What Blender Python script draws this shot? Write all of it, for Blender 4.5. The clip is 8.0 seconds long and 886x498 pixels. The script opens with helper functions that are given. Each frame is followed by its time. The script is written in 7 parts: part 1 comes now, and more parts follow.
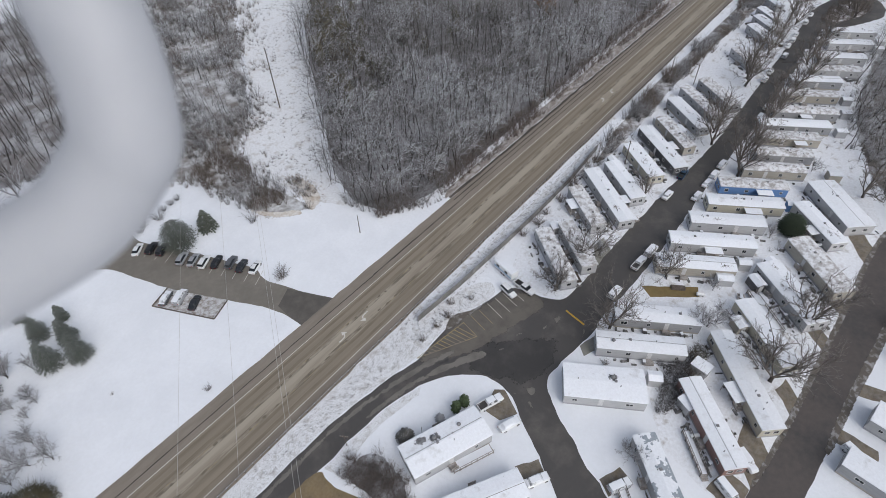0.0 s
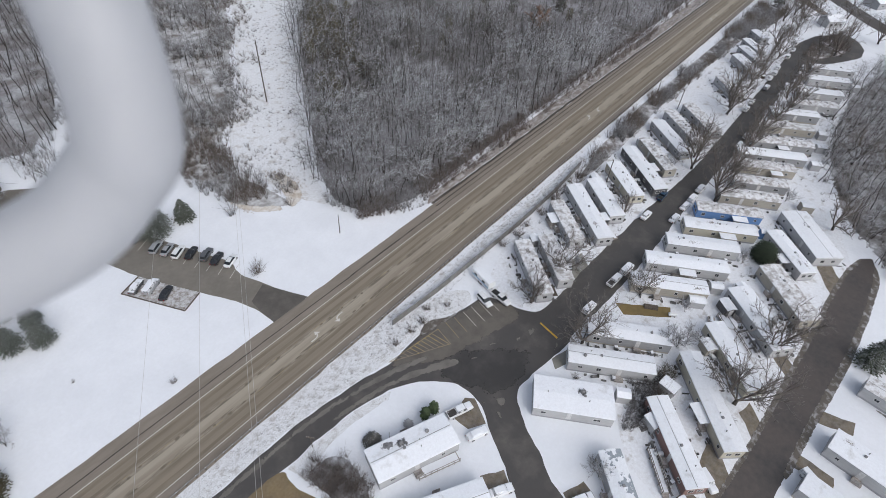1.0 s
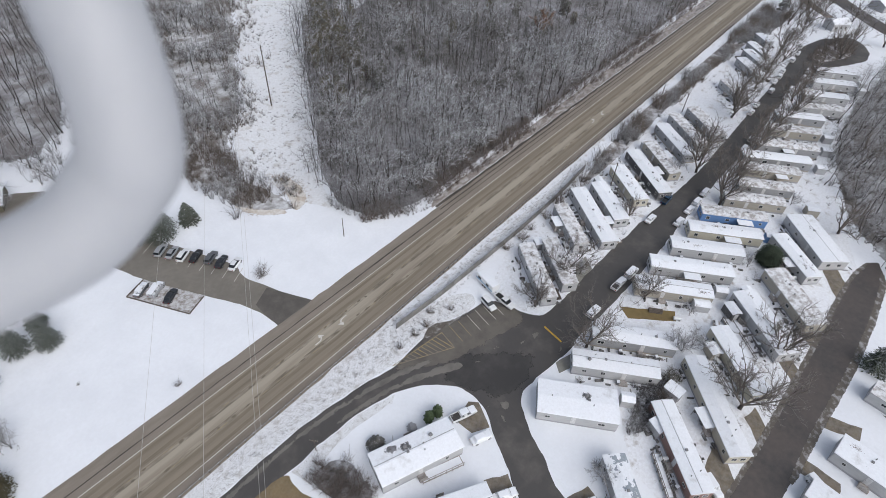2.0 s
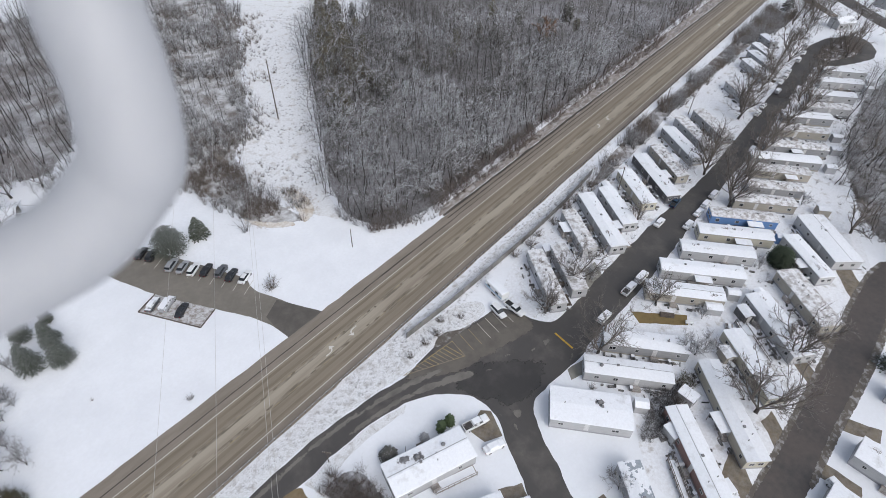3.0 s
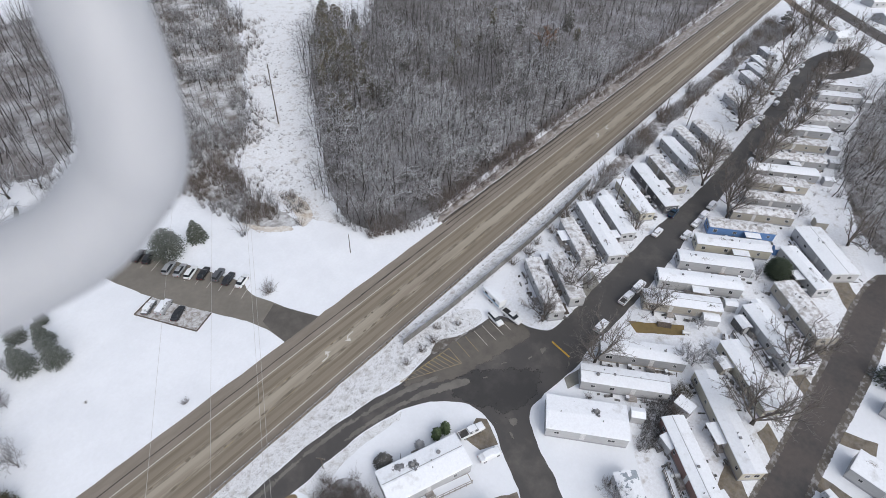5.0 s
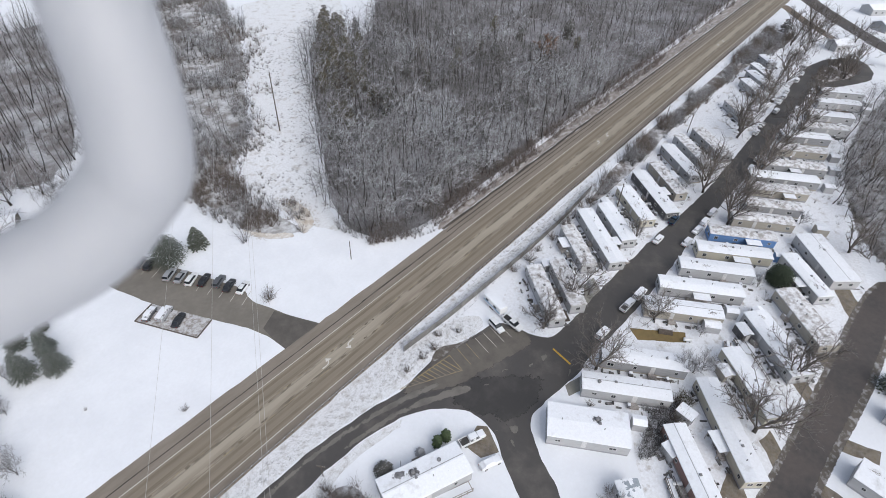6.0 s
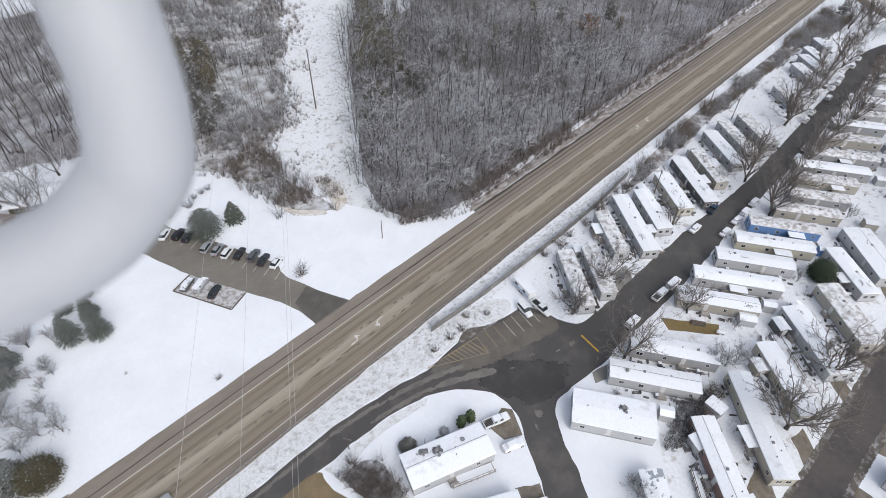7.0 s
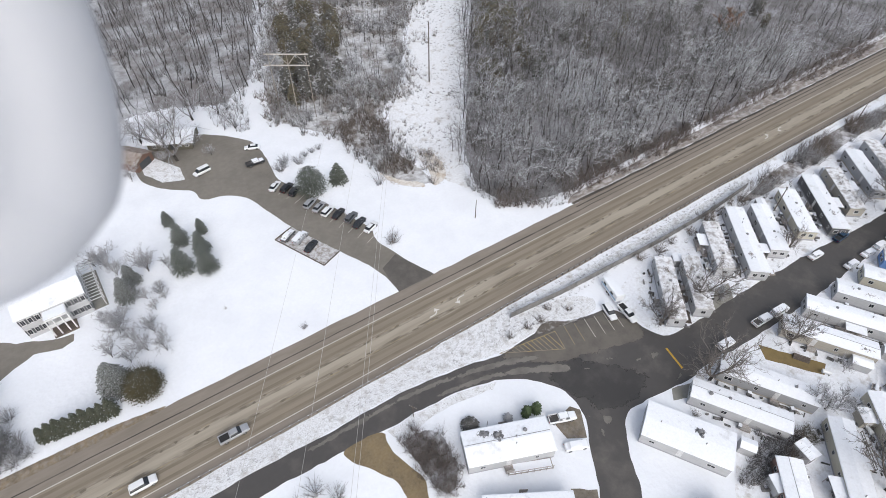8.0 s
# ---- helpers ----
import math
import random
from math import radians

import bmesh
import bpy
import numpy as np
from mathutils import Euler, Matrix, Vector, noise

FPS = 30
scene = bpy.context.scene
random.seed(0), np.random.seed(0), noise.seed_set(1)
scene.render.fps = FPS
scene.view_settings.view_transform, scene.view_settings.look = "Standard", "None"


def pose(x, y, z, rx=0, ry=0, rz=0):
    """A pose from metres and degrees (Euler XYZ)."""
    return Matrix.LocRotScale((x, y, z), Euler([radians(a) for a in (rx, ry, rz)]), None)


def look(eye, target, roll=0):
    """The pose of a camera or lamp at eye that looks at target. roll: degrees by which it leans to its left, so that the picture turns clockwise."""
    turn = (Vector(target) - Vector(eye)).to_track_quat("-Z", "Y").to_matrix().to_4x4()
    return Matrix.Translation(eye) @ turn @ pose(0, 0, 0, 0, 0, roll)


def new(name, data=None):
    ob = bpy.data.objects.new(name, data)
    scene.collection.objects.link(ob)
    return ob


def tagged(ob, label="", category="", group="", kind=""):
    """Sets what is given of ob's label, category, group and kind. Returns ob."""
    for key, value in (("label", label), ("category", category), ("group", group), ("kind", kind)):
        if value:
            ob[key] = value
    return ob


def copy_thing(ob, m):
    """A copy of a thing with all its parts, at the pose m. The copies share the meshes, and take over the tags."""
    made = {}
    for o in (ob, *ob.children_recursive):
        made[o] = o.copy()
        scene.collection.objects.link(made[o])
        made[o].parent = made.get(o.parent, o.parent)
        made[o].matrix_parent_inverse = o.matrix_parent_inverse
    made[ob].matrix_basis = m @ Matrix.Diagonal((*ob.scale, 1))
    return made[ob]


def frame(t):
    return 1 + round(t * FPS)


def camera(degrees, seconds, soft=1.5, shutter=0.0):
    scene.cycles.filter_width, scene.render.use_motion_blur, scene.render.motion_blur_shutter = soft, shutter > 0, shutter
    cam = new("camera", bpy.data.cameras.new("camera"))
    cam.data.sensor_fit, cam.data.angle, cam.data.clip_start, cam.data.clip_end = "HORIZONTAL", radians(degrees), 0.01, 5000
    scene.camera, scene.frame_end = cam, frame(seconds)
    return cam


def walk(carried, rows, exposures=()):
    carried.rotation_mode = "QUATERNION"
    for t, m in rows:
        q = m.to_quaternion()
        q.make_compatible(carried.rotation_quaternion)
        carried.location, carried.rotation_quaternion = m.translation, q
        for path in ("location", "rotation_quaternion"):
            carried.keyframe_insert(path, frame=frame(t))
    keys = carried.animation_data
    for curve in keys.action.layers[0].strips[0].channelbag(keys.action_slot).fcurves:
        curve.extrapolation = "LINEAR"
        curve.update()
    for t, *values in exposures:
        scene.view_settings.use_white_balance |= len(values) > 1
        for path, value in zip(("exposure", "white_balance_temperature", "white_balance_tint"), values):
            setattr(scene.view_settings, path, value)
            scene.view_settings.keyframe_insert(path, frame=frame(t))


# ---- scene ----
cam = camera(78.52, 8.0, soft=0.85)
cam.data.dof.use_dof, cam.data.dof.focus_distance, cam.data.dof.aperture_fstop = True, 150.0, 3.2
walk(cam, [
    (0.0, pose(0.0018, -63.7623, 98.3358, 45.395, 1.214, -52.097)),
    (0.2, pose(-0.0061, -63.7571, 98.3507, 45.206, -1.292, -52.509)),
    (0.3, pose(-0.0040, -63.7613, 98.3499, 45.140, -0.378, -52.529)),
    (0.5, pose(-0.0011, -63.7679, 98.3505, 45.514, 0.106, -52.031)),
    (0.7, pose(-0.0044, -63.7577, 98.3592, 45.379, -2.276, -51.939)),
    (0.8, pose(-0.0009, -63.7599, 98.3544, 45.865, -1.807, -51.464)),
    (1.0, pose(-0.0005, -63.7548, 98.3567, 46.004, -2.906, -51.133)),
    (1.2, pose(-0.0021, -63.7615, 98.3575, 46.222, -1.455, -51.459)),
    (2.3, pose(0.0013, -63.7610, 98.3654, 46.374, -2.927, -50.650)),
    (2.5, pose(0.0013, -63.7485, 98.3488, 48.159, -1.888, -50.705)),
    (2.7, pose(0.0018, -63.7466, 98.3664, 45.912, -3.142, -50.821)),
    (2.8, pose(0.0039, -63.7595, 98.3546, 46.546, -0.603, -51.054)),
    (3.0, pose(-0.0013, -63.7677, 98.3539, 47.261, -1.114, -51.032)),
    (3.2, pose(-0.0004, -63.7666, 98.3536, 47.142, -1.191, -50.902)),
    (3.3, pose(-0.0001, -63.7669, 98.3520, 47.214, -1.024, -50.879)),
    (3.5, pose(0.0006, -63.7659, 98.3515, 46.914, -0.767, -50.985)),
    (3.7, pose(0.0004, -63.7617, 98.3528, 46.898, -0.749, -50.868)),
    (3.8, pose(-0.0029, -63.7589, 98.3532, 47.203, -1.135, -51.018)),
    (4.0, pose(-0.0010, -63.7600, 98.3470, 47.350, 0.718, -51.176)),
    (4.2, pose(-0.0018, -63.7553, 98.3546, 47.163, -1.279, -50.737)),
    (4.3, pose(-0.0043, -63.7549, 98.3543, 47.580, -1.893, -50.755)),
    (4.5, pose(-0.0011, -63.7610, 98.3465, 47.733, -0.090, -50.983)),
    (4.7, pose(-0.0009, -63.7629, 98.3507, 47.787, -1.648, -50.658)),
    (6.0, pose(-0.0023, -63.7588, 98.3498, 48.683, -1.834, -50.549)),
    (6.2, pose(0.0000, -63.7572, 98.3468, 48.780, -1.912, -50.419)),
    (6.3, pose(0.0020, -63.7567, 98.3452, 48.380, -1.241, -50.688)),
    (6.5, pose(0.0022, -63.7488, 98.3514, 47.650, -2.666, -50.754)),
    (6.7, pose(0.0067, -63.7538, 98.3481, 47.716, -1.705, -50.010)),
    (6.8, pose(0.0093, -63.7537, 98.3507, 47.782, -2.472, -49.056)),
    (7.0, pose(0.0274, -63.7589, 98.3524, 46.635, -1.095, -46.839)),
    (7.2, pose(0.0497, -63.7563, 98.3541, 46.681, -1.851, -43.577)),
    (7.3, pose(0.0616, -63.7526, 98.3581, 45.984, -2.078, -42.137)),
    (7.5, pose(0.0911, -63.7525, 98.3534, 45.625, -0.479, -38.844)),
    (7.7, pose(0.1210, -63.7535, 98.3546, 45.058, -1.167, -36.135)),
    (7.8, pose(0.1336, -63.7559, 98.3514, 45.020, -0.796, -35.454)),
    (8.0, pose(0.1578, -63.7579, 98.3482, 44.521, -0.459, -34.193)),
], exposures=[(0.0, -0.32, 6230, 9.5), (1.0, -0.24, 6230, 9.5), (3.5, -0.12, 6240, 9.5), (6.5, -0.02, 6250, 9.5), (7.5, 0.08, 6320, 9.5), (8.0, 0.13, 6350, 9.5)])

# ---- light: overcast winter sky ----
world = bpy.data.worlds.new("overcast_sky")
scene.world = world
world.use_nodes = True
wn = world.node_tree.nodes
sky = wn.new("ShaderNodeTexSky")
sky.sky_type, sky.sun_disc = "NISHITA", False
sky.sun_elevation, sky.sun_rotation = radians(42), radians(200)
sky.air_density, sky.dust_density, sky.ozone_density = 1.0, 4.0, 1.0
soften = wn.new("ShaderNodeHueSaturation")
soften.inputs["Saturation"].default_value = 0.5
world.node_tree.links.new(sky.outputs[0], soften.inputs["Color"])
world.node_tree.links.new(soften.outputs[0], wn["Background"].inputs[0])
wn["Background"].inputs[1].default_value = 0.178
sun = new("sun", bpy.data.lights.new("sun", "SUN"))
sun.data.energy, sun.data.angle, sun.data.color = 0.7, radians(60), (1.0, 0.985, 0.97)
sun.matrix_world = look((30, -90, 110), (0, 0, 0))


# ---- materials ----
def material(name, colour, rough=0.8, metal=0.0, second=None, scale=1.0, low=0.4, high=0.6, bump=0.0, bump_scale=6.0,
             fine=None, fine_scale=8.0, fine_amount=0.25, stretch=(1, 1, 1), vary=0.0, detail=6.0, island=False, speck=None):
    """Base colour, broad patches of a second colour by noise, fine grain in a third, relief, and a shift from piece to piece."""
    m = bpy.data.materials.new(name)
    m.use_nodes = True
    t = m.node_tree
    n, link = t.nodes, t.links.new
    bsdf = n["Principled BSDF"]
    bsdf.inputs["Roughness"].default_value, bsdf.inputs["Metallic"].default_value = rough, metal
    geo = n.new("ShaderNodeNewGeometry")
    mapping = n.new("ShaderNodeMapping")
    mapping.inputs["Scale"].default_value = stretch
    link(geo.outputs["Position"], mapping.inputs[0])
    rgb = n.new("ShaderNodeRGB")
    rgb.outputs[0].default_value = (*colour, 1)
    last = rgb.outputs[0]

    def layer(last, other, sc, lo, hi, amount):
        tex = n.new("ShaderNodeTexNoise")
        tex.inputs["Scale"].default_value, tex.inputs["Detail"].default_value = sc, detail
        tex.inputs["Roughness"].default_value = 0.65
        link(mapping.outputs[0], tex.inputs["Vector"])
        ramp = n.new("ShaderNodeMapRange")
        ramp.inputs["From Min"].default_value, ramp.inputs["From Max"].default_value = lo, hi
        ramp.inputs["To Max"].default_value = amount
        link(tex.outputs["Fac"], ramp.inputs["Value"])
        mix = n.new("ShaderNodeMix")
        mix.data_type = "RGBA"
        link(ramp.outputs[0], mix.inputs["Factor"])
        link(last, mix.inputs["A"])
        mix.inputs["B"].default_value = (*other, 1)
        return mix.outputs["Result"]

    if second:
        last = layer(last, second, scale, low, high, 1.0)
    if fine:
        last = layer(last, fine, fine_scale, 0.35, 0.7, fine_amount)
    if speck:
        last = layer(last, speck[0], speck[1], speck[2], speck[2] + 0.06, 1.0)
    if vary:
        hsv = n.new("ShaderNodeHueSaturation")
        rng = n.new("ShaderNodeMapRange")
        rng.inputs["To Min"].default_value, rng.inputs["To Max"].default_value = 1 - vary, 1 + vary
        if island:
            link(geo.outputs["Random Per Island"], rng.inputs["Value"])
        else:
            link(n.new("ShaderNodeObjectInfo").outputs["Random"], rng.inputs["Value"])
        link(rng.outputs[0], hsv.inputs["Value"])
        link(last, hsv.inputs["Color"])
        last = hsv.outputs[0]
    link(last, bsdf.inputs["Base Color"])
    if bump:
        tex = n.new("ShaderNodeTexNoise")
        tex.inputs["Scale"].default_value, tex.inputs["Detail"].default_value = bump_scale, 5
        link(mapping.outputs[0], tex.inputs["Vector"])
        b = n.new("ShaderNodeBump")
        b.inputs["Strength"].default_value, b.inputs["Distance"].default_value = 1.0, bump
        link(tex.outputs["Fac"], b.inputs["Height"])
        link(b.outputs[0], bsdf.inputs["Normal"])
    return m


def worn(m, scale=0.6, reach=1.1, top=1.0):
    """Lets a material break up where the cover of its patch runs out."""
    t = m.node_tree
    n, link = t.nodes, t.links.new
    cover, tex, add, ramp = n.new("ShaderNodeAttribute"), n.new("ShaderNodeTexNoise"), n.new("ShaderNodeMath"), n.new("ShaderNodeMapRange")
    cover.attribute_name = "cover"
    tex.inputs["Scale"].default_value, tex.inputs["Detail"].default_value, tex.inputs["Roughness"].default_value = scale, 9, 0.72
    link(n.new("ShaderNodeNewGeometry").outputs["Position"], tex.inputs["Vector"])
    add.operation, add.inputs[1].default_value = "MULTIPLY_ADD", reach
    link(tex.outputs["Fac"], add.inputs[0])
    most = n.new("ShaderNodeMath")
    most.operation, most.inputs[1].default_value = "MULTIPLY", top
    link(cover.outputs["Fac"], most.inputs[0])
    link(most.outputs[0], add.inputs[2])
    ramp.inputs["From Min"].default_value, ramp.inputs["From Max"].default_value = 1.06, 1.10
    link(add.outputs[0], ramp.inputs["Value"])
    link(ramp.outputs[0], n["Principled BSDF"].inputs["Alpha"])
    return m


SNOW = material("snow", (0.80, 0.82, 0.86), 0.7, second=(0.74, 0.76, 0.80), scale=0.06, bump=0.12, bump_scale=0.9,
                fine=(0.66, 0.67, 0.68), fine_scale=1.3, fine_amount=0.25)
ROOF_SNOW = material("roof_snow", (0.80, 0.82, 0.86), 0.7, second=(0.50, 0.50, 0.50), scale=0.4, low=0.58, high=0.78, bump=0.03, bump_scale=2.5,
                     fine=(0.66, 0.67, 0.70), fine_scale=2.2, fine_amount=0.5, vary=0.05, speck=((0.22, 0.21, 0.20), 1.7, 0.69))
THIN_SNOW = material("thin_roof_snow", (0.78, 0.79, 0.82), 0.75, second=(0.33, 0.31, 0.30), scale=0.8, low=0.45, high=0.62, bump=0.03, bump_scale=2.5,
                     fine=(0.40, 0.38, 0.36), fine_scale=4.0, fine_amount=0.5, vary=0.06, speck=((0.17, 0.155, 0.145), 1.4, 0.64))
SLID_SNOW = material("slid_roof_snow", (0.78, 0.80, 0.84), 0.6, second=(0.24, 0.275, 0.31), scale=0.42, low=0.515, high=0.535, bump=0.03, bump_scale=2.5, detail=3.0,
                     fine=(0.5, 0.51, 0.53), fine_scale=2.0, fine_amount=0.3)
def grassy(name):
    return material(name, (0.80, 0.82, 0.85), 0.85, second=(0.42, 0.40, 0.38), scale=0.5, low=0.50, high=0.74, bump=0.06, bump_scale=1.5, detail=9.0,
                    fine=(0.34, 0.32, 0.30), fine_scale=4.0, fine_amount=0.6, speck=((0.11, 0.10, 0.09), 4.5, 0.585))


GRASSY = grassy("snow_through_grass")
GRASSY_BANK = worn(grassy("snow_through_bank_grass"), 0.8, 1.0)
TUSSOCK = material("snowy_tussock", (0.78, 0.80, 0.83), 0.85, second=(0.45, 0.42, 0.39), scale=0.28, low=0.54, high=0.72, bump=0.25, bump_scale=0.6,
                   fine=(0.40, 0.37, 0.34), fine_scale=1.6, fine_amount=0.4)
OPEN_FLOOR = worn(material("open_wood_floor", (0.19, 0.18, 0.178), 0.95, second=(0.62, 0.64, 0.68), scale=0.06, low=0.44, high=0.64, bump=0.2, bump_scale=1.0,
                      fine=(0.20, 0.185, 0.175), fine_scale=0.9, fine_amount=0.5), 0.5, 1.0)
SCRUB_FLOOR = worn(material("scrub_floor", (0.66, 0.675, 0.70), 0.95, second=(0.20, 0.18, 0.165), scale=0.16, low=0.42, high=0.62, bump=0.2, bump_scale=1.0,
                       fine=(0.16, 0.145, 0.13), fine_scale=0.9, fine_amount=0.5), 0.5, 1.0)
TAN_SNOW = worn(material("straw_and_snow", (0.74, 0.73, 0.71), 0.95, second=(0.50, 0.425, 0.34), scale=0.35, low=0.42, high=0.66, bump=0.15, bump_scale=1.5,
                    fine=(0.36, 0.285, 0.21), fine_scale=1.6, fine_amount=0.35), 0.8, 1.0)
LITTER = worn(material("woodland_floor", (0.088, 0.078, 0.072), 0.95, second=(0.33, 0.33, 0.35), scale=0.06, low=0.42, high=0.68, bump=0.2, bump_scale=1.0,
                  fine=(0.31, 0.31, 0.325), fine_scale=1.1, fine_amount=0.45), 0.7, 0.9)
DIM_FLOOR = worn(material("brown_wood_floor", (0.15, 0.137, 0.128), 0.95, second=(0.6, 0.61, 0.64), scale=0.12, low=0.44, high=0.66, bump=0.2, bump_scale=1.0,
                     fine=(0.07, 0.06, 0.052), fine_scale=0.9, fine_amount=0.6), 0.6, 1.0)
BRUSH_FLOOR = worn(material("brush_floor", (0.13, 0.11, 0.095), 0.95, second=(0.62, 0.62, 0.64), scale=0.22, low=0.47, high=0.62, bump=0.2, bump_scale=1.0,
                       fine=(0.5, 0.5, 0.52), fine_scale=1.6, fine_amount=0.3), 0.6, 1.0)
WEEDY = material("weedy_thin_snow", (0.60, 0.61, 0.63), 0.9, second=(0.26, 0.23, 0.205), scale=0.9, low=0.42, high=0.62, bump=0.15, bump_scale=1.5,
                 fine=(0.20, 0.175, 0.155), fine_scale=3.0, fine_amount=0.45)
VERGE = material("weedy_verge", (0.52, 0.51, 0.51), 0.9, second=(0.23, 0.20, 0.18), scale=0.7, low=0.36, high=0.56, bump=0.03, bump_scale=2.5,
                 fine=(0.20, 0.175, 0.155), fine_scale=3.0, fine_amount=0.5, stretch=(0.5, 1, 1))
HIGHWAY = material("salted_asphalt", (0.233, 0.198, 0.149), 0.85, second=(0.185, 0.157, 0.118), scale=0.35, low=0.42, high=0.62, bump=0.01, bump_scale=12,
                   fine=(0.24, 0.205, 0.17), fine_scale=1.5, fine_amount=0.4, stretch=(0.05, 1, 1))
SHOULDER = material("shoulder_asphalt", (0.245, 0.213, 0.178), 0.9, second=(0.20, 0.172, 0.14), scale=0.4, low=0.4, high=0.65, bump=0.01, bump_scale=12,
                    fine=(0.13, 0.11, 0.09), fine_scale=1.0, fine_amount=0.3, stretch=(0.2, 1, 1))
CENTRE = material("dusty_centre_asphalt", (0.335, 0.297, 0.237), 0.9, second=(0.24, 0.205, 0.162), scale=0.35, low=0.45, high=0.66, bump=0.01, bump_scale=12, stretch=(0.06, 1, 1))
STAIN = material("dark_stains", (0.15, 0.127, 0.097), 0.85, second=(0.30, 0.265, 0.212), scale=0.55, low=0.42, high=0.58, bump=0.01, bump_scale=12, stretch=(0.22, 1, 1))
TAR = material("tar_seam", (0.05, 0.043, 0.037), 0.8, second=(0.12, 0.103, 0.086), scale=0.6, low=0.48, high=0.66, stretch=(0.3, 1, 1))
TRACK = material("tyre_worn_asphalt", (0.160, 0.133, 0.098), 0.8, second=(0.215, 0.18, 0.138), scale=0.8, low=0.42, high=0.68, bump=0.01, bump_scale=12,
                 stretch=(0.12, 1, 1))
WET = material("wet_asphalt", (0.064, 0.059, 0.056), 0.6, second=(0.125, 0.113, 0.10), scale=0.13, low=0.50, high=0.72, bump=0.01, bump_scale=10,
               fine=(0.075, 0.07, 0.066), fine_scale=0.8, fine_amount=0.5)
# Browner than WET: the brown reflection on the wet surface is in the colour.
BROWN_SHEEN = material("brown_sheen_asphalt", (0.072, 0.061, 0.056), 0.6, second=(0.050, 0.046, 0.045), scale=0.12, low=0.42, high=0.62, bump=0.01, bump_scale=10,
                 fine=(0.11, 0.09, 0.078), fine_scale=0.8, fine_amount=0.5)
LOT = material("lot_asphalt", (0.205, 0.187, 0.16), 0.85, second=(0.15, 0.137, 0.118), scale=0.09, low=0.42, high=0.65, bump=0.01, bump_scale=10,
               fine=(0.13, 0.12, 0.105), fine_scale=0.7, fine_amount=0.5)
APRON = material("patched_asphalt", (0.085, 0.078, 0.07), 0.8, second=(0.12, 0.108, 0.095), scale=0.3, low=0.4, high=0.65, bump=0.01, bump_scale=10)
MUD_LANE = material("dirt_lane", (0.19, 0.15, 0.12), 0.95, second=(0.13, 0.105, 0.085), scale=0.4, low=0.4, high=0.65, bump=0.03, bump_scale=3)
GRAVEL = material("brown_gravel", (0.19, 0.14, 0.075), 0.95, second=(0.13, 0.10, 0.06), scale=0.3, low=0.4, high=0.65, bump=0.05, bump_scale=4,
                  fine=(0.26, 0.21, 0.14), fine_scale=2.0, fine_amount=0.5)
WHITE_LINE = material("white_road_paint", (0.55, 0.53, 0.49), 0.7, second=(0.30, 0.27, 0.23), scale=1.5, low=0.5, high=0.75)
YELLOW_LINE = material("yellow_road_paint", (0.38, 0.285, 0.10), 0.7, second=(0.22, 0.185, 0.14), scale=0.35, low=0.36, high=0.58)
FADED_YELLOW = material("faded_lane_paint", (0.30, 0.24, 0.14), 0.75, second=(0.20, 0.17, 0.13), scale=0.3, low=0.34, high=0.52)
BLOTCH = worn(material("oily_blotches", (0.125, 0.104, 0.076), 0.8, second=(0.165, 0.138, 0.104), scale=0.9, low=0.4, high=0.66, bump=0.01, bump_scale=12), 0.9, 1.4, 0.8)
BRIGHT_YELLOW = material("speed_bump_yellow", (0.55, 0.34, 0.04), 0.7, second=(0.40, 0.26, 0.05), scale=2.0)
TUBE = material("white_plastic", (0.39, 0.40, 0.425), 0.55, second=(0.375, 0.385, 0.41), scale=9.0)

plastic = TUBE.node_tree.nodes["Principled BSDF"].inputs
plastic["Subsurface Weight"].default_value, plastic["Subsurface Scale"].default_value, plastic["Subsurface Radius"].default_value = 0.6, 0.04, (1, 1, 1)
STEEL = material("galvanised_steel", (0.34, 0.35, 0.36), 0.5, 0.4, second=(0.24, 0.23, 0.22), scale=2.0)
POST_WOOD = material("weathered_post", (0.30, 0.27, 0.24), 0.9, second=(0.16, 0.14, 0.12), scale=4.0)
POLE_WOOD = material("pole_wood", (0.085, 0.07, 0.06), 0.9, second=(0.14, 0.115, 0.095), scale=3.0)
PALE_TIMBER = material("pale_timber", (0.42, 0.40, 0.37), 0.85, second=(0.30, 0.28, 0.26), scale=2.0)
DARK_GLASS = material("dark_glass", (0.02, 0.023, 0.027), 0.12)
TRIM = material("white_trim", (0.66, 0.66, 0.66), 0.6, second=(0.55, 0.55, 0.55), scale=2.0)
GREY_TRIM = material("grey_trim", (0.22, 0.22, 0.23), 0.7, second=(0.16, 0.16, 0.16), scale=2.0)
DECK = material("deck_boards", (0.30, 0.26, 0.22), 0.85, second=(0.20, 0.17, 0.15), scale=2.0, fine=(0.6, 0.6, 0.62), fine_scale=1.5, fine_amount=0.5)


# ---- building blocks ----
def mesh_of(name, bm, mat):
    me = bpy.data.meshes.new(name)
    bm.to_mesh(me)
    bm.free()
    for m in (mat if isinstance(mat, (list, tuple)) else [mat]):
        me.materials.append(m)
    return me


def part(name, bm, mat, parent=None, label=""):
    ob = new(name, mesh_of(name, bm, mat) if isinstance(bm, bmesh.types.BMesh) else bm)
    if parent:
        ob.parent = parent
    return tagged(ob, label)


def thing(name, x, y, angle, label, category, group="", z=0.0):
    ob = new(name)
    ob.matrix_basis = pose(x, y, z, 0, 0, angle)
    return tagged(ob, label, category, group)


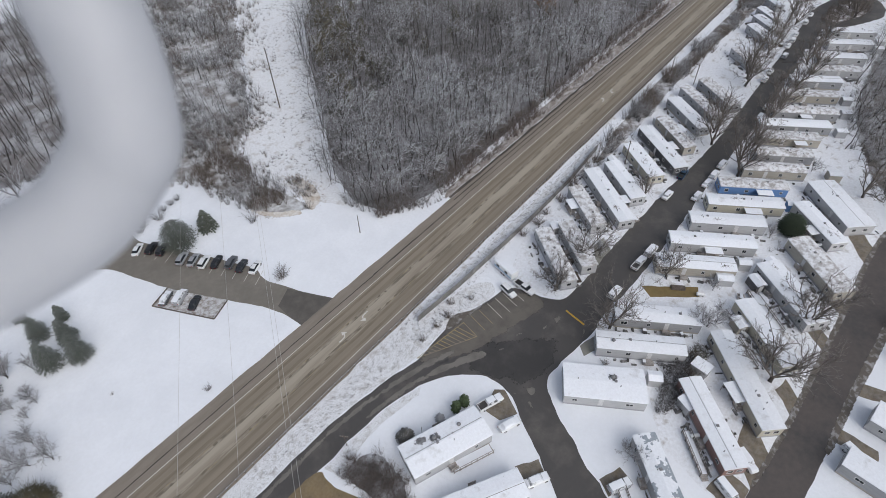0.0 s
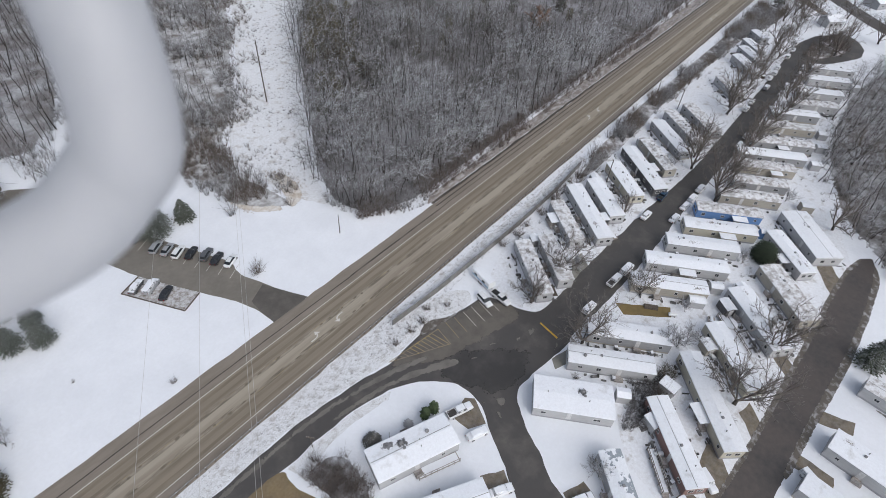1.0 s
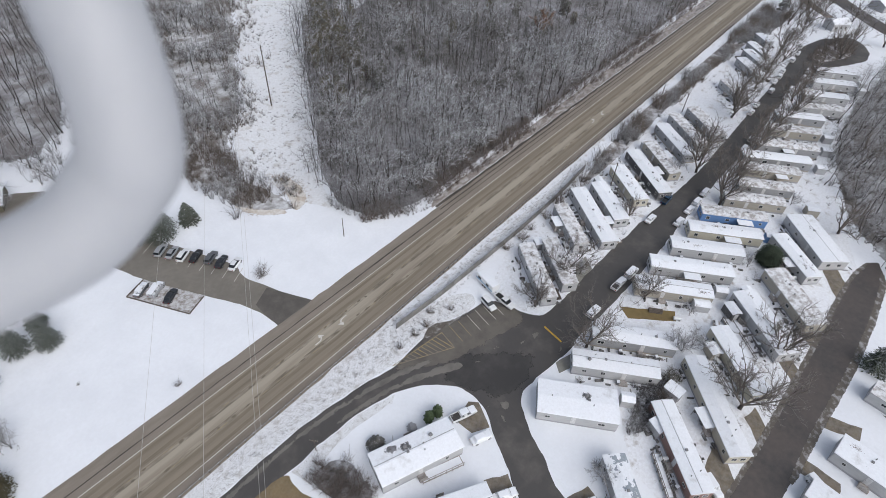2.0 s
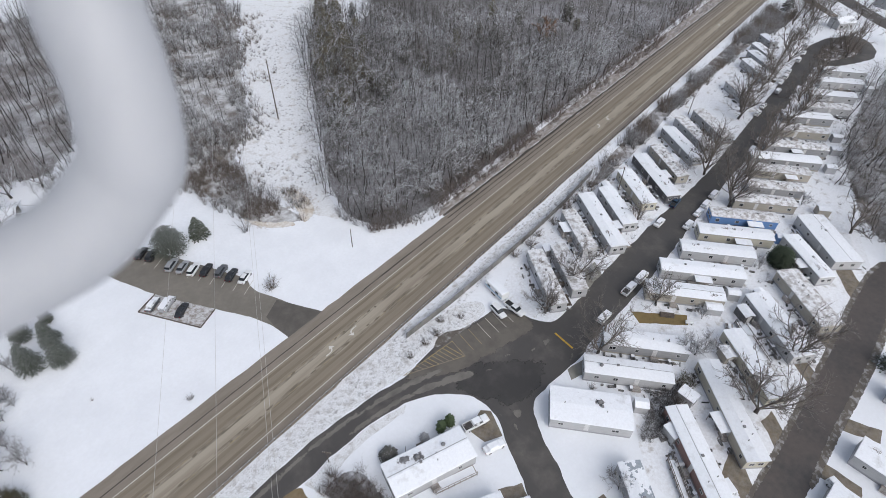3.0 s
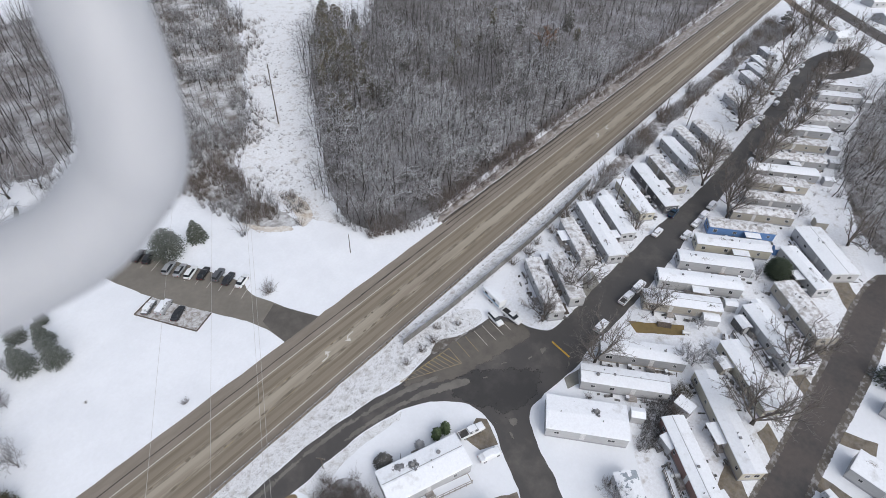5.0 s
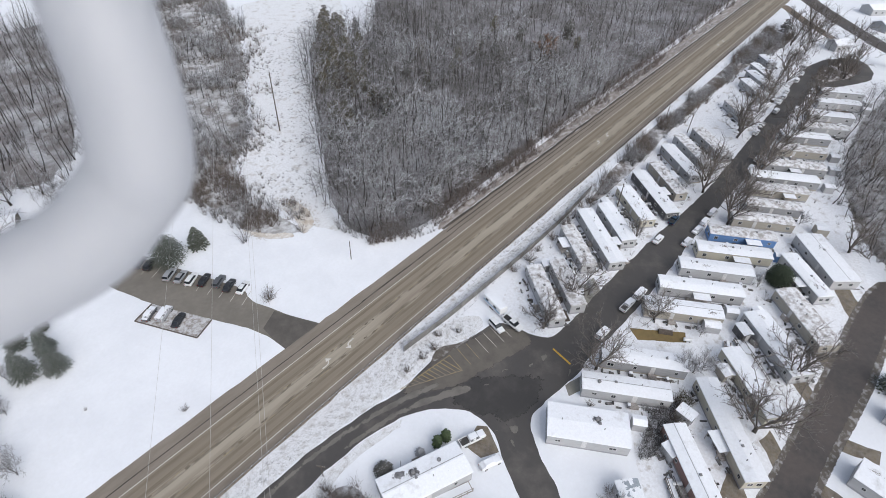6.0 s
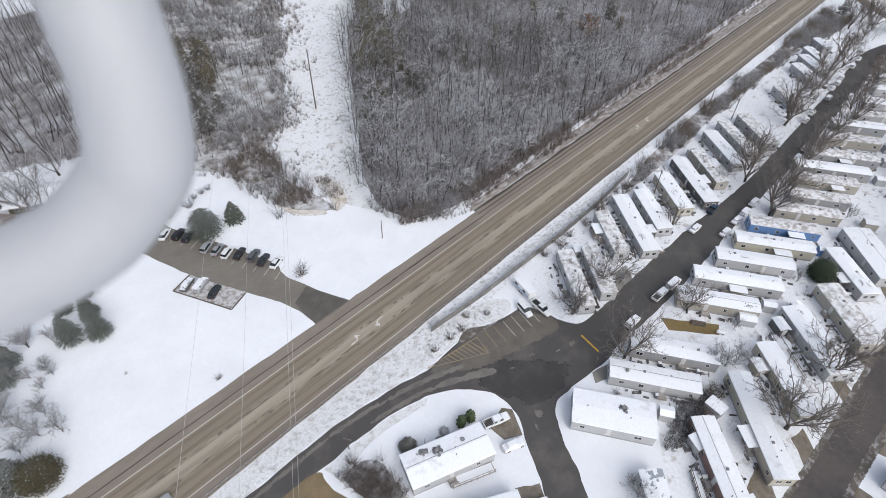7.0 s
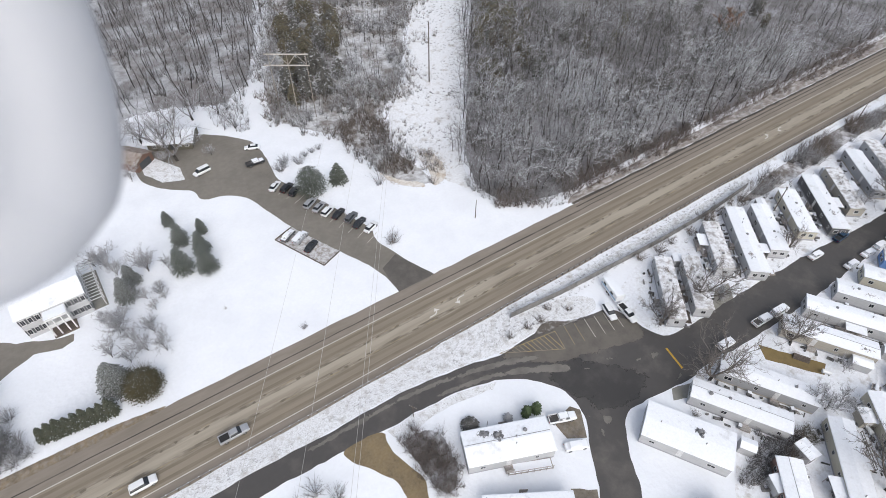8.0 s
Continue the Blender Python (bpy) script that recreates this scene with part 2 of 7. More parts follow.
def box(bm, x0, x1, y0, y1, z0, z1, bevel=0.0):
    r = bmesh.ops.create_cube(bm, size=1.0, matrix=Matrix.Translation(((x0 + x1) / 2, (y0 + y1) / 2, (z0 + z1) / 2)) @ Matrix.Diagonal((x1 - x0, y1 - y0, z1 - z0, 1)))
    if bevel:
        edges = list({e for v in r["verts"] for e in v.link_edges})
        bmesh.ops.bevel(bm, geom=edges, offset=bevel, segments=2, affect="EDGES", profile=0.6)
    return bm


def boxed(*a, **k):
    return box(bmesh.new(), *a, **k)


def rod(bm, a, b, r0, r1=None, sides=6):
    a, b = Vector(a), Vector(b)
    d = b - a
    m = Matrix.Translation((a + b) / 2) @ d.to_track_quat("Z", "Y").to_matrix().to_4x4()
    bmesh.ops.create_cone(bm, cap_ends=True, segments=sides, radius1=r0, radius2=r0 if r1 is None else r1, depth=d.length, matrix=m)
    return bm


def rounded(pts, reach):
    """An outline with its corners cut twice, so that it runs in curves."""
    for _ in range(2):
        out = []
        for i, p in enumerate(pts):
            p, a, b = Vector(p), Vector(pts[i - 1]), Vector(pts[(i + 1) % len(pts)])
            for q in (a, b):
                d = q - p
                out.append(tuple(p + d * min(0.25, reach / max(d.length, 0.01))))
        pts, reach = out, reach * 0.6
    return pts


def sheet(name, pts, z, mat, label="", wobble=0.25, step=1.2, thick=0.0, category="", curve=0.0):
    """A flat piece of ground with a slightly uneven outline."""
    ring = []
    if curve:
        pts = rounded(pts, curve)
    for i, p in enumerate(pts):
        a, b = Vector(p), Vector(pts[(i + 1) % len(pts)])
        k = max(1, int((b - a).length / step))
        for j in range(k):
            q = a.lerp(b, j / k)
            w = noise.noise_vector(Vector((q.x * 0.35, q.y * 0.35, z * 9))) * wobble + noise.noise_vector(Vector((q.x * 1.3, q.y * 1.3, 7 + z))) * wobble * 0.5
            ring.append((q.x + w.x, q.y + w.y))
    bm = bmesh.new()
    face = bm.faces.new([bm.verts.new((x, y, z)) for x, y in ring])
    if face.calc_area() and face.normal.z < 0:
        face.normal_flip()
    bmesh.ops.triangulate(bm, faces=[face])
    for f in bm.faces:
        if f.normal.z < 0:
            f.normal_flip()
    ob = part(name, bm, mat)
    return tagged(ob, label, category, kind="structure")


def patch(name, pts, z, mat, label, fade=1.5, step=0.5):
    """A stain or a damp or dry area of asphalt that thins out towards its outline: a fine grid that carries its cover, 0 at the rim and 1 inside."""
    ring = np.array(rounded(pts, 2.0))
    nxt = np.roll(ring, -1, axis=0)
    xs, ys = np.arange(ring[:, 0].min(), ring[:, 0].max() + step, step), np.arange(ring[:, 1].min(), ring[:, 1].max() + step, step)
    gx, gy = np.meshgrid(xs, ys, indexing="ij")
    q = np.stack([gx.ravel(), gy.ravel()], 1)
    d = nxt - ring
    along_edge = np.clip(((q[:, None] - ring) * d).sum(2) / ((d ** 2).sum(1) + 1e-9), 0, 1)
    near = np.sqrt((((q[:, None] - ring) - along_edge[..., None] * d) ** 2).sum(2)).min(1)
    crossing = ((ring[:, 1] > q[:, None, 1]) != (nxt[:, 1] > q[:, None, 1])) & (q[:, None, 0] < d[:, 0] * (q[:, None, 1] - ring[:, 1]) / (d[:, 1] + 1e-12) + ring[:, 0])
    cover = np.where(crossing.sum(1) % 2 == 1, np.clip(near / fade, 0, 1), 0.0)
    idx = np.arange(len(q)).reshape(len(xs), len(ys))
    quads = np.stack([idx[:-1, :-1], idx[1:, :-1], idx[1:, 1:], idx[:-1, 1:]], -1).reshape(-1, 4)
    quads = quads[cover[quads].max(1) > 0]
    me = bpy.data.meshes.new(name)
    me.from_pydata([(x, y, z) for x, y in q.tolist()], [], quads.tolist())
    me.attributes.new("cover", "FLOAT", "POINT").data.foreach_set("value", cover.astype(np.float32))
    me.materials.append(mat)
    return tagged(new(name, me), label, kind="structure")


def strip(name, x0, x1, y0, y1, z, mat, label="", category="", wobble=0.0, kind="structure"):
    return tagged(sheet(name, [(x0, y0), (x1, y0), (x1, y1), (x0, y1)], z, mat, label, wobble, 3.0, category=category), kind=kind)


# ---- ground and roads ----
bm = bmesh.new()
bmesh.ops.create_grid(bm, x_segments=60, y_segments=60, size=2500)
tagged(part("ground", bm, SNOW), "snow-covered level ground of fields and lots", "ground", kind="structure")

strip("road", -400, 700, -7.9, 10.0, 0.03, SHOULDER, "salt-stained brown-grey asphalt highway with wide shoulders", "road", wobble=0.3)
strip("lane_north", -400, 700, 1.9, 5.45, 0.036, HIGHWAY, "worn brown-grey asphalt driving lane")
strip("lane_centre", -400, 700, -1.85, 1.85, 0.036, CENTRE, "worn brown-grey asphalt turning lane")
strip("lane_south", -400, 700, -5.45, -1.9, 0.036, HIGHWAY, "worn brown-grey asphalt driving lane")
for y in (4.6, 2.75, -2.6, -4.5):
    strip("wheel_track", -400, 700, y - 0.33, y + 0.33, 0.041, TRACK, "darker worn wheel track along a lane", wobble=0.12)
strip("edge_line_north", -400, 700, 5.42, 5.58, 0.046, WHITE_LINE, "worn white edge line")
strip("edge_line_south", -400, 700, -5.58, -5.42, 0.046, WHITE_LINE, "worn white edge line")
for y in (1.55, -1.5):
    strip("stain_band", -400, 700, y - 0.55, y + 0.5, 0.041, STAIN, "dark blotchy stains along the turn lane", wobble=0.15)
for y in (1.75, -1.75):
    strip("turn_lane_line", -400, 700, y - 0.1, y + 0.1, 0.046, FADED_YELLOW, "faded yellow turn-lane line")
blotches, shading, faces = [], [], []
r = random.Random(77)
for y in (1.42, -1.45):
    x = -60.0
    while x < 330:
        long, wide, cy = r.uniform(0.9, 2.6), r.uniform(0.28, 0.5), y + r.gauss(0, 0.12)
        first = len(blotches)
        blotches.append((x + long / 2, cy, 0.0475))
        shading.append(1.0)
        for k in range(12):
            a = k * math.tau / 12
            blotches.append((x + long / 2 + math.cos(a) * long * r.uniform(0.5, 0.75), cy + math.sin(a) * wide * r.uniform(0.8, 1.3), 0.0475))
            shading.append(0.0)
            faces.append((first, first + 1 + k, first + 1 + (k + 1) % 12))
        x += long + abs(r.gauss(1.7, 1.4)) + (r.uniform(4, 12) if r.random() < 0.12 else 0)
me = bpy.data.meshes.new("road_blotches")
me.from_pydata(blotches, [], faces)
me.attributes.new("cover", "FLOAT", "POINT").data.foreach_set("value", shading)
me.materials.append(BLOTCH)
tagged(new("road_blotches", me), "dark oily blotches dotted along the turn lane", kind="stuff")
strip("shoulder_seam", -120, 95, 7.12, 7.36, 0.037, TAR, "dark tar seam along the shoulder", wobble=0.1)
strip("verge_seam", 95, 420, 9.9, 10.8, 0.04, TAR, "dark broken edge of the asphalt", wobble=0.3)
strip("shoulder_seam_east", 95, 420, 8.65, 9.0, 0.037, TAR, "dark tar seam along the shoulder", wobble=0.1)
strip("rail_seam", 60, 420, 7.3, 7.5, 0.037, TAR, "dark tar seam along the shoulder", wobble=0.12)

patch("verge_south", [(-90, -7.7), (62, -7.7), (62, -11.4), (72, -13.4), (76, -17), (74, -20.2), (70, -20.2), (63, -17.8), (55, -17), (48, -17.2), (41, -15.6), (32, -14), (24, -13.1), (8, -12.8), (-90, -11.4)],
      0.02, GRASSY_BANK, "grassy ditch bank with thin snow", 0.5, 0.6)
TRAMPLED = material("trampled_snow", (0.79, 0.81, 0.85), 0.8, second=(0.40, 0.375, 0.35), scale=0.30, low=0.55, high=0.70, bump=0.12, bump_scale=0.9,
                    fine=(0.50, 0.49, 0.49), fine_scale=1.6, fine_amount=0.45, speck=((0.10, 0.09, 0.08), 1.7, 0.685))
sheet("park_yards_north", [(79, -20), (92, -15.5), (130, -15.5), (200, -18), (300, -22), (312, -40), (205, -41), (175, -41), (139, -38.2), (112, -36), (86, -35.1), (81, -34.5), (79, -29), (78.5, -25)], 0.012, TRAMPLED, "trampled snow and mud of the yards", 0.5)
sheet("park_yards_south", [(76, -44), (92, -44.4), (121, -45.8), (166, -46.7), (202, -48.3), (277, -49.4), (292, -60), (304, -70), (270, -72), (207, -71.6), (170, -82), (150, -89.5), (134, -87.5), (92, -84.7), (62, -81.5), (56, -80), (60, -66), (72, -58)], 0.012, TRAMPLED, "trampled snow and mud of the yards", 0.5)
sheet("fence_bank", [(60, -9), (100, -9.6), (146, -9.8), (146, -12.4), (122, -13.6), (104, -13.6), (89, -13.1), (70, -12.3)], 0.016, GRASSY, "weedy snow between the guardrail and the fence", 0.4)
strip("verge_grass", 60, 460, -9.3, -7.7, 0.018, TRAMPLED, "grass and thin snow beside the guardrail", wobble=0.5)
sheet("park_road", [(-200, -10.6), (-2, -12), (8, -12.8), (24, -13), (32.3, -14), (41, -15.7), (48, -17.3), (55, -17), (62.8, -18), (71, -20.5), (74.5, -20.6), (77, -22.5),
                    (78, -25), (78.6, -29.7), (80.8, -34.4), (86, -34.9), (95.6, -35.2), (112, -35.8), (125, -36.7), (139, -38), (156, -39.8), (175, -40.8), (205, -40.9),
                    (260, -40.9), (300, -40.3), (318, -45), (331.5, -55.6), (326, -62.7), (317, -66.5), (306, -67), (292, -60), (277, -49.6), (248, -48.3), (202, -48.5),
                    (185, -48), (166, -46.9), (145, -46.3), (121, -46), (101, -45.3), (92, -44.6), (81, -43.2), (76.4, -43.9), (70.7, -42.8), (66, -42.3), (61, -41.4),
                    (58.2, -42.5), (54.6, -47), (52, -51.4), (48.8, -56), (46, -62), (22, -102), (10, -102), (40.2, -55.1), (44.7, -49), (46.6, -46), (50, -41),
                    (52.4, -37.8), (53.4, -33.8), (52.7, -30), (49.2, -25.2), (43.4, -21.6), (37.3, -20), (29, -18.6), (22.8, -18.5), (19, -18.3), (10, -17.6), (-4, -16.8), (-200, -15)],
      0.03, WET, "wet dark asphalt access road and park street", 0.42, curve=2.2)
patch("turning_loop_island", [(291, -45.2), (308, -46.2), (320, -50.5), (317, -59), (308, -61.8), (298, -58.5), (284, -50.5)], 0.045, BRUSH_FLOOR, "brushy island inside the turning loop", 2.0, 1.0)
sheet("second_street", [(20, -76), (62.3, -81.3), (79.4, -83.4), (92.8, -84.6), (114, -86.2), (134.7, -87.3), (148, -88.8), (155, -90.6), (158, -93.2), (153, -95.2), (146, -95.6), (132, -95.5), (112.3, -94.2), (92.5, -91.7), (75, -90.2), (20, -84)],
      0.03, BROWN_SHEEN, "wet dark asphalt park street with its brown reflection in the colour", 0.35, curve=0.5)
sheet("gravel_drive", [(9.7, -17.3), (14.8, -17.7), (18.8, -18.3), (17.7, -20.5), (17.8, -23.3), (19.3, -27.8), (19.9, -30.6), (18.7, -33.5), (12, -50), (8, -50), (15.8, -31.5), (15.7, -27.8), (12.9, -23.5), (10.2, -19.8)],
      0.034, GRAVEL, "brown gravel drive", 0.3, curve=1.5)
sheet("lot", [(48.7, 9.7), (46.3, 15.2), (44.4, 21.5), (42.4, 28.2), (43.9, 32.3), (37, 52), (31, 66), (32.5, 79), (32, 88.6), (26, 96), (19, 102), (11, 99.4), (3.6, 100.1), (-1.5, 97.6),
              (-2.2, 90.4), (-1.5, 85.2), (2.5, 79.5), (9.7, 74), (9.9, 68.4), (16.3, 67.3), (21.2, 62.7), (26.4, 44.7), (32.9, 29.6), (36.6, 22), (38.5, 15.5), (38.5, 9.7)],
      0.032, LOT, "brown-grey asphalt drive and car park", 0.2, curve=1.2)
sheet("lot_apron", [(48.6, 9.9), (44.1, 21.0), (39.1, 18.5), (38.6, 14.4), (38.6, 9.9)], 0.038, APRON, "darker patched asphalt at the drive mouth", 0.1)
sheet("bay_patch", [(26.4, 44.7), (21, 42.5), (27.6, 27.3), (32.9, 29.6)], 0.036, WEEDY, "snow-dusted parking patch", 0.1)
sheet("far_road", [(440, 4), (408, -17), (378, -41), (354, -62), (336, -84), (318, -120), (328, -122), (345, -89), (361, -70), (385, -49), (414, -26), (446, -6)], 0.028, BROWN_SHEEN, "wet asphalt side road", 0.3, curve=3.0)
sheet("far_lane", [(392, -6), (370, -22.5), (350, -42), (341, -50), (344, -53), (353, -46), (374, -27), (398, -9)], 0.026, MUD_LANE, "brown dirt lane", 0.3, curve=2.0)

# ---- curved white tube of the aircraft, close to the lens ----
curve = bpy.data.curves.new("bent_tube", "CURVE")
curve.dimensions, curve.bevel_depth, curve.bevel_resolution, curve.resolution_u = "3D", 0.0338, 12, 8
line = curve.splines.new("NURBS")
bend = [(0.1493, 0.4177, -0.0494), (0.1462, 0.4118, -0.0692), (0.1431, 0.4059, -0.0891), (0.1400, 0.4000, -0.1089), (0.1379, 0.3960, -0.1221), (0.1359, 0.3909, -0.1362), (0.1336, 0.3829, -0.1530), (0.1300, 0.3737, -0.1708), (0.1236, 0.3640, -0.1907), (0.1159, 0.3573, -0.2094), (0.1101, 0.3582, -0.2195), (0.1029, 0.3620, -0.2274), (0.0896, 0.3640, -0.2395), (0.0735, 0.3660, -0.2514), (0.0554, 0.3711, -0.2602), (0.0332, 0.3801, -0.2677), (0.0100, 0.3899, -0.2747), (-0.0167, 0.4014, -0.2826), (-0.0568, 0.4186, -0.2945), (-0.0969, 0.4357, -0.3064)]
line.points.add(len(bend) - 1)
for p, co in zip(line.points, bend):
    p.co = (*co, 1)
line.order_u, line.use_endpoint_u = 4, True
curve.materials.append(TUBE)
tube = new("bent_tube", curve)
tube.location = (0, -63.761, 98.352)
for_tube = tube.evaluated_get(bpy.context.evaluated_depsgraph_get())
bent = bpy.data.meshes.new_from_object(for_tube)
bent.polygons.foreach_set("use_smooth", [True] * len(bent.polygons))
bpy.data.objects.remove(tube)
tube = tagged(new("bent_tube", bent), "smooth white plastic tube bent round a corner", "tube")
tube.location = (0, -63.761, 98.352)

# ---- mobile homes ----
def siding(name, colour):
    return material(name, colour, 0.6, second=tuple(c * 0.85 for c in colour), scale=0.5, low=0.45, high=0.7, bump=0.012, bump_scale=1.0,
                    fine=tuple(c * 0.75 for c in colour), fine_scale=3, fine_amount=0.3, stretch=(1, 1, 6))


SIDINGS = {"white": siding("white_siding", (0.46, 0.465, 0.475)), "grey": siding("grey_siding", (0.34, 0.345, 0.355)), "cream": siding("cream_siding", (0.48, 0.455, 0.375)),
           "blue": siding("blue_siding", (0.13, 0.25, 0.50)), "red": siding("red_brown_siding", (0.26, 0.165, 0.145)), "tan": siding("tan_siding", (0.39, 0.365, 0.315)),
           "dark": siding("dark_siding", (0.10, 0.10, 0.105))}


window_ring = bmesh.new()
for a in ((-0.52, 0.52, 0.38, 0.46), (-0.52, 0.52, -0.46, -0.38), (-0.52, -0.44, -0.46, 0.46), (0.44, 0.52, -0.46, 0.46), (-0.02, 0.02, -0.38, 0.38)):
    box(window_ring, a[0], a[1], -0.05, 0.05, a[2], a[3])
window_ring = mesh_of("window", window_ring, TRIM)
pane_mesh = mesh_of("pane", boxed(-0.44, 0.44, -0.035, 0.03, -0.38, 0.38), DARK_GLASS)
door_mesh = mesh_of("door", boxed(-0.46, 0.46, -0.03, 0.05, 0.0, 2.0, bevel=0.015), TRIM)
knob_mesh = mesh_of("handle", boxed(0.3, 0.38, 0.05, 0.1, 0.95, 1.02), STEEL)
vent_mesh = mesh_of("vent_pipe", rod(bmesh.new(), (0, 0, -0.1), (0, 0, 0.45), 0.09, 0.09, 8), GREY_TRIM)
cowl_mesh = mesh_of("vent_cowl", boxed(-0.24, 0.24, -0.24, 0.24, -0.1, 0.28, bevel=0.04), GREY_TRIM)
homes, home_size = [], []


def steps_at(home, x, y, out, depth):
    """A small wooden landing with a step and a railing, against a door."""
    y0, y1 = sorted((y, y + out * depth))
    part("landing", boxed(x - 0.75, x + 0.75, y0, y1, 0.1, 0.68, bevel=0.03), DECK, home, "weathered wooden landing")
    part("step", boxed(x + 0.76, x + 1.15, y0 + 0.1, y1 - 0.1, 0.0, 0.36, bevel=0.02), DECK, home)
    part("railing", boxed(x - 0.75, x + 0.75, y + out * depth - 0.04, y + out * depth + 0.04, 0.7, 1.55, bevel=0.02), PALE_TIMBER, home)


def mobile_home(x, y, length, width, angle, colour, snow="full", high=3.1, rise=0.3, porch=0, cover=None):
    k = len(homes)
    r = random.Random(500 + k)
    state = "full snow on its roof" if snow == "full" else "thin patchy snow on its roof"
    size = "long" if length > 19.5 else "double-width" if width > 5.2 else "narrow"
    home = thing("mobile_home", x, y, angle, f"{size} {colour} mobile home with {state}", "mobile home", "homes of the park")
    homes.append(home)
    home_size.append((length / 2, width / 2, high))
    l, w = length / 2, width / 2
    part("wall", boxed(-l, l, -w, w, 0.5, high, bevel=0.03), SIDINGS[colour], home)
    part("skirting", boxed(-l + 0.03, l - 0.03, -w + 0.03, w - 0.03, 0.0, 0.52), SIDINGS["grey" if colour != "grey" else "tan"], home, "plain skirting under the walls")
    bm = bmesh.new()
    a, b = l + 0.14, w + 0.16
    n = 12
    for side in (-1, 1):
        rows = []
        for i in range(n + 1):
            px = -a + 2 * a * i / n
            lift = noise.noise((x + px, y, 3.0)) * 0.04
            rows.append([bm.verts.new((px, side * b, high)), bm.verts.new((px, side * (b + 0.02), high + 0.11)), bm.verts.new((px, side * (b - 0.12), high + 0.2 + lift)),
                         bm.verts.new((px, side * b * 0.5, high + 0.2 + rise * 0.5 + lift)), bm.verts.new((px, 0, high + 0.2 + rise))])
        for p, q in zip(rows, rows[1:]):
            for j in range(4):
                f = (p[j], q[j], q[j + 1], p[j + 1])
                bm.faces.new(f if side < 0 else f[::-1])
    for px in (-a, a):
        ring = sorted((v for v in bm.verts if abs(v.co.x - px) < 1e-4), key=lambda v: math.atan2(v.co.z - high - 0.1, v.co.y))
        bm.faces.new(ring if px > 0 else ring[::-1])
    bmesh.ops.remove_doubles(bm, verts=bm.verts, dist=0.001)
    bmesh.ops.recalc_face_normals(bm, faces=bm.faces)
    part("roof", bm, cover or (ROOF_SNOW if snow == "full" else THIN_SNOW), home, state.replace(" on its roof", " over the roof"))
    part("eave_trim", boxed(-l - 0.1, l + 0.1, -w - 0.1, w + 0.1, high - 0.12, high - 0.004), GREY_TRIM if r.random() < 0.5 else TRIM, home)
    count = max(3, int(length / 4.2))
    door_at = {-1: r.randrange(1, count - 1), 1: r.randrange(1, count - 1)}
    for side in (-1, 1):
        for i in range(count):
            px = -l + length * (i + 0.5 + r.uniform(-0.15, 0.15)) / count
            turn = 0 if side > 0 else 180
            if i == door_at[side]:
                d = part("door", door_mesh, None, home)
                d.matrix_basis = pose(px, side * w, 0.72, 0, 0, turn)
                part("handle", knob_mesh, None, d)
                if width < 7.45 or length > 16:
                    steps_at(home, px, side * (w + 0.02), side, 1.3)
            else:
                win = part("window", window_ring, None, home)
                win.matrix_basis = pose(px, side * w, 1.85, 0, 0, turn) @ Matrix.Diagonal((r.choice((1.0, 1.0, 1.5, 0.7)), 1, r.choice((1.0, 0.8, 1.15)), 1))
                part("pane", pane_mesh, None, win)
    for end in (-1, 1):
        for py in ((-w * 0.4, w * 0.4) if width > 4 else (0.0,)):
            win = part("window", window_ring, None, home)
            win.matrix_basis = pose(end * l, py, 1.85, 0, 0, -90 * end) @ Matrix.Diagonal((1.1, 1, 1.1, 1))
            part("pane", pane_mesh, None, win)
    for _ in range(r.randrange(2, 4)):
        px, py = r.uniform(-l * 0.8, l * 0.8), r.uniform(-0.6, 0.6) * w
        part("vent_pipe", vent_mesh, None, home).location = (px, py, high + 0.2 + rise * (1 - abs(py) / w))
    px = r.uniform(-l * 0.6, l * 0.6)
    part("vent_cowl", cowl_mesh, None, home).location = (px, 0.2, high + 0.2 + rise * 0.9)
    if porch:
        side, at, size = porch, r.uniform(-0.3, 0.3) * l, r.uniform(3.2, 4.6)
        bm = bmesh.new()
        y0, y1 = sorted((side * (w + 0.05), side * (w + 2.4)))
        box(bm, at - size / 2, at + size / 2, y0, y1, 2.55, 2.68, bevel=0.03)
        part("porch_roof", bm, ROOF_SNOW, home, "snow-covered porch roof")
        for sx in (-1, 1):
            part("porch_post", boxed(at + sx * (size / 2 - 0.1) - 0.05, at + sx * (size / 2 - 0.1) + 0.05, side * (w + 2.3) - 0.05, side * (w + 2.3) + 0.05, 0, 2.55), PALE_TIMBER, home)
        part("porch_floor", boxed(at - size / 2, at + size / 2, y0, y1, 0.45, 0.55), DECK, home)
    return home


mobile_home(90.3, -26.1, 18.6, 3.9, -130.0, "white", "thin")
mobile_home(96.8, -28.6, 16.1, 3.9, -130.0, "white", "thin")
mobile_home(111.5, -23.6, 16.3, 3.9, -130.0, "white", "thin", porch=-1)
mobile_home(119.6, -26.2, 23.2, 4.5, -130.0, "white", porch=1)
mobile_home(128.3, -26.9, 17.1, 4.4, -130.0, "white")
mobile_home(140.5, -27.3, 16.9, 4.5, -130.0, "cream")
mobile_home(150.4, -29.2, 22.3, 4.4, -130.0, "dark", porch=1)
mobile_home(160.5, -29.3, 17.8, 3.9, -130.0, "tan", "thin", porch=1)
mobile_home(174.2, -28.5, 19.3, 4.5, -130.0, "grey")
mobile_home(184.0, -29.1, 19.8, 4.1, -130.0, "white", "thin")
mobile_home(194.0, -32.0, 19.0, 4.5, -130.0, "grey", "thin")
mobile_home(226.6, -31.5, 15.4, 3.9, -134.0, "white", "thin")
mobile_home(252.7, -30.4, 16.6, 4.5, -134.0, "white")
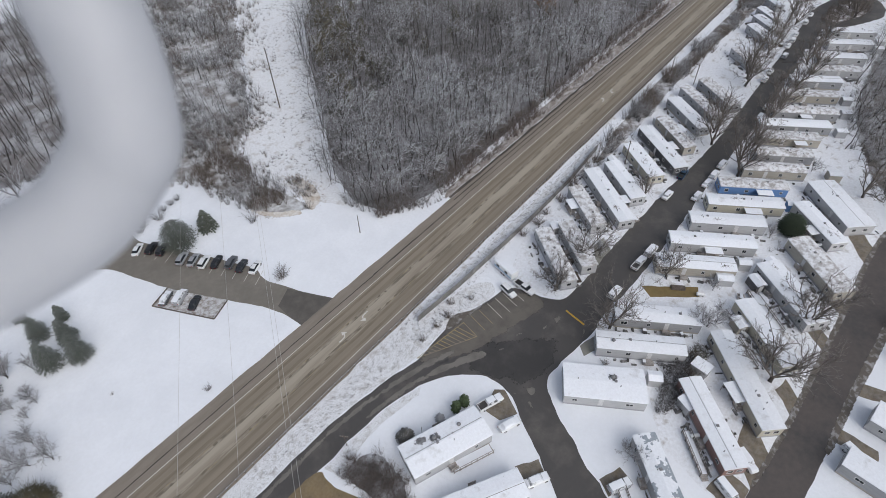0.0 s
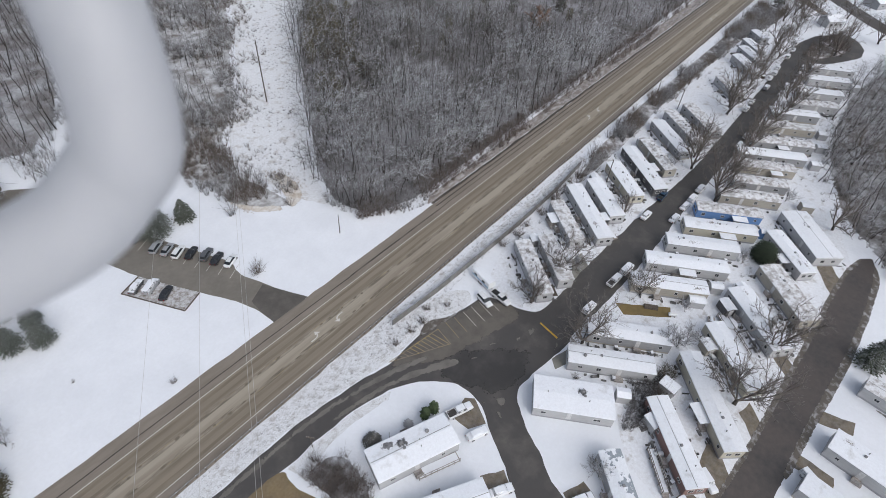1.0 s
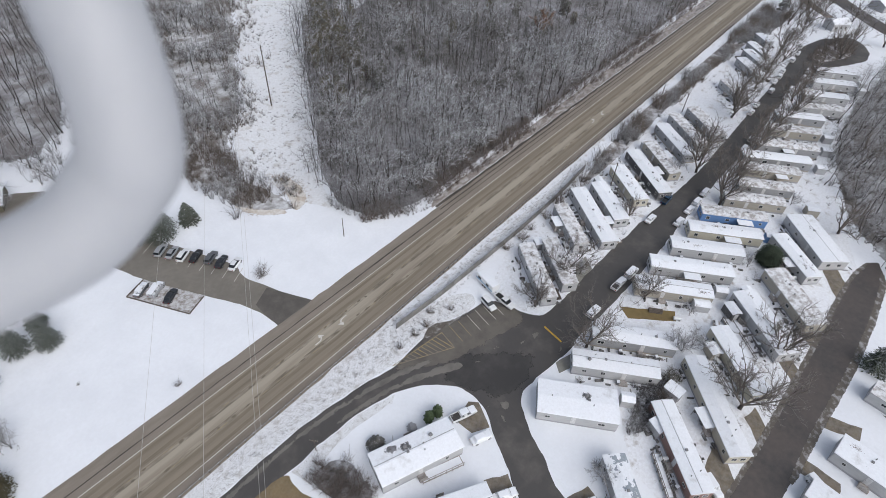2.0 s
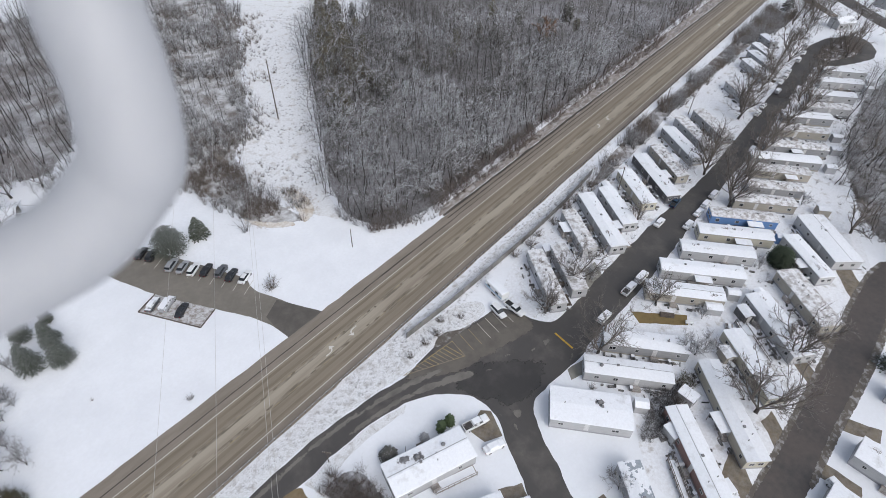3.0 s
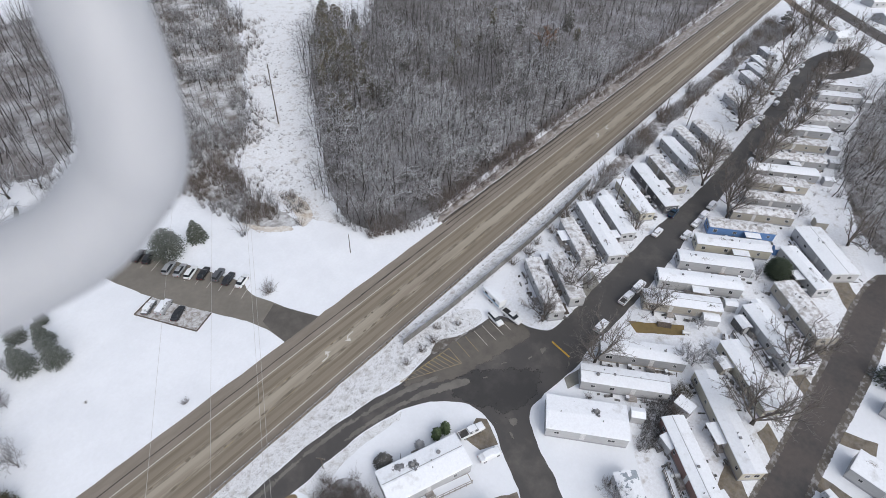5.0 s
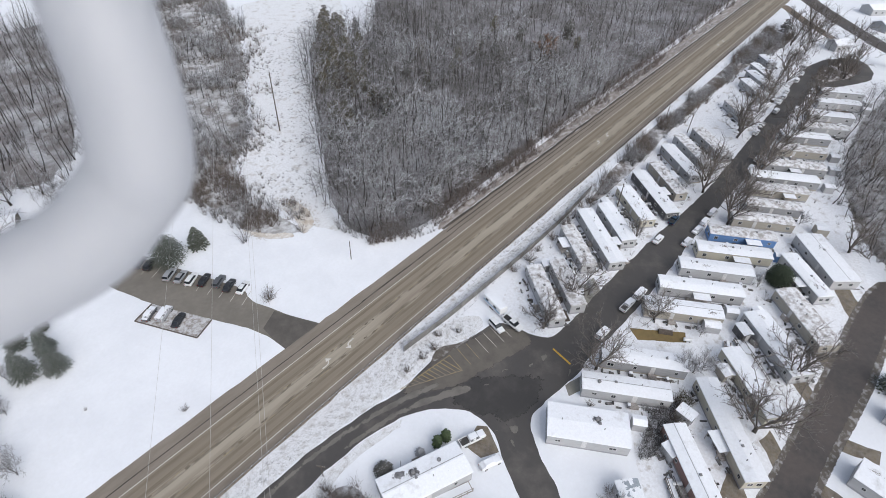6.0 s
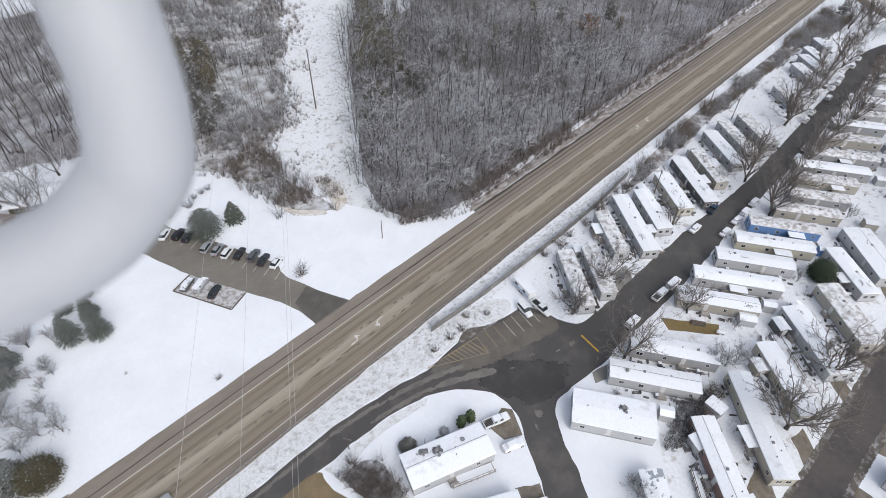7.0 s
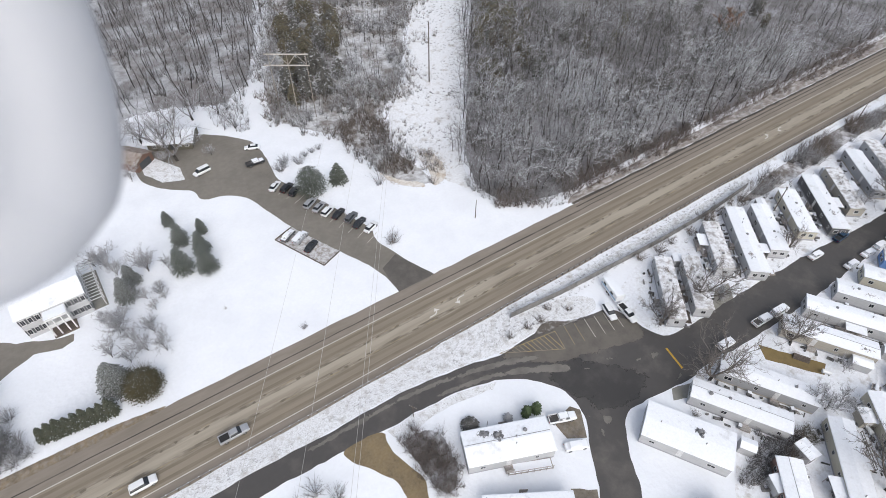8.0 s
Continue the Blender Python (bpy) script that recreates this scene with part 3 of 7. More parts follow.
mobile_home(263.7, -29.6, 16.4, 4.4, -134.0, "white")
mobile_home(274.8, -27.1, 13.2, 4.1, -134.0, "white")
mobile_home(289.8, -25.4, 9.1, 3.9, -134.0, "white")
mobile_home(64.3, -51.8, 15.8, 7.5, -59.4, "white")
mobile_home(77.6, -53.6, 18.1, 4.4, -59.5, "white")
mobile_home(87.1, -53.4, 18.2, 4.4, -59.5, "grey")
mobile_home(107.8, -54.4, 18.2, 4.4, -59.5, "tan")
mobile_home(118.0, -55.0, 20.4, 4.4, -59.5, "white", porch=-1)
mobile_home(128.0, -55.5, 18.5, 4.4, -59.5, "white")
mobile_home(138.2, -56.9, 19.3, 4.4, -59.5, "cream", porch=-1)
mobile_home(147.5, -56.3, 17.9, 4.4, -59.5, "blue", "thin", porch=-1)
mobile_home(158.8, -58.8, 17.2, 4.4, -59.5, "tan", "thin")
mobile_home(168.4, -59.1, 16.0, 4.4, -59.5, "grey", "thin")
mobile_home(178.9, -58.2, 17.3, 4.4, -59.5, "tan", "thin", porch=-1)
mobile_home(187.3, -57.6, 21.3, 4.4, -59.5, "grey")
mobile_home(197.7, -58.3, 19.9, 4.4, -59.5, "grey", "thin", porch=-1)
mobile_home(210.7, -57.5, 16.8, 4.4, -59.5, "tan", "thin")
mobile_home(222.6, -56.4, 16.7, 4.4, -59.5, "grey")
mobile_home(235.3, -60.4, 16.7, 4.4, -59.5, "white", "thin")
mobile_home(247.7, -60.0, 16.4, 4.4, -59.5, "white")
mobile_home(262.6, -60.1, 16.4, 4.4, -59.5, "white")
mobile_home(275.1, -59.0, 17.0, 4.4, -59.5, "white")
mobile_home(152.3, -77.4, 18.8, 7.4, -138.8, "white")
mobile_home(141.0, -74.8, 15.9, 4.4, -134.0, "white", porch=-1)
mobile_home(125.1, -78.4, 17.9, 5.6, -133.9, "tan", "thin")
mobile_home(111.8, -75.1, 18.4, 5.7, -131.3, "white")
mobile_home(96.7, -73.8, 17.6, 4.4, -132.4, "cream")
mobile_home(82.4, -73.5, 22.4, 4.4, -137.7, "cream")
mobile_home(69.0, -71.4, 18.3, 4.4, -134.5, "red")
mobile_home(51.6, -69.6, 20.0, 4.1, -134.5, "grey", "thin", cover=SLID_SNOW)
mobile_home(35.6, -34.1, 16.2, 6.6, -22.5, "white", rise=0.4)
mobile_home(31.2, -45.4, 15.5, 5.0, -31.0, "white")
mobile_home(88.2, -104.0, 18.0, 5.6, -98.5, "white")
mobile_home(75.5, -100.5, 16.0, 4.6, -98.5, "grey")
mobile_home(107.5, -106.0, 16.0, 4.4, -98.5, "white", "thin")

# ---- plants ----
def snowy(name, colour, second, amount, start=0.35, end=0.95, rough=0.9, patch=0.0, flecks=0.0, vary=0.25):
    """Bark or needles with settled snow on what faces up; patch thins the snow over broad areas, flecks whitens single sprays."""
    m = material(name, colour, rough, second=second, scale=1.2, low=0.35, high=0.65, vary=vary, island=True)
    t = m.node_tree
    n, link = t.nodes, t.links.new
    bsdf = n["Principled BSDF"]
    old = bsdf.inputs["Base Color"].links[0].from_socket
    geo = n.new("ShaderNodeNewGeometry")
    sep = n.new("ShaderNodeSeparateXYZ")
    link(geo.outputs["Normal"], sep.inputs[0])
    ramp = n.new("ShaderNodeMapRange")
    ramp.inputs["From Min"].default_value, ramp.inputs["From Max"].default_value = start, end
    ramp.inputs["To Max"].default_value = amount
    link(sep.outputs["Z"], ramp.inputs["Value"])
    amount_of_snow = ramp.outputs[0]
    if patch:
        tex = n.new("ShaderNodeTexNoise")
        tex.inputs["Scale"].default_value, tex.inputs["Detail"].default_value = 0.045, 3
        link(geo.outputs["Position"], tex.inputs["Vector"])
        broad = n.new("ShaderNodeMapRange")
        broad.inputs["From Min"].default_value, broad.inputs["From Max"].default_value = 0.36, 0.6
        broad.inputs["To Min"].default_value = 1 - patch
        link(tex.outputs["Fac"], broad.inputs["Value"])
        times = n.new("ShaderNodeMath")
        times.operation = "MULTIPLY"
        link(amount_of_snow, times.inputs[0])
        link(broad.outputs[0], times.inputs[1])
        amount_of_snow = times.outputs[0]
    if flecks:
        pick = n.new("ShaderNodeMapRange")
        pick.inputs["From Min"].default_value, pick.inputs["From Max"].default_value = 1 - flecks, 1 - flecks * 0.6
        pick.inputs["To Max"].default_value = 0.55
        link(geo.outputs["Random Per Island"], pick.inputs["Value"])
        most = n.new("ShaderNodeMath")
        most.operation = "MAXIMUM"
        link(amount_of_snow, most.inputs[0])
        link(pick.outputs[0], most.inputs[1])
        amount_of_snow = most.outputs[0]
    mix = n.new("ShaderNodeMix")
    mix.data_type = "RGBA"
    link(amount_of_snow, mix.inputs["Factor"])
    link(old, mix.inputs["A"])
    mix.inputs["B"].default_value = (0.72, 0.74, 0.78, 1)
    link(mix.outputs["Result"], bsdf.inputs["Base Color"])
    return m


BARK = snowy("bark", (0.034, 0.029, 0.026), (0.06, 0.052, 0.047), 0.3)
TWIG = snowy("frosted_twigs", (0.045, 0.037, 0.032), (0.10, 0.088, 0.082), 1.0, 0.25, 0.75, patch=0.35, vary=0.5)
DARK_TWIG = snowy("brown_grey_twigs", (0.052, 0.043, 0.037), (0.105, 0.091, 0.081), 0.6, 0.4, 0.9, patch=0.4, vary=0.5)
LEFT_TWIG = snowy("thin_frosted_twigs", (0.062, 0.053, 0.05), (0.125, 0.112, 0.108), 0.75, 0.2, 0.7, patch=0.4, vary=0.4)
PARK_TWIG = snowy("bare_twigs", (0.098, 0.083, 0.072), (0.17, 0.147, 0.13), 0.15)
PALE_TWIG = snowy("pale_frosted_twigs", (0.10, 0.088, 0.085), (0.17, 0.155, 0.152), 0.7, 0.1, 0.7)
FROSTED = snowy("snowy_branches", (0.07, 0.062, 0.058), (0.14, 0.13, 0.125), 0.95, 0.1, 0.6)
BRUSH = snowy("dry_brush", (0.083, 0.066, 0.055), (0.155, 0.124, 0.102), 0.05, vary=0.4)
RUST_BRUSH = snowy("rust_brush", (0.066, 0.047, 0.037), (0.13, 0.096, 0.077), 0.12, vary=0.4)
OLIVE_BRUSH = snowy("olive_brush", (0.062, 0.054, 0.036), (0.12, 0.105, 0.072), 0.03, vary=0.4)
GREYBRUSH = snowy("grey_brush", (0.062, 0.055, 0.052), (0.12, 0.11, 0.106), 0.5, patch=0.4)
STRAW = snowy("dry_grass", (0.38, 0.29, 0.20), (0.26, 0.20, 0.14), 0.2)
NEEDLE = snowy("needles", (0.024, 0.036, 0.02), (0.05, 0.062, 0.032), 0.35, 0.93, 1.0, flecks=0.05)
SNOWY_NEEDLE = snowy("snowy_needles", (0.032, 0.042, 0.024), (0.058, 0.068, 0.04), 0.2, 0.92, 1.0, flecks=0.04)
LADEN = snowy("snow_laden_needles", (0.04, 0.047, 0.035), (0.075, 0.08, 0.06), 0.45, 0.92, 1.0, flecks=0.10, vary=0.4)
CEDAR = snowy("bronze_cedar", (0.062, 0.056, 0.03), (0.115, 0.092, 0.052), 0.05, 0.8, 1.0, vary=0.45)
BROAD = snowy("dark_evergreen", (0.016, 0.028, 0.012), (0.03, 0.045, 0.018), 0.05, 0.9, 1.0)
DARK_CEDAR = snowy("dark_cedar", (0.042, 0.04, 0.03), (0.08, 0.072, 0.056), 0.1, 0.8, 1.0, flecks=0.1, vary=0.4)
CLIPPED = snowy("clipped_green", (0.033, 0.056, 0.018), (0.055, 0.082, 0.028), 0.05, 0.9, 1.0)
HEDGE = snowy("hedge_needles", (0.030, 0.040, 0.018), (0.062, 0.062, 0.03), 0.1, 0.9, 1.0, flecks=0.03)
YEW = snowy("olive_yew", (0.055, 0.052, 0.025), (0.10, 0.082, 0.042), 0.05, 0.9, 1.0, flecks=0.04)


def prisms(segments, tip=False):
    """Thin three-sided limbs, as arrays of points and triangles. A segment: start, end, start radius, end radius."""
    s = np.array([(*a, *b, ra, rb) for a, b, ra, rb in segments], dtype=float)
    a, b, ra, rb = s[:, :3], s[:, 3:6], s[:, 6], s[:, 7]
    d = b - a
    d /= np.linalg.norm(d, axis=1, keepdims=True) + 1e-9
    side = np.where(np.abs(d[:, 2:3]) > 0.9, np.array([[1.0, 0, 0]]), np.array([[0, 0, 1.0]]))
    u = np.cross(d, side)
    u /= np.linalg.norm(u, axis=1, keepdims=True)
    v = np.cross(d, u)
    ring = [math.cos(k * 2.0944) * u + math.sin(k * 2.0944) * v for k in range(3)]
    count = len(s)
    if tip:
        pts = np.stack([a + ring[k] * ra[:, None] for k in range(3)] + [b], 1).reshape(-1, 3)
        tri = np.array([(0, 1, 3), (1, 2, 3), (2, 0, 3)])
        return pts, (np.arange(count)[:, None, None] * 4 + tri).reshape(-1, 3)
    pts = np.stack([a + ring[k] * ra[:, None] for k in range(3)] + [b + ring[k] * rb[:, None] for k in range(3)], 1).reshape(-1, 3)
    tri = np.array([(0, 1, 4), (0, 4, 3), (1, 2, 5), (1, 5, 4), (2, 0, 3), (2, 3, 5)])
    return pts, (np.arange(count)[:, None, None] * 6 + tri).reshape(-1, 3)


def joined(pieces):
    pts, tris, base = [], [], 0
    for p, t in pieces:
        pts.append(p)
        tris.append(t + base)
        base += len(p)
    return np.concatenate(pts), np.concatenate(tris)


def array_mesh(name, pts, tris, mat):
    me = bpy.data.meshes.new(name)
    me.vertices.add(len(pts))
    me.vertices.foreach_set("co", np.ascontiguousarray(pts, dtype=np.float32).ravel())
    me.loops.add(len(tris) * 3)
    me.loops.foreach_set("vertex_index", np.ascontiguousarray(tris, dtype=np.int32).ravel())
    me.polygons.add(len(tris))
    me.polygons.foreach_set("loop_start", np.arange(0, len(tris) * 3, 3, dtype=np.int32))
    me.polygons.foreach_set("loop_total", np.full(len(tris), 3, dtype=np.int32))
    me.update(calc_edges=True)
    me.materials.append(mat)
    return me


def grow(seed, height, trunk_r, limbs, subs, twigs, spread, first, lift=0.75, thin=1.0, least=0.0):
    """A bare tree as arrays: its trunk, and its crown of curving limbs, branches and twigs."""
    r = np.random.RandomState(seed)
    trunk, mid, fine = [], [], []
    p = np.zeros(3)
    steps, lean = 5, r.normal(0, 0.08, 2)
    path = [p]
    for i in range(steps):
        p = p + np.array([lean[0] + r.normal(0, 0.11), lean[1] + r.normal(0, 0.11), 1.0]) * height / steps
        path.append(p)
    for i in range(steps):
        trunk.append((path[i], path[i + 1], trunk_r * (1 - 0.88 * i / steps), trunk_r * (1 - 0.88 * (i + 1) / steps)))
    for k in range(limbs):
        f = first + (0.96 - first) * (k + r.rand() * 0.8) / limbs
        i = min(int(f * steps), steps - 1)
        base = path[i] + (path[i + 1] - path[i]) * (f * steps - i)
        ang = k * 2.4 + r.normal(0, 0.4)
        out = np.array([math.cos(ang), math.sin(ang), 0.0])
        ln = spread * height * (1.1 - 0.7 * f) * r.uniform(0.7, 1.25)
        d = out + np.array([0, 0, lift * r.uniform(0.6, 1.3)])
        rr = max(trunk_r * (1 - 0.8 * f) * 0.5, least)
        knots, dirs = [base], []
        for _ in range(2):
            d = d / np.linalg.norm(d)
            dirs.append(d)
            knots.append(knots[-1] + d * ln * 0.5)
            d = d + np.array([0, 0, r.uniform(-0.1, 0.5)]) + r.normal(0, 0.38, 3)
        mid.append((knots[0], knots[1], rr, rr * 0.6))
        fine.append((knots[1], knots[2], rr * 0.6, 0.0))
        for j in range(subs):
            g = min(0.22 + 0.8 * (j + r.rand()) / subs, 1.0)
            h = int(g >= 0.5)
            q = knots[h] + dirs[h] * ln * (g - 0.5 * h)
            e = dirs[h] * 0.8 + r.normal(0, 0.55, 3) + np.array([0, 0, 0.15])
            e /= np.linalg.norm(e)
            l2 = ln * 0.55 * (1.2 - 0.6 * g) * r.uniform(0.6, 1.25)
            fine.append((q, q + e * l2, rr * 0.3 * thin + 0.010 + least * 0.3, 0.0))
            for _ in range(twigs):
                at = r.uniform(0.25, 1.0)
                e2 = e + r.normal(0, 0.6, 3)
                e2 /= np.linalg.norm(e2)
                fine.append((q + e * l2 * at, q + e * l2 * at + e2 * l2 * r.uniform(0.35, 0.75), 0.010 + 0.010 * thin + least * 0.22, 0.0))
    return prisms(trunk), joined([prisms(mid), prisms(fine, True)])


def tuft(seed, height, stems, spread, radius=0.02, twigs=2):
    """A bush of bare stems, as arrays."""
    r = np.random.RandomState(seed)
    segs = []
    for _ in range(stems):
        a = r.uniform(0, 6.283)
        b = np.array([math.cos(a), math.sin(a), 0]) * r.uniform(0, 0.35) * spread
        d = np.array([math.cos(a) * spread * r.uniform(0.2, 1), math.sin(a) * spread * r.uniform(0.2, 1), height * r.uniform(0.5, 1)])
        segs.append((b, b + d, radius, 0.0))
        for _ in range(twigs):
            q = b + d * r.uniform(0.3, 0.9)
            e = d * 0.4 + r.normal(0, 0.3, 3) * height * 0.5
            segs.append((q, q + e, radius * 0.75, 0.0))
    return prisms(segs, True)


def scattered(name, forms, places, mat, label, category, seed=1):
    """Many plants that nobody could count, joined into one mesh. A place: x, y, size. A form: points, triangles, and how many of them are trunk."""
    r = np.random.RandomState(seed)
    out, which = [], []
    for x, y, s in places:
        p, t, stem = forms[r.randint(len(forms))]
        which.append((np.arange(len(t)) >= stem).astype(np.int32))
        a = r.uniform(0, 6.283)
        c, n = math.cos(a) * s, math.sin(a) * s
        q = np.empty_like(p)
        q[:, 0], q[:, 1], q[:, 2] = p[:, 0] * c - p[:, 1] * n + x, p[:, 0] * n + p[:, 1] * c + y, p[:, 2] * s * r.uniform(0.85, 1.15) - 0.05
        out.append((q, t))
    pts, tris = joined(out)
    me = array_mesh(name, pts, tris, BARK)
    me.materials.append(mat)
    me.polygons.foreach_set("material_index", np.concatenate(which))
    return tagged(new(name, me), label, category, kind="stuff")


def inside(x, y, poly):
    hit = False
    for i, (x0, y0) in enumerate(poly):
        x1, y1 = poly[i - 1]
        if (y0 > y) != (y1 > y) and x < (x1 - x0) * (y - y0) / (y1 - y0) + x0:
            hit = not hit
    return hit


def fill(poly, spacing, seed, low, high, clump=0.0, fray=0.0):
    """Places inside an outline, about one for each square of that spacing; clump leaves gaps by noise, fray makes the outline ragged."""
    r = np.random.RandomState(seed)
    xs, ys = [p[0] for p in poly], [p[1] for p in poly]
    out = []
    for gx in np.arange(min(xs), max(xs), spacing):
        for gy in np.arange(min(ys), max(ys), spacing):
            x, y = gx + r.uniform(-0.6, 0.6) * spacing, gy + r.uniform(-0.6, 0.6) * spacing
            s = r.uniform(low, high)
            bx, by = x + fray * (noise.noise((x * 0.13, y * 0.13, 5)) + r.normal(0, 0.3)), y + fray * (noise.noise((x * 0.13, y * 0.13, 9)) + r.normal(0, 0.3))
            if inside(bx, by, poly) and (not clump or noise.noise((x * 0.06, y * 0.06, seed)) * 1.6 + 0.5 > clump * r.uniform(0.6, 1.4)):
                out.append((x, y, s))
    return out


WOOD = [(82, 46), (75.5, 31), (77, 24), (80, 18.5), (90, 15), (98, 13.8), (130, 14.2), (185, 15.6), (300, 17), (460, 18), (460, 190), (300, 190), (250, 182), (222, 166), (204, 148), (190, 138), (179, 136), (175, 142), (173, 152), (155, 142), (128, 108), (97, 66)]
LEFT_WOOD = [(-70, 62), (-36, 66), (-16, 104), (2, 120), (14, 119), (29, 111), (35, 110), (40, 117), (48, 124), (60, 150), (75, 190), (104, 262), (-70, 260)]
SCRUB = [(55, 74), (55, 62), (56, 45), (68, 36.5), (71, 40), (70, 52), (68, 62), (76, 79), (92, 95), (130, 152), (150, 182), (170, 240), (104, 262), (74, 190), (59, 150), (47, 124), (42, 108), (40, 96), (44, 88)]
UPPER_SCRUB = [(44, 96), (62, 92), (78, 88), (92, 97), (130, 152), (150, 182), (168, 238), (104, 258), (76, 190), (61, 150), (48, 122)]
BELT = [(134, -14.6), (143, -13.4), (154, -11.5), (197, -9.8), (226, -10.8), (288, -11.8), (345, -12.5), (340, -27), (312, -25), (289, -20.5), (234, -17.5), (193, -16.8), (161, -18), (140, -17.5), (134, -16)]
RIGHT_WOOD = [(151, -97), (161, -89), (172, -80), (193, -72.5), (207, -69.5), (231, -67.5), (256, -67), (272, -69), (287, -72), (306, -76), (312, -150), (150, -170)]

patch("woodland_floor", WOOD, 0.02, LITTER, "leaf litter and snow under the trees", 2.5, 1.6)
patch("woodland_floor_far", LEFT_WOOD, 0.012, OPEN_FLOOR, "snowy floor of the open wood", 8.0, 2.0)
patch("scrub_floor", SCRUB, 0.024, SCRUB_FLOOR, "brown brush and snow", 4.0, 1.0)
patch("upper_scrub_floor", UPPER_SCRUB, 0.03, SCRUB_FLOOR, "brown brush and thin snow", 6.0, 1.5)
sheet("clearing", [(71, 40), (70, 52), (68, 62), (76, 79), (92, 95), (130, 152), (150, 182), (172, 215), (236, 212), (196, 160), (172, 150), (155, 144), (128, 108), (97, 66), (82, 46), (75.5, 31)], 0.016, TUSSOCK, "tussocky snow of the power-line clearing", 0.6)
patch("straw_floor", [(55.5, 52), (58, 44), (61, 40.4), (66, 37.4), (67, 42), (61.5, 46.5), (57.5, 55)], 0.036, TAN_SNOW, "trampled straw and thin snow below the scrub", 2.0, 0.7)
patch("straw_floor", [(65.5, 37.6), (70, 37), (74, 39.5), (77, 46), (77, 53), (73, 55), (70, 48)], 0.042, TAN_SNOW, "trampled straw and thin snow below the scrub", 2.0, 0.7)
patch("brush_belt", BELT, 0.024, BRUSH_FLOOR, "brown brush between the road bank and the homes", 1.0, 0.8)
patch("right_wood_floor", RIGHT_WOOD, 0.016, DIM_FLOOR, "snowy floor of the wood beside the park", 6.0, 2.0)


def wild_tree(seed, height, trunk_r, limbs, subs, twigs, spread, first, lift):
    a, b = grow(seed, height, trunk_r, limbs, subs, twigs, spread, first, lift, 1.0, 0.06)
    return (*joined([a, b]), len(a[1]))


wild = [wild_tree(s, h, tr * 0.85, 10, 5, 1, 0.46, 0.3, 0.5) for s, h, tr in ((1, 14, 0.22), (2, 16, 0.27), (3, 12, 0.18), (4, 15, 0.28), (5, 11, 0.16), (6, 17, 0.26), (7, 9, 0.14), (8, 13, 0.22))]
far_wild = [wild_tree(20 + s, h, tr * 0.85, 8, 3, 0, 0.46, 0.3, 0.5) for s, h, tr in ((1, 13, 0.18), (2, 15, 0.22), (3, 11, 0.15), (4, 14, 0.22), (5, 10, 0.13))]
tall_wild = [wild_tree(s, h, tr, 7, 4, 1, 0.28, 0.4, 0.9) for s, h, tr in ((11, 15, 0.20), (12, 18, 0.24), (13, 13, 0.17), (14, 16, 0.24))]
low_bushes = [(*tuft(20 + k, 2.2, 10, 1.1, 0.035, 1), 0) for k in range(5)]
bushes = [(*tuft(25 + k, 2.4, 16, 1.2, 0.03, 1), 0) for k in range(5)]
tall_bushes = [(*tuft(30 + k, 4.2, 16, 1.5, 0.035, 2), 0) for k in range(4)]
grass = [(*tuft(40 + k, 0.5, 9, 0.45, 0.03, 0), 0) for k in range(4)]
wood = [p for p in fill(WOOD, 3.45, 1, 0.5, 1.15, 0.0, 3.0) if p[1] > (21 - (p[0] - 75) * 0.18 if p[0] < 103 else 16.5)]
def drift(p):
    """Broad drifts of the wood whose trees hold less frost."""
    away = min(max((p[0] - 135) / 90, 0.0), 1.0)
    return noise.noise((p[0] * 0.028, p[1] * 0.028, 3.7)) + 0.5 * noise.noise((p[0] * 0.09, p[1] * 0.09, 8.1)) + 0.28 * away > 0.08


near_wood, far_wood = [p for p in wood if p[0] < 215], [p for p in wood if p[0] >= 215 and (p[0] * 7.3) % 1 < 0.62]
scattered("bare_woodland", wild, [p for p in near_wood if not drift(p)], TWIG, "dense bare frosted deciduous wood", "woodland", 1)
scattered("dark_woodland", wild, [p for p in near_wood if drift(p)], DARK_TWIG, "dense bare brown-grey deciduous wood with little frost", "woodland", 37)
scattered("far_woodland", far_wild, [p for p in far_wood if not drift(p)], TWIG, "dense bare frosted wood along the highway", "woodland", 19)
scattered("far_dark_woodland", far_wild, [p for p in far_wood if drift(p)], DARK_TWIG, "dense bare brown-grey wood along the highway", "woodland", 38)
scattered("wood_understorey", low_bushes, [p for p in fill(WOOD, 3.6, 2, 0.6, 1.4, 0.3, 3.0) if p[0] < 230], GREYBRUSH, "grey frosted underbrush in the wood", "underbrush", 2)
scattered("open_wood", tall_wild, fill(LEFT_WOOD, 4.8, 3, 0.6, 1.2, 0.15, 2.0), LEFT_TWIG, "open bare wood over snow", "woodland", 3)
scattered("open_wood_brush", tall_bushes, fill(LEFT_WOOD, 4.9, 4, 0.8, 1.8, 0.2), GREYBRUSH, "grey underbrush in the open wood", "underbrush", 4)
scattered("scrub", bushes, fill(SCRUB, 1.9, 5, 0.7, 1.5, 0.55, 3.0), BRUSH, "brown dry scrub under the power lines", "scrub", 5)
scattered("scrub_saplings", far_wild, fill(UPPER_SCRUB, 3.8, 18, 0.4, 0.85, 0.2, 3.0), TWIG, "slender frosted saplings in the scrub", "saplings", 18)
scattered("tall_scrub", tall_bushes, fill(SCRUB, 2.7, 13, 0.8, 1.6, 0.6, 3.0), GREYBRUSH, "tall grey frosted saplings under the power lines", "scrub", 13)
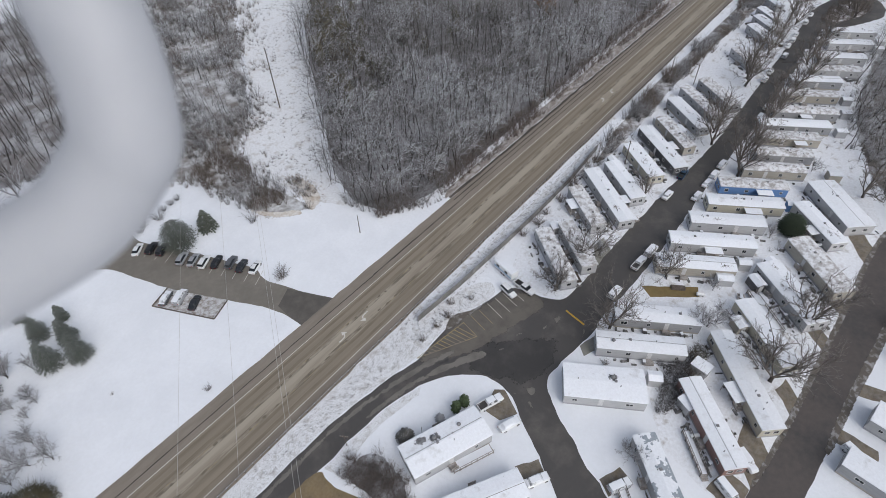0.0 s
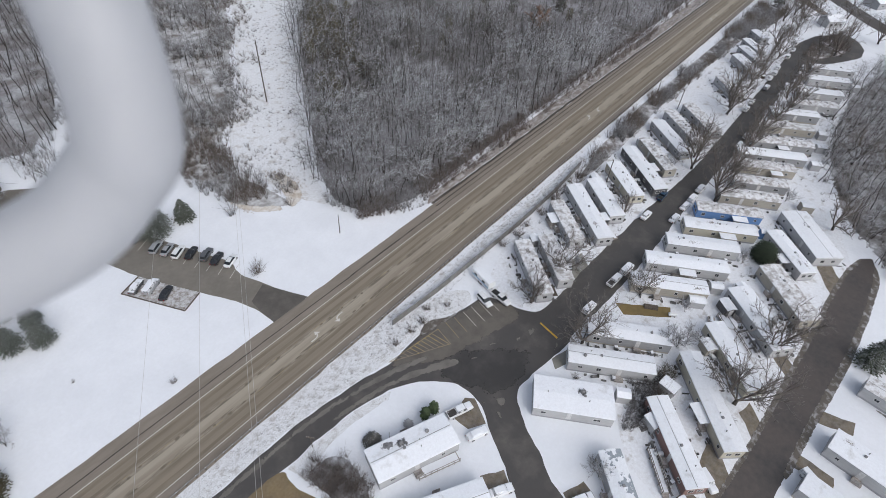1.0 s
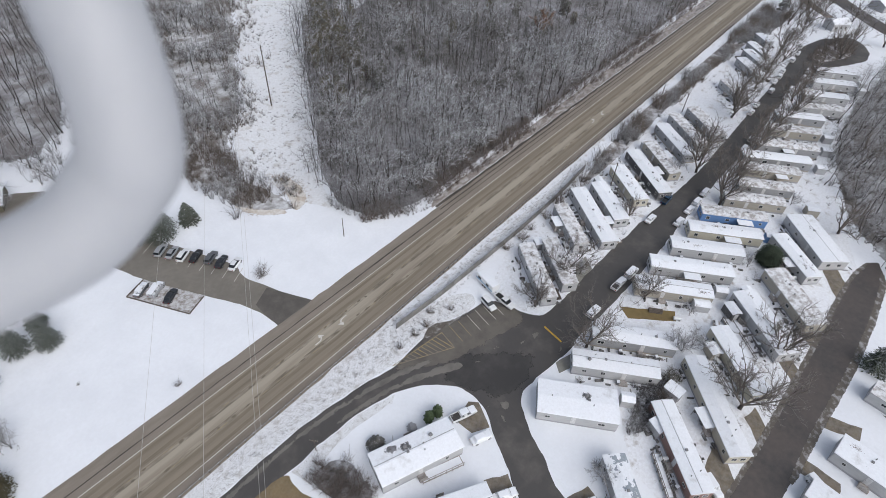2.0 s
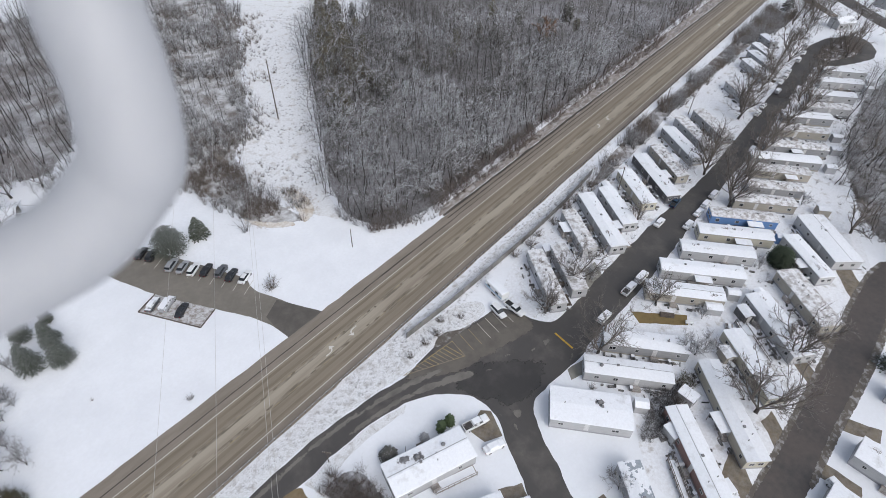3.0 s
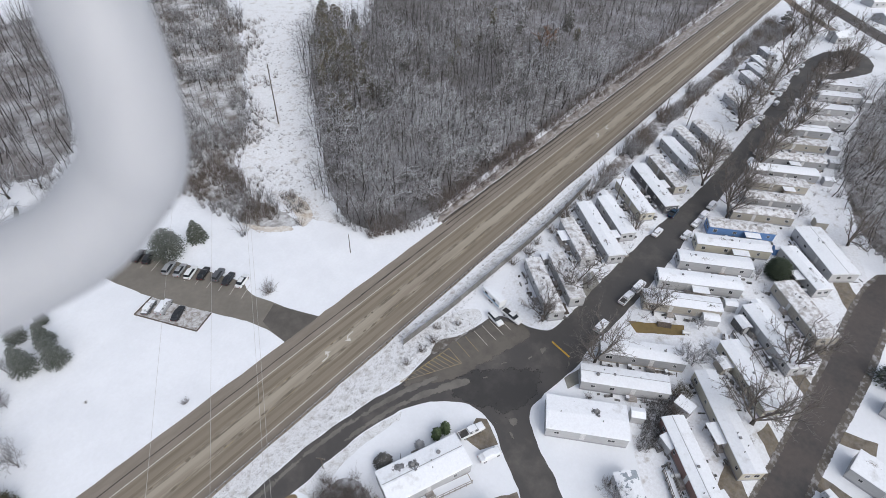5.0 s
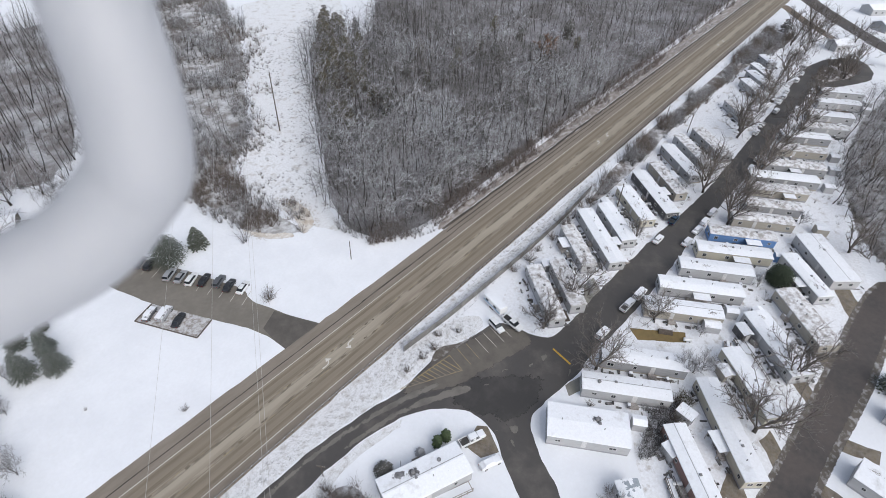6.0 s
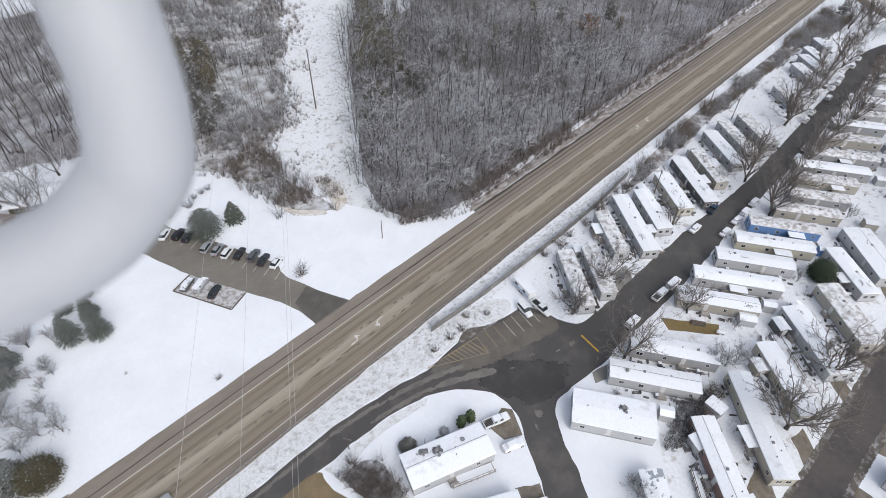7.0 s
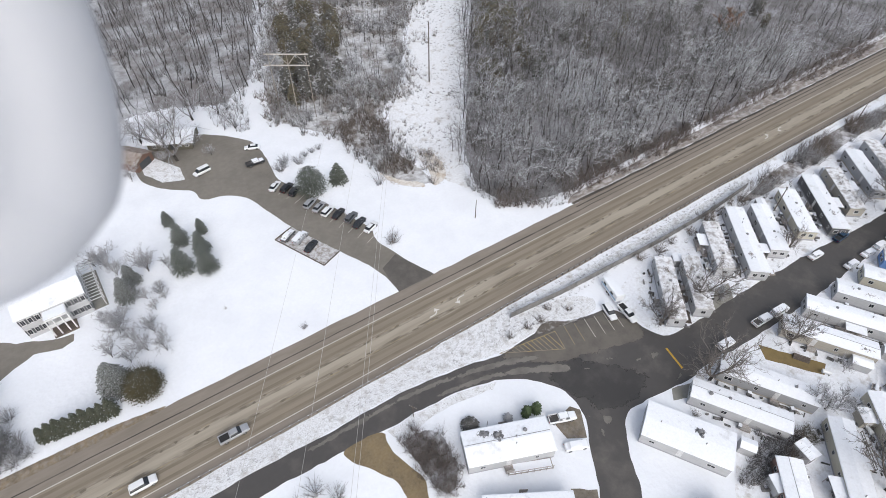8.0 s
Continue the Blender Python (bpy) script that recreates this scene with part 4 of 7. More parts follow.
scattered("thicket", tall_bushes, fill([(55, 72), (56, 58), (60, 47.5), (67, 47), (70, 54), (68, 64), (73, 74), (67, 82), (60, 83)], 1.15, 22, 0.55, 1.0, 0.35, 2.0) + fill([(71.5, 50), (74, 48), (75, 52), (72, 55)], 1.1, 23, 0.4, 0.7) + fill([(72, 43.5), (74, 43), (75, 46), (73, 47)], 1.0, 25, 0.4, 0.7), BRUSH, "dense brown thicket beside the clearing", "thicket", 22)
scattered("clearing_bushes", bushes, fill([(70, 60), (76, 79), (92, 95), (140, 165), (165, 172), (150, 150), (112, 104), (88, 76), (78, 60)], 3.4, 24, 0.4, 1.1, 0.85, 3.0), GREYBRUSH, "scattered grey bushes in the snowy clearing", "brush", 24)
scattered("clearing_fringe", bushes, fill([(66, 60), (74, 80), (90, 96), (128, 152), (148, 182), (157, 178), (137, 148), (99, 92), (83, 76), (75, 60)], 2.2, 26, 0.5, 1.4, 0.55, 4.0), BRUSH, "brown bushes straggling into the clearing", "brush", 26)
scattered("trail_brush", low_bushes, fill([(44, 128), (50, 124), (64, 150), (80, 190), (110, 262), (98, 262), (70, 190), (54, 150)], 2.4, 27, 0.8, 1.6, 0.0, 2.0), GREYBRUSH, "grey brush between the scrub and the open wood", "brush", 27)
scattered("lodge_saplings", far_wild, fill([(22, 108), (25, 101), (31, 94), (36, 99), (38, 112), (30, 116)], 3.0, 28, 0.3, 0.65, 0.0, 1.0) + fill([(-14, 92), (-4, 104), (6, 112), (-6, 112), (-18, 100)], 3.4, 29, 0.4, 0.8, 0.0, 1.0), TWIG, "slender frosted saplings beside the lodge", "saplings", 28)
scattered("lodge_brush", bushes, fill([(24, 104), (27, 98), (33, 95), (36, 101), (38, 112), (30, 116)], 2.0, 30, 0.5, 1.1, 0.3, 1.0), GREYBRUSH, "grey frosted brush beside the lodge", "brush", 30)
scattered("wood_edge_brush", tall_bushes, fill([(75, 30), (76.5, 19), (90, 12.6), (110, 12.2), (165, 12.6), (165, 18.5), (115, 19), (96, 22), (86, 26), (80, 34)], 1.35, 14, 0.35, 0.75, 0.2, 1.0) + fill([(75.5, 27), (77.5, 19), (84, 15.8), (92, 14), (98, 14), (96, 18.5), (88, 22), (81, 29)], 1.3, 35, 0.4, 1.0, 0.2, 1.2), RUST_BRUSH, "rust-brown brush at the edge of the wood", "brush", 14)
scattered("verge_brush", tall_bushes, fill([(96, 12.2), (130, 11.9), (262, 12.6), (262, 19), (160, 18.5), (96, 19)], 1.4, 15, 0.45, 0.95, 0.1, 0.8) + fill([(262, 14.4), (440, 15), (440, 20.5), (262, 20)], 2.6, 36, 0.6, 1.1), RUST_BRUSH, "rust-brown brush along the highway", "brush", 15)
scattered("verge_weeds", bushes, fill([(90, 11.4), (130, 11.2), (330, 11.8), (330, 14.5), (130, 13.6), (92, 14.4)], 1.15, 44, 0.22, 0.55, 0.25, 0.5), GREYBRUSH, "dead snow-dusted weeds beside the highway", "weeds", 44)
scattered("corner_brush", tall_bushes, fill([(74.8, 34), (76, 24), (79.3, 18.4), (90, 14.4), (99, 13.4), (102, 17.5), (93, 20.5), (85, 25.5), (79.5, 35)], 1.25, 45, 0.4, 0.9, 0.1, 0.8), GREYBRUSH, "grey twiggy brush at the corner of the wood", "brush", 45)
scattered("island_brush", tall_bushes, fill([(18.6, -21.8), (23, -20.8), (28, -23.3), (27.6, -29), (27, -33), (22, -37), (19.5, -33), (19.6, -28)], 0.8, 16, 0.3, 0.8, 0.25, 1.0), RUST_BRUSH, "tangled rust-brown brush beside the gravel drive", "brush", 16)
patch("brush_patch", [(18.8, -21.6), (23, -20.6), (28.3, -23.2), (28, -29), (27.2, -33), (22, -37.2), (19.3, -33), (19.4, -28)], 0.04, DIM_FLOOR, "brown earth and snow under the tangled brush", 2.0, 0.5)
sheet("weedy_edge", [(19, -18.6), (29, -18.9), (37.3, -20.3), (43, -22), (41, -22.9), (36, -21.6), (29, -20.9), (23, -21.4), (19.6, -23)], 0.017, GRASSY, "weeds and thin snow along the road edge", 0.5)
SMOKY = snowy("smoky_brush", (0.058, 0.052, 0.049), (0.11, 0.10, 0.096), 0.1, vary=0.3)
scattered("yard_brush", bushes, fill([(74.5, -60.8), (77.5, -59.3), (81.4, -61.5), (84, -64), (82, -66), (79.7, -64.8), (75.6, -64.5), (68.7, -65), (65.8, -64), (66, -62.6), (70.3, -61.0)], 0.62, 17, 0.5, 1.0, 0.2, 0.8), SMOKY, "dense smoky-grey twigs between the homes", "brush", 17)
scattered("olive_yard_brush", bushes, fill([(82, -62.2), (86.4, -62.8), (88, -65), (85, -66.8), (82.5, -65.5)], 0.7, 43, 0.5, 1.0, 0.2, 0.6), OLIVE_BRUSH, "dense olive-brown twigs beside a home", "brush", 43)
belt = fill(BELT, 1.3, 7, 0.6, 1.3, 0.28, 1.8)
grey_belt = [q for q in belt if noise.noise((q[0] * 0.07, q[1] * 0.2, 6.2)) > 0.02]
scattered("hedge_brush", tall_bushes, [q for q in belt if q not in grey_belt] + fill([(284, -45), (308, -46.2), (320, -50.5), (317, -59), (308, -61.8), (298, -58.5)], 1.8, 33, 0.5, 1.0, 0.4), BRUSH, "dense tall brown brush along the road bank", "brush", 7)
scattered("grey_hedge_brush", tall_bushes, grey_belt, GREYBRUSH, "tall grey snow-dusted brush along the road bank", "brush", 39)
scattered("bank_brush", bushes, fill([(78, -11.5), (100, -12), (122, -12), (145, -11), (146, -13.6), (122, -15), (100, -15), (78, -14)], 1.7, 34, 0.25, 0.8, 0.55, 0.6), BRUSH, "thin brown brush along the panel fence", "brush", 34)
scattered("fence_brush", tall_bushes, fill([(118, -14.2), (146, -13), (150, -17.5), (142, -19), (132, -17), (118, -16.4)], 1.4, 31, 0.35, 0.8, 0.3, 0.8), BRUSH, "brown brush behind the homes along the fence", "brush", 31)


def open_ground(q, room):
    """Whether a place keeps that far from every home."""
    return all(abs((v := h.matrix_basis.inverted() @ Vector((q[0], q[1], 0))).x) > l + room or abs(v.y) > w + room for h, (l, w, _) in zip(homes, home_size))


scattered("right_wood", wild, [q for q in fill([p if p[1] > -130 else (p[0], -128) for p in RIGHT_WOOD], 4.4, 8, 0.6, 1.0, 0.0, 2.0) if open_ground(q, 1.5)], PALE_TWIG, "bare brown wood beside the park", "woodland", 8)
scattered("right_wood_brush", tall_bushes, [q for q in fill([p if p[1] > -130 else (p[0], -128) for p in RIGHT_WOOD], 3.2, 9, 0.5, 1.3, 0.2, 2.0) if open_ground(q, 1.0)], GREYBRUSH, "grey-brown brush in the wood", "brush", 9)
scattered("yard_twigs", bushes, [q for q in fill([(80, -20), (92, -16.5), (130, -16.5), (200, -18.5), (296, -22), (300, -38), (205, -40), (139, -37.5), (92, -34.5)], 3.6, 41, 0.3, 0.8, 0.5) + fill([(150, -48), (277, -51), (300, -66), (270, -70), (207, -69), (170, -79), (134, -86), (92, -83), (88, -66), (100, -47)], 3.8, 42, 0.3, 0.8, 0.5) if open_ground(q, 0.5)], GREYBRUSH, "bare twiggy brush standing in the yards", "brush", 41)
scattered("ditch_grass", grass, fill([(-40, -8.4), (146, -8.4), (146, -12), (122, -13), (100, -13), (72, -14), (73, -19), (62, -17), (55, -16), (41, -15), (24, -12.4), (-40, -11)], 0.8, 10, 0.4, 1.3), GREYBRUSH, "dead grass poking through the snow of the ditch", "grass", 10)
scattered("clearing_grass", grass, fill([(72, 42), (70, 52), (69, 62), (78, 79), (95, 95), (150, 170), (190, 175), (150, 140), (125, 108), (95, 66), (80, 46)], 1.8, 11, 0.5, 1.8, 0.4), GREYBRUSH, "dead weeds in the snowy clearing", "grass", 11)
scattered("straw_bank", grass, fill([(55, 52), (58, 45), (61, 41), (67, 37.5), (73, 39), (77, 46), (78, 54), (72, 57), (70, 48), (62, 46.5), (58, 52), (55, 64)], 0.7, 12, 0.5, 1.3, 0.3, 1.8), STRAW, "straw-coloured dead grass on the scrub edge", "grass", 12)


def tree(x, y, meshes, size, turn, label, group=""):
    ob = thing("bare_tree", x, y, turn, label, "tree", group)
    ob.scale = (size, size, size)
    part("trunk", meshes[0], None, ob)
    part("crown", meshes[1], None, ob)
    return ob


def vase(seed, height, trunk_r, limbs, spread, droop=0.0, fork=0.14, levels=4, kids=4, twigs=2, least=0.016):
    """A broad shade tree: a short trunk that forks into rising limbs, which split again and again into thin curving twigs."""
    r = np.random.RandomState(seed)
    stem, boughs, tips = [], [], []

    def limb(base, d, length, rad, level):
        pieces = 3 if level < 2 else 2
        p, knots = base, [base]
        for _ in range(pieces):
            d = d + r.normal(0, 0.20, 3) + np.array([0, 0, 0.10 - droop * (level + 1) * 0.12])
            d = d / np.linalg.norm(d)
            q = p + d * length / pieces
            knots.append(q)
            p = q
        for k in range(pieces):
            ra, rb = rad * (1 - 0.55 * k / pieces), rad * (1 - 0.55 * (k + 1) / pieces)
            (tips if level >= levels - 1 and k == pieces - 1 else boughs).append((knots[k], knots[k + 1], ra, rb))
        if level < levels:
            for j in range(kids if level else kids + 2):
                g = (0.25 + 0.75 * (j + r.uniform(0.1, 0.9)) / (kids if level else kids + 2)) * pieces
                k = min(int(g), pieces - 1)
                at = knots[k] + (knots[k + 1] - knots[k]) * (g - k)
                e = (knots[k + 1] - knots[k]) / np.linalg.norm(knots[k + 1] - knots[k]) + r.normal(0, 0.48, 3) + np.array([0, 0, 0.06])
                limb(at, e / np.linalg.norm(e), length * r.uniform(0.36, 0.62), max(rad * 0.45, least), level + 1)
        else:
            for _ in range(twigs):
                k = r.randint(pieces)
                e = knots[k + 1] - knots[k] + r.normal(0, 0.30, 3) * length
                tips.append((knots[k], knots[k] + e * 0.9, least * 0.9, 0.0))

    top = np.array([r.normal(0, 0.03), r.normal(0, 0.03), fork]) * height
    stem.append((np.zeros(3), top, trunk_r * 1.15, trunk_r * 0.9))
    for k in range(limbs):
        a = (k + r.uniform(-0.3, 0.3)) * 6.283 / limbs
        rise = r.uniform(0.9, 1.7) if k else 3.0
        d = np.array([math.cos(a) * spread, math.sin(a) * spread, rise])
        limb(top * r.uniform(0.7, 1.0), d / np.linalg.norm(d), height * r.uniform(0.55, 0.8), trunk_r * r.uniform(0.42, 0.6), 0)
    return prisms(stem), joined([prisms(boughs), prisms(tips, True)])


def vase_meshes(mat, *a, **k):
    stem, crown = vase(*a, **k)
    return array_mesh("trunk", *stem, BARK), array_mesh("crown", *crown, mat)


near_trees = [vase_meshes(PARK_TWIG, 60 + k, 9.0, 0.30, 6, 1.05, levels=3, kids=5, twigs=2, least=0.022) for k in range(4)]
park_trees = [vase_meshes(PARK_TWIG, 70 + k, 9.0, 0.32, 6 + k % 2, 0.85, levels=3, kids=4, twigs=1, least=0.028) for k in range(5)]
lodge_trees = [vase_meshes(PALE_TWIG, 75 + k, 11.0, 0.32, 5 + k % 2, 1.1, droop=0.5, levels=3, kids=3, twigs=1, least=0.03) for k in range(3)]
small_trees = [vase_meshes(PALE_TWIG, 80 + k, 5.0, 0.11, 7, 0.7, levels=2, kids=5, twigs=4, least=0.025) for k in range(3)]
edge_trees = [vase_meshes(FROSTED if k % 2 else TWIG, 90 + k, 9.0, 0.15, 4, 0.9, droop=1.1, fork=0.4, levels=2, kids=4, twigs=3, least=0.035) for k in range(5)]

PARK_LABEL = "large bare shade tree standing beside the park street"
for k, (x, y, s) in enumerate(((152.9, -51.6, 0.95), (79.6, -46.1, 0.85), (82.2, -31.1, 0.62), (95.5, -31.6, 0.75), (102.2, -50.1, 0.62), (86.9, -78, 1.0), (105.8, -80.4, 1.0), (163.3, -82, 0.9),
                               (209, -37.1, 1.0), (227.7, -54.1, 1.0), (164.7, -40.0, 0.9), (284.5, -34.5, 1.0), (231.6, -34, 0.9), (298.4, -56.7, 0.9), (205.4, -79.9, 0.9), (186, -50.5, 0.95), (160.5, -50.0, 0.95), (172, -50.8, 0.8), (202, -51, 0.9), (216, -52, 0.8), (322, -58, 0.7), (308, -53, 0.7), (300, -50, 0.6), (335, -36, 0.8), (346, -33, 0.9), (326, -28, 0.8), (368, -28, 0.9), (356, -52, 0.8), (262, -36, 0.9),
                               (255, -51.5, 0.8), (340, -30, 0.8), (352, -22, 0.8), (172, -38, 0.75), (181, -37, 0.7), (215, -36, 0.8), (240, -36.5, 0.8), (250, -37, 0.7), (192, -51, 0.7), (240, -51, 0.8), (270, -51.5, 0.8), (276, -38, 0.8), (128, -33.5, 0.5), (318, -36, 0.8), (362, -38, 0.8), (330, -70, 0.9))):
    tree(x, y, near_trees[k % 4] if x < 107 else park_trees[k % 5], s * 1.5, k * 77, PARK_LABEL, "shade trees of the park")
for k, (x, y, s) in enumerate(((332, -44, 0.9), (341, -40, 1.0), (345, -48, 0.9), (336, -53, 0.9), (328, -36, 0.8), (350, -56, 1.0), (318, -40, 0.8), (358, -34, 1.0), (352, -62, 0.9), (310, -38, 0.7))):
    tree(x, y, edge_trees[k % 5], s, k * 59, "white frosted tree round the end of the street", "frosted trees")
for k, (x, y, s) in enumerate(((9.6, 91.0, 1.45), (6.0, 99.5, 1.3), (8.6, 96.4, 1.4), (12.9, 108.8, 1.2), (30.1, 98.6, 0.75), (28.2, 109.6, 1.1), (3, 106, 1.2), (-3, 108, 1.1), (20, 111, 1.2))):
    tree(x, y, lodge_trees[k % 3], s, k * 61, "large bare tree beside the lodge", "trees round the lodge")
for k, (x, y, s) in enumerate(((-18.3, 33.6, 1.0), (-4.3, 47.5, 0.8), (-8.6, 49.2, 1.0), (-26.7, 61.4, 0.9), (-16.9, 55.9, 0.9), (-14.2, 25.6, 1.0), (-11, 23.4, 1.0), (93.1, -63, 0.9), (-17, 37, 0.8), (-10, 36, 0.6), (-42, 30, 0.9),
                               (-8.4, 49.5, 1.2), (-16.8, 56.5, 1.1), (-17.4, 33.9, 1.2), (-7.7, 42.1, 0.5), (-14, 43, 0.7), (-7.5, 38, 0.5), (-16, 29, 0.9), (-15, 52, 0.9), (-19, 58, 0.9), (-20, 38, 0.8), (-12, 29.5, 0.8), (-18, 24.5, 0.9), (-21, 28, 0.9), (-44, 27, 0.9), (-46, 21, 1.0), (-11, 40.5, 0.7), (-22, 64, 1.0), (-30, 62, 1.0), (91, -61.5, 1.1), (95.5, -64.5, 1.0), (54.5, -63.2, 0.9), (84.5, -29.5, 0.8), (99, -33.8, 0.9), (113, -33.2, 0.6), (157, -34, 0.9), (163, -35.2, 0.9), (104.5, -60.6, 0.7), (186, -36, 0.9), (131, -66, 0.7), (168, -68, 0.9), (6, 92, 0.8), (19, 88, 0.6), (-4, 88, 0.9))):
    tree(x, y, small_trees[k % 3], s, k * 53, "small bare ornamental tree on the snowy lawn", "small trees")
rim = [(79, 30), (86, 24), (92, 21.5), (99, 19), (107, 17.5), (116, 17), (127, 17), (138, 17), (150, 17), (163, 17), (177, 16.2), (192, 16.6), (208, 17), (226, 17.2), (245, 17.5),
       (78.5, 36), (83, 45), (89, 53), (95, 62), (101, 70), (108, 79), (116, 90), (124, 101), (132, 112)]
rim += [(84 + 9.5 * k + 3 * math.sin(k * 1.9), 21 + 2.5 * math.cos(k * 2.3)) for k in range(22)] + [(92 + 13 * k, 30 + 5 * math.cos(k * 1.7)) for k in range(14)]
for k, (x, y) in enumerate(rim):
    tree(x, y, edge_trees[k % 5], 0.8 + 0.08 * (k % 5), k * 47, "slender frosted tree at the edge of the wood", "trees at the wood's edge")


oak = thing("oak", 224.0, 56.0, 40, "oak that keeps its rust-brown dead leaves in the bare wood", "tree")
stem, crown = vase(97, 9.0, 0.2, 6, 0.8, levels=2, kids=5, twigs=10, least=0.09)
part("trunk", array_mesh("trunk", *stem, BARK), None, oak)
part("crown", array_mesh("crown", *crown, snowy("dead_oak_leaves", (0.16, 0.085, 0.05), (0.24, 0.14, 0.09), 0.05)), None, oak, "rust-brown dead leaves")


def blades(seed, height, radius, whorls, arms, profile, leaf=0.42, droop=0.25, base=0.04):
    """The crown of an evergreen: small folded sprays in whorls, as arrays."""
    r = np.random.RandomState(seed)
    pts, tris = [], []
    for w in range(whorls):
        f = (w + r.rand() * 0.6) / whorls
        rad = radius * profile(f) * r.uniform(0.82, 1.12)
        z = height * (base + (1 - base) * f)
        for k in range(max(3, int(arms * (0.35 + profile(f))))):
            a = r.uniform(0, 6.283)
            out = np.array([math.cos(a), math.sin(a), 0.0])
            side = np.array([-out[1], out[0], 0.0])
            reach = rad * r.uniform(0.7, 1.12)
            for g in (0.35, 0.62, 0.85, 1.0):
                c = out * reach * g + np.array([0, 0, z + 0.12 - droop * reach * g * g + r.normal(0, 0.06)])
                s = leaf * r.uniform(0.7, 1.3) * (0.6 + 0.5 * reach / radius)
                tilt = r.normal(0, 0.35)
                i = len(pts)
                pts += [c - out * s, c + side * s * 0.55 + np.array([0, 0, -0.12 * s + tilt * s * 0.4]), c + out * s * 0.9 + np.array([0, 0, -0.25 * s]), c - side * s * 0.55 + np.array([0, 0, -0.12 * s - tilt * s * 0.4]),
                        c + np.array([0, 0, 0.16 * s])]
                tris += [(i, i + 1, i + 4), (i + 1, i + 2, i + 4), (i + 2, i + 3, i + 4), (i + 3, i, i + 4)]
    return np.array(pts), np.array(tris)


def cone(f):
    return (1 - f) ** 0.6 * min(1, 0.65 + f * 2.5) + 0.05


def egg(f):
    return math.sqrt(max(0.0, 1 - (2 * f - 0.85) ** 2 / 1.4)) if f < 0.97 else 0.2


def evergreen(name, x, y, height, radius, mat, label, category="conifer", profile=cone, seed=0, whorls=None, arms=11, leaf=0.34, droop=0.35, group=""):
    ob = thing(name, x, y, seed * 31, label, category, group)
    part("trunk", array_mesh("trunk", *prisms([((0, 0, 0), (0, 0, height * 0.9), 0.05 + radius * 0.05, 0.03)]), BARK), None, ob)
    part("crown", array_mesh("crown", *blades(seed, height, radius, whorls or int(height * 3.4), int(arms * 1.25), profile, leaf, droop), mat), None, ob)
    return ob


SPRUCE = "snow-dusted green spruce on the lawn"
for k, (x, y, h, r) in enumerate(((-1.3, 44.6, 8.0, 3.0), (3.8, 41.6, 8.2, 2.9), (-0.1, 63.5, 4.6, 1.7), (0.8, 54.6, 7.0, 2.5), (6.4, 55.5, 5.0, 1.6), (4.4, 48.5, 7.0, 2.4))):
    evergreen("spruce", x, y, h, r, NEEDLE, SPRUCE, seed=100 + k, arms=34, leaf=0.17, droop=0.2, group="spruces on the lawn")
evergreen("pine", 37.2, 55.5, 8.5, 4.3, SNOWY_NEEDLE, "broad snow-dusted pine behind the parked cars", profile=egg, seed=110, arms=46, leaf=0.17)
evergreen("pine", 45.5, 55.3, 6.5, 2.7, SNOWY_NEEDLE, "smaller snow-dusted pine beside the car park", profile=cone, seed=111, arms=12)
evergreen("spruce", -14.6, 43.2, 7.0, 2.6, LADEN, "snow-laden spruce by the white house", arms=34, leaf=0.2, droop=0.4, seed=112)
evergreen("spruce", -12.6, 47.6, 6.0, 2.2, LADEN, "snow-laden spruce by the white house", arms=34, leaf=0.2, droop=0.4, seed=113)
evergreen("pine", -21.3, 19.6, 8.5, 3.8, LADEN, "snow-laden pine near the highway", profile=cone, seed=114, arms=52, leaf=0.24, droop=0.4)
evergreen("spruce", -43.5, 19.0, 8.0, 3.2, LADEN, "snow-laden spruce behind the hedge", arms=34, leaf=0.22, droop=0.4, seed=117)
evergreen("spruce", -45.0, 13.8, 7.0, 2.8, SNOWY_NEEDLE, "dark spruce at the end of the hedge", arms=34, leaf=0.2, droop=0.4, seed=118)
yew = evergreen("yew", -17.0, 16.4, 5.2, 3.5, YEW, "large bronze-green yew near the highway", "evergreen", egg, seed=115, arms=60, leaf=0.16, whorls=26)
part("outer_foliage", array_mesh("outer_foliage", *joined([tuft(116, 4.6, 420, 2.7, 0.035, 7), tuft(117, 3.4, 240, 3.3, 0.035, 7)]), YEW), None, yew, "bronze outer twigs")
for k in range(9):
    evergreen("arborvitae", -35.0 + 1.45 * k, 15.6 - 0.16 * k, 4.4 + 0.35 * (k % 3), 1.35, HEDGE, "green arborvitae of a dense hedge, bronze in front", "hedge", cone, seed=120 + k, arms=30, leaf=0.175, group="hedge by the highway")
evergreen("juniper", 136.4, -69.6, 5.6, 3.1, BROAD, "round dark green evergreen between the homes", "evergreen", egg, seed=130, arms=52, leaf=0.19, whorls=32, droop=0.1)
evergreen("spruce", 117.5, -98.5, 9.0, 3.6, NEEDLE, "tall dark spruce beside the second street", seed=131, arms=14)
evergreen("arborvitae", 42.9, -31.0, 3.4, 0.95, CLIPPED, "dark clipped arborvitae beside the home", "evergreen", egg, seed=132, leaf=0.25, arms=14)
evergreen("arborvitae", 45.0, -31.4, 3.4, 0.95, CLIPPED, "dark clipped arborvitae beside the home", "evergreen", egg, seed=133, leaf=0.25, arms=14)
evergreen("round_bush", 32.5, -26.7, 2.2, 1.7, DARK_CEDAR, "round grey-green bush at the corner of the home", "bush", egg, seed=134, leaf=0.15, arms=34, whorls=14)
evergreen("round_bush", 39.5, -29.6, 1.5, 1.0, GREYBRUSH, "round snow-dusted bush beside the home", "bush", egg, seed=135, leaf=0.2, arms=14, whorls=8)
